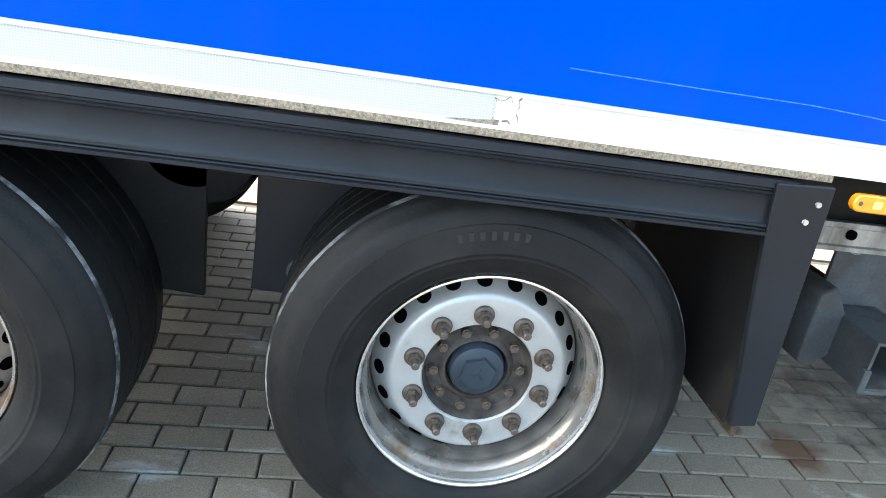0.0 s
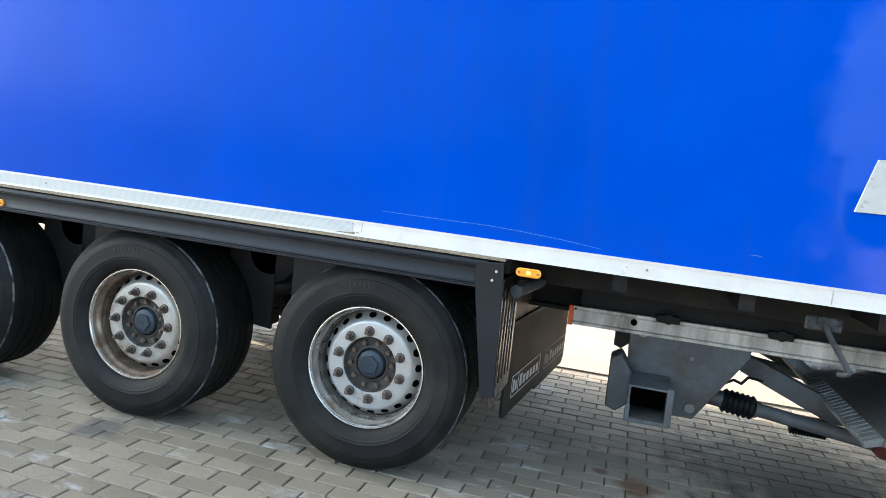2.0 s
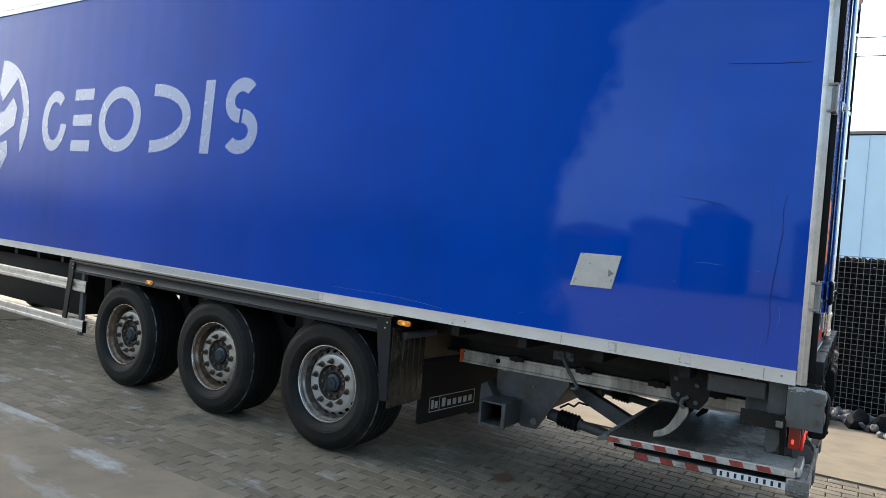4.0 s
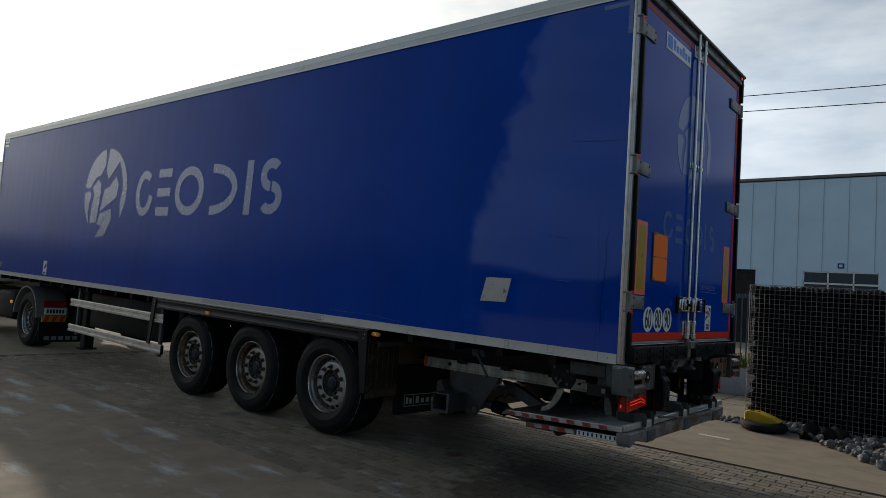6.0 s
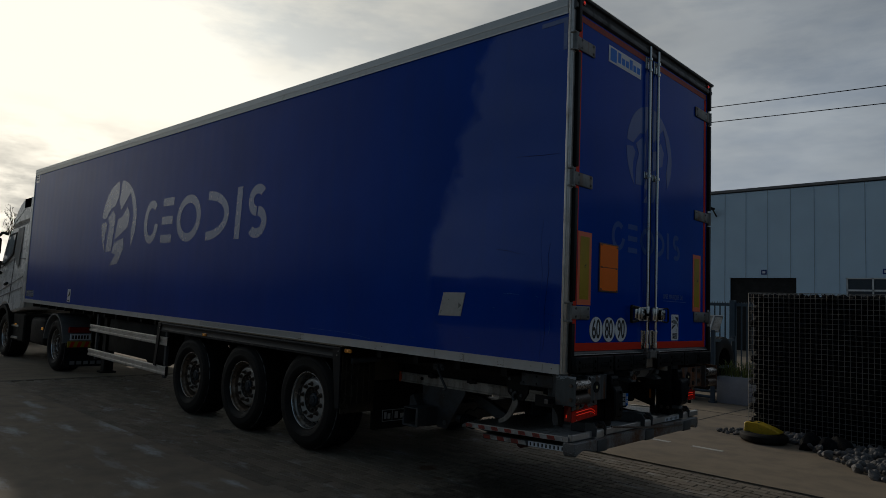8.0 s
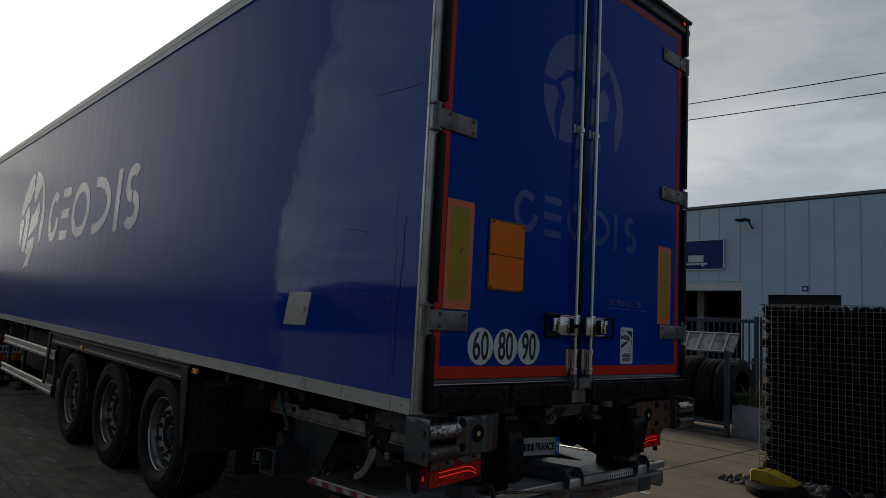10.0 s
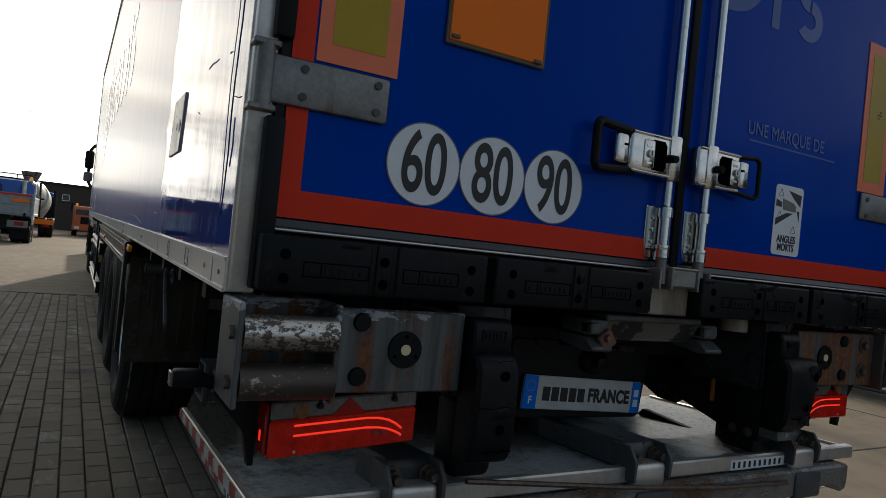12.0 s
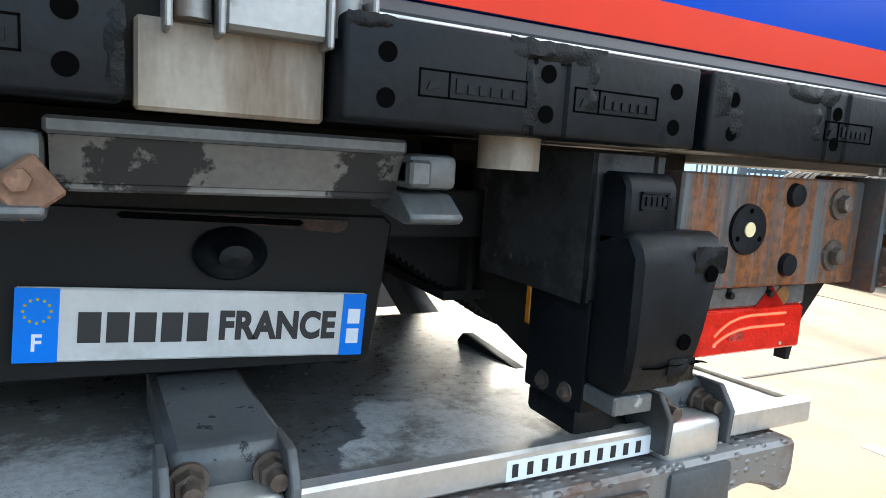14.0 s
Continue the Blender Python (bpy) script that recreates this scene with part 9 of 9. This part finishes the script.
def bare_tree(name, x, y, h, seed, label):
    rnd = random.Random(seed)
    t = thing(name, label, "tree", (x, y, 0))
    trunk, twigs = nb(), nb()
    rod(trunk, (x, y, 0), (x + .1, y, h * .35), h * .028, h * .02, 8)

    def grow(p, d, length, r, depth):
        q = p + d * length
        rod(trunk if depth < 2 else twigs, p, q, r, r * .65, 5 if depth > 1 else 7)
        if depth < 4:
            for _ in range(3 if depth < 3 else 4):
                nd = (d + Vector((rnd.uniform(-.8, .8), rnd.uniform(-.8, .8), rnd.uniform(-.15, .6)))).normalized()
                grow(p + d * length * rnd.uniform(.55, 1), nd, length * rnd.uniform(.55, .75), r * .6, depth + 1)
        else:
            for _ in range(3):
                c = q + Vector((rnd.uniform(-.2, .2), rnd.uniform(-.2, .2), rnd.uniform(-.2, .2)))
                a = Vector((rnd.uniform(-1, 1), rnd.uniform(-1, 1), rnd.uniform(-1, 1))).normalized() * .05
                b = a.orthogonal().normalized() * .03
                twigs.faces.new([twigs.verts.new(c + k) for k in (a, b, -a, -b)])
    for _ in range(5):
        grow(Vector((x + .1, y, h * .33)), Vector((rnd.uniform(-.5, .5), rnd.uniform(-.5, .5), 1)).normalized(), h * .26, h * .014, 0)
    part("trunk", trunk, "bark", t)
    part("crown", twigs, "twig", t, "bare brown twigs with few dead leaves")
    return t


bare_tree("tree", -52, 9.3, 8.3, 2, "bare winter tree with brown twigs")

# ---------------------------------------------------------------- paving blocks (pieces last)
def paver_data(seed):
    """A chamfered block, top at z = 0, without its hidden underside."""
    a, b, c = .1038, .0508, .0045
    o = [(-a, -b), (a, -b), (a, b), (-a, b)]
    i = [(-a + c, -b + c), (a - c, -b + c), (a - c, b - c), (-a + c, b - c)]
    vs = [(x, y, -.05) for x, y in o] + [(x, y, -.0045) for x, y in o] + [(x, y, 0) for x, y in i]
    fs = [(8, 9, 10, 11)]
    for k in range(4):
        n = (k + 1) % 4
        fs += [(k, n, 4 + n, 4 + k), (4 + k, 4 + n, 8 + n, 8 + k)]
    return vs, fs


PV, PF = paver_data(0)
paver_me = bpy.data.meshes.new("paver")
paver_me.from_pydata(PV, [], PF)
paver_me.materials.append(M["paver"])
rnd = random.Random(21)
verts, faces = [], []
row, y = 0, BY0 + .057
while y < BY1 - .04:
    x = BX0 + .11 + (.107 if row % 2 else 0)
    while x < BX1 - .1:
        z, tx, ty = rnd.uniform(-.0025, .0015), rnd.uniform(-.006, .006), rnd.uniform(-.009, .009)
        turn = Euler((ty, tx, rnd.uniform(-.008, .008)))
        if -4.7 < x < -1.0 and -.35 < y < 1.25:
            ob = add("paver", paver_me, pavement, Matrix.LocRotScale((x, y, z), turn, None))
        else:
            m = turn.to_matrix()
            n = len(verts)
            verts += [tuple(m @ Vector(v) + Vector((x, y, z))) for v in PV]
            faces += [[n + i for i in f] for f in PF]
        x += .2140
    y += .1083
    row += 1
me = bpy.data.meshes.new("pavers")
me.from_pydata(verts, [], faces)
me.materials.append(M["paver"])
tagged(add("pavers", me, pavement), "grey concrete paving blocks", kind="stuff")
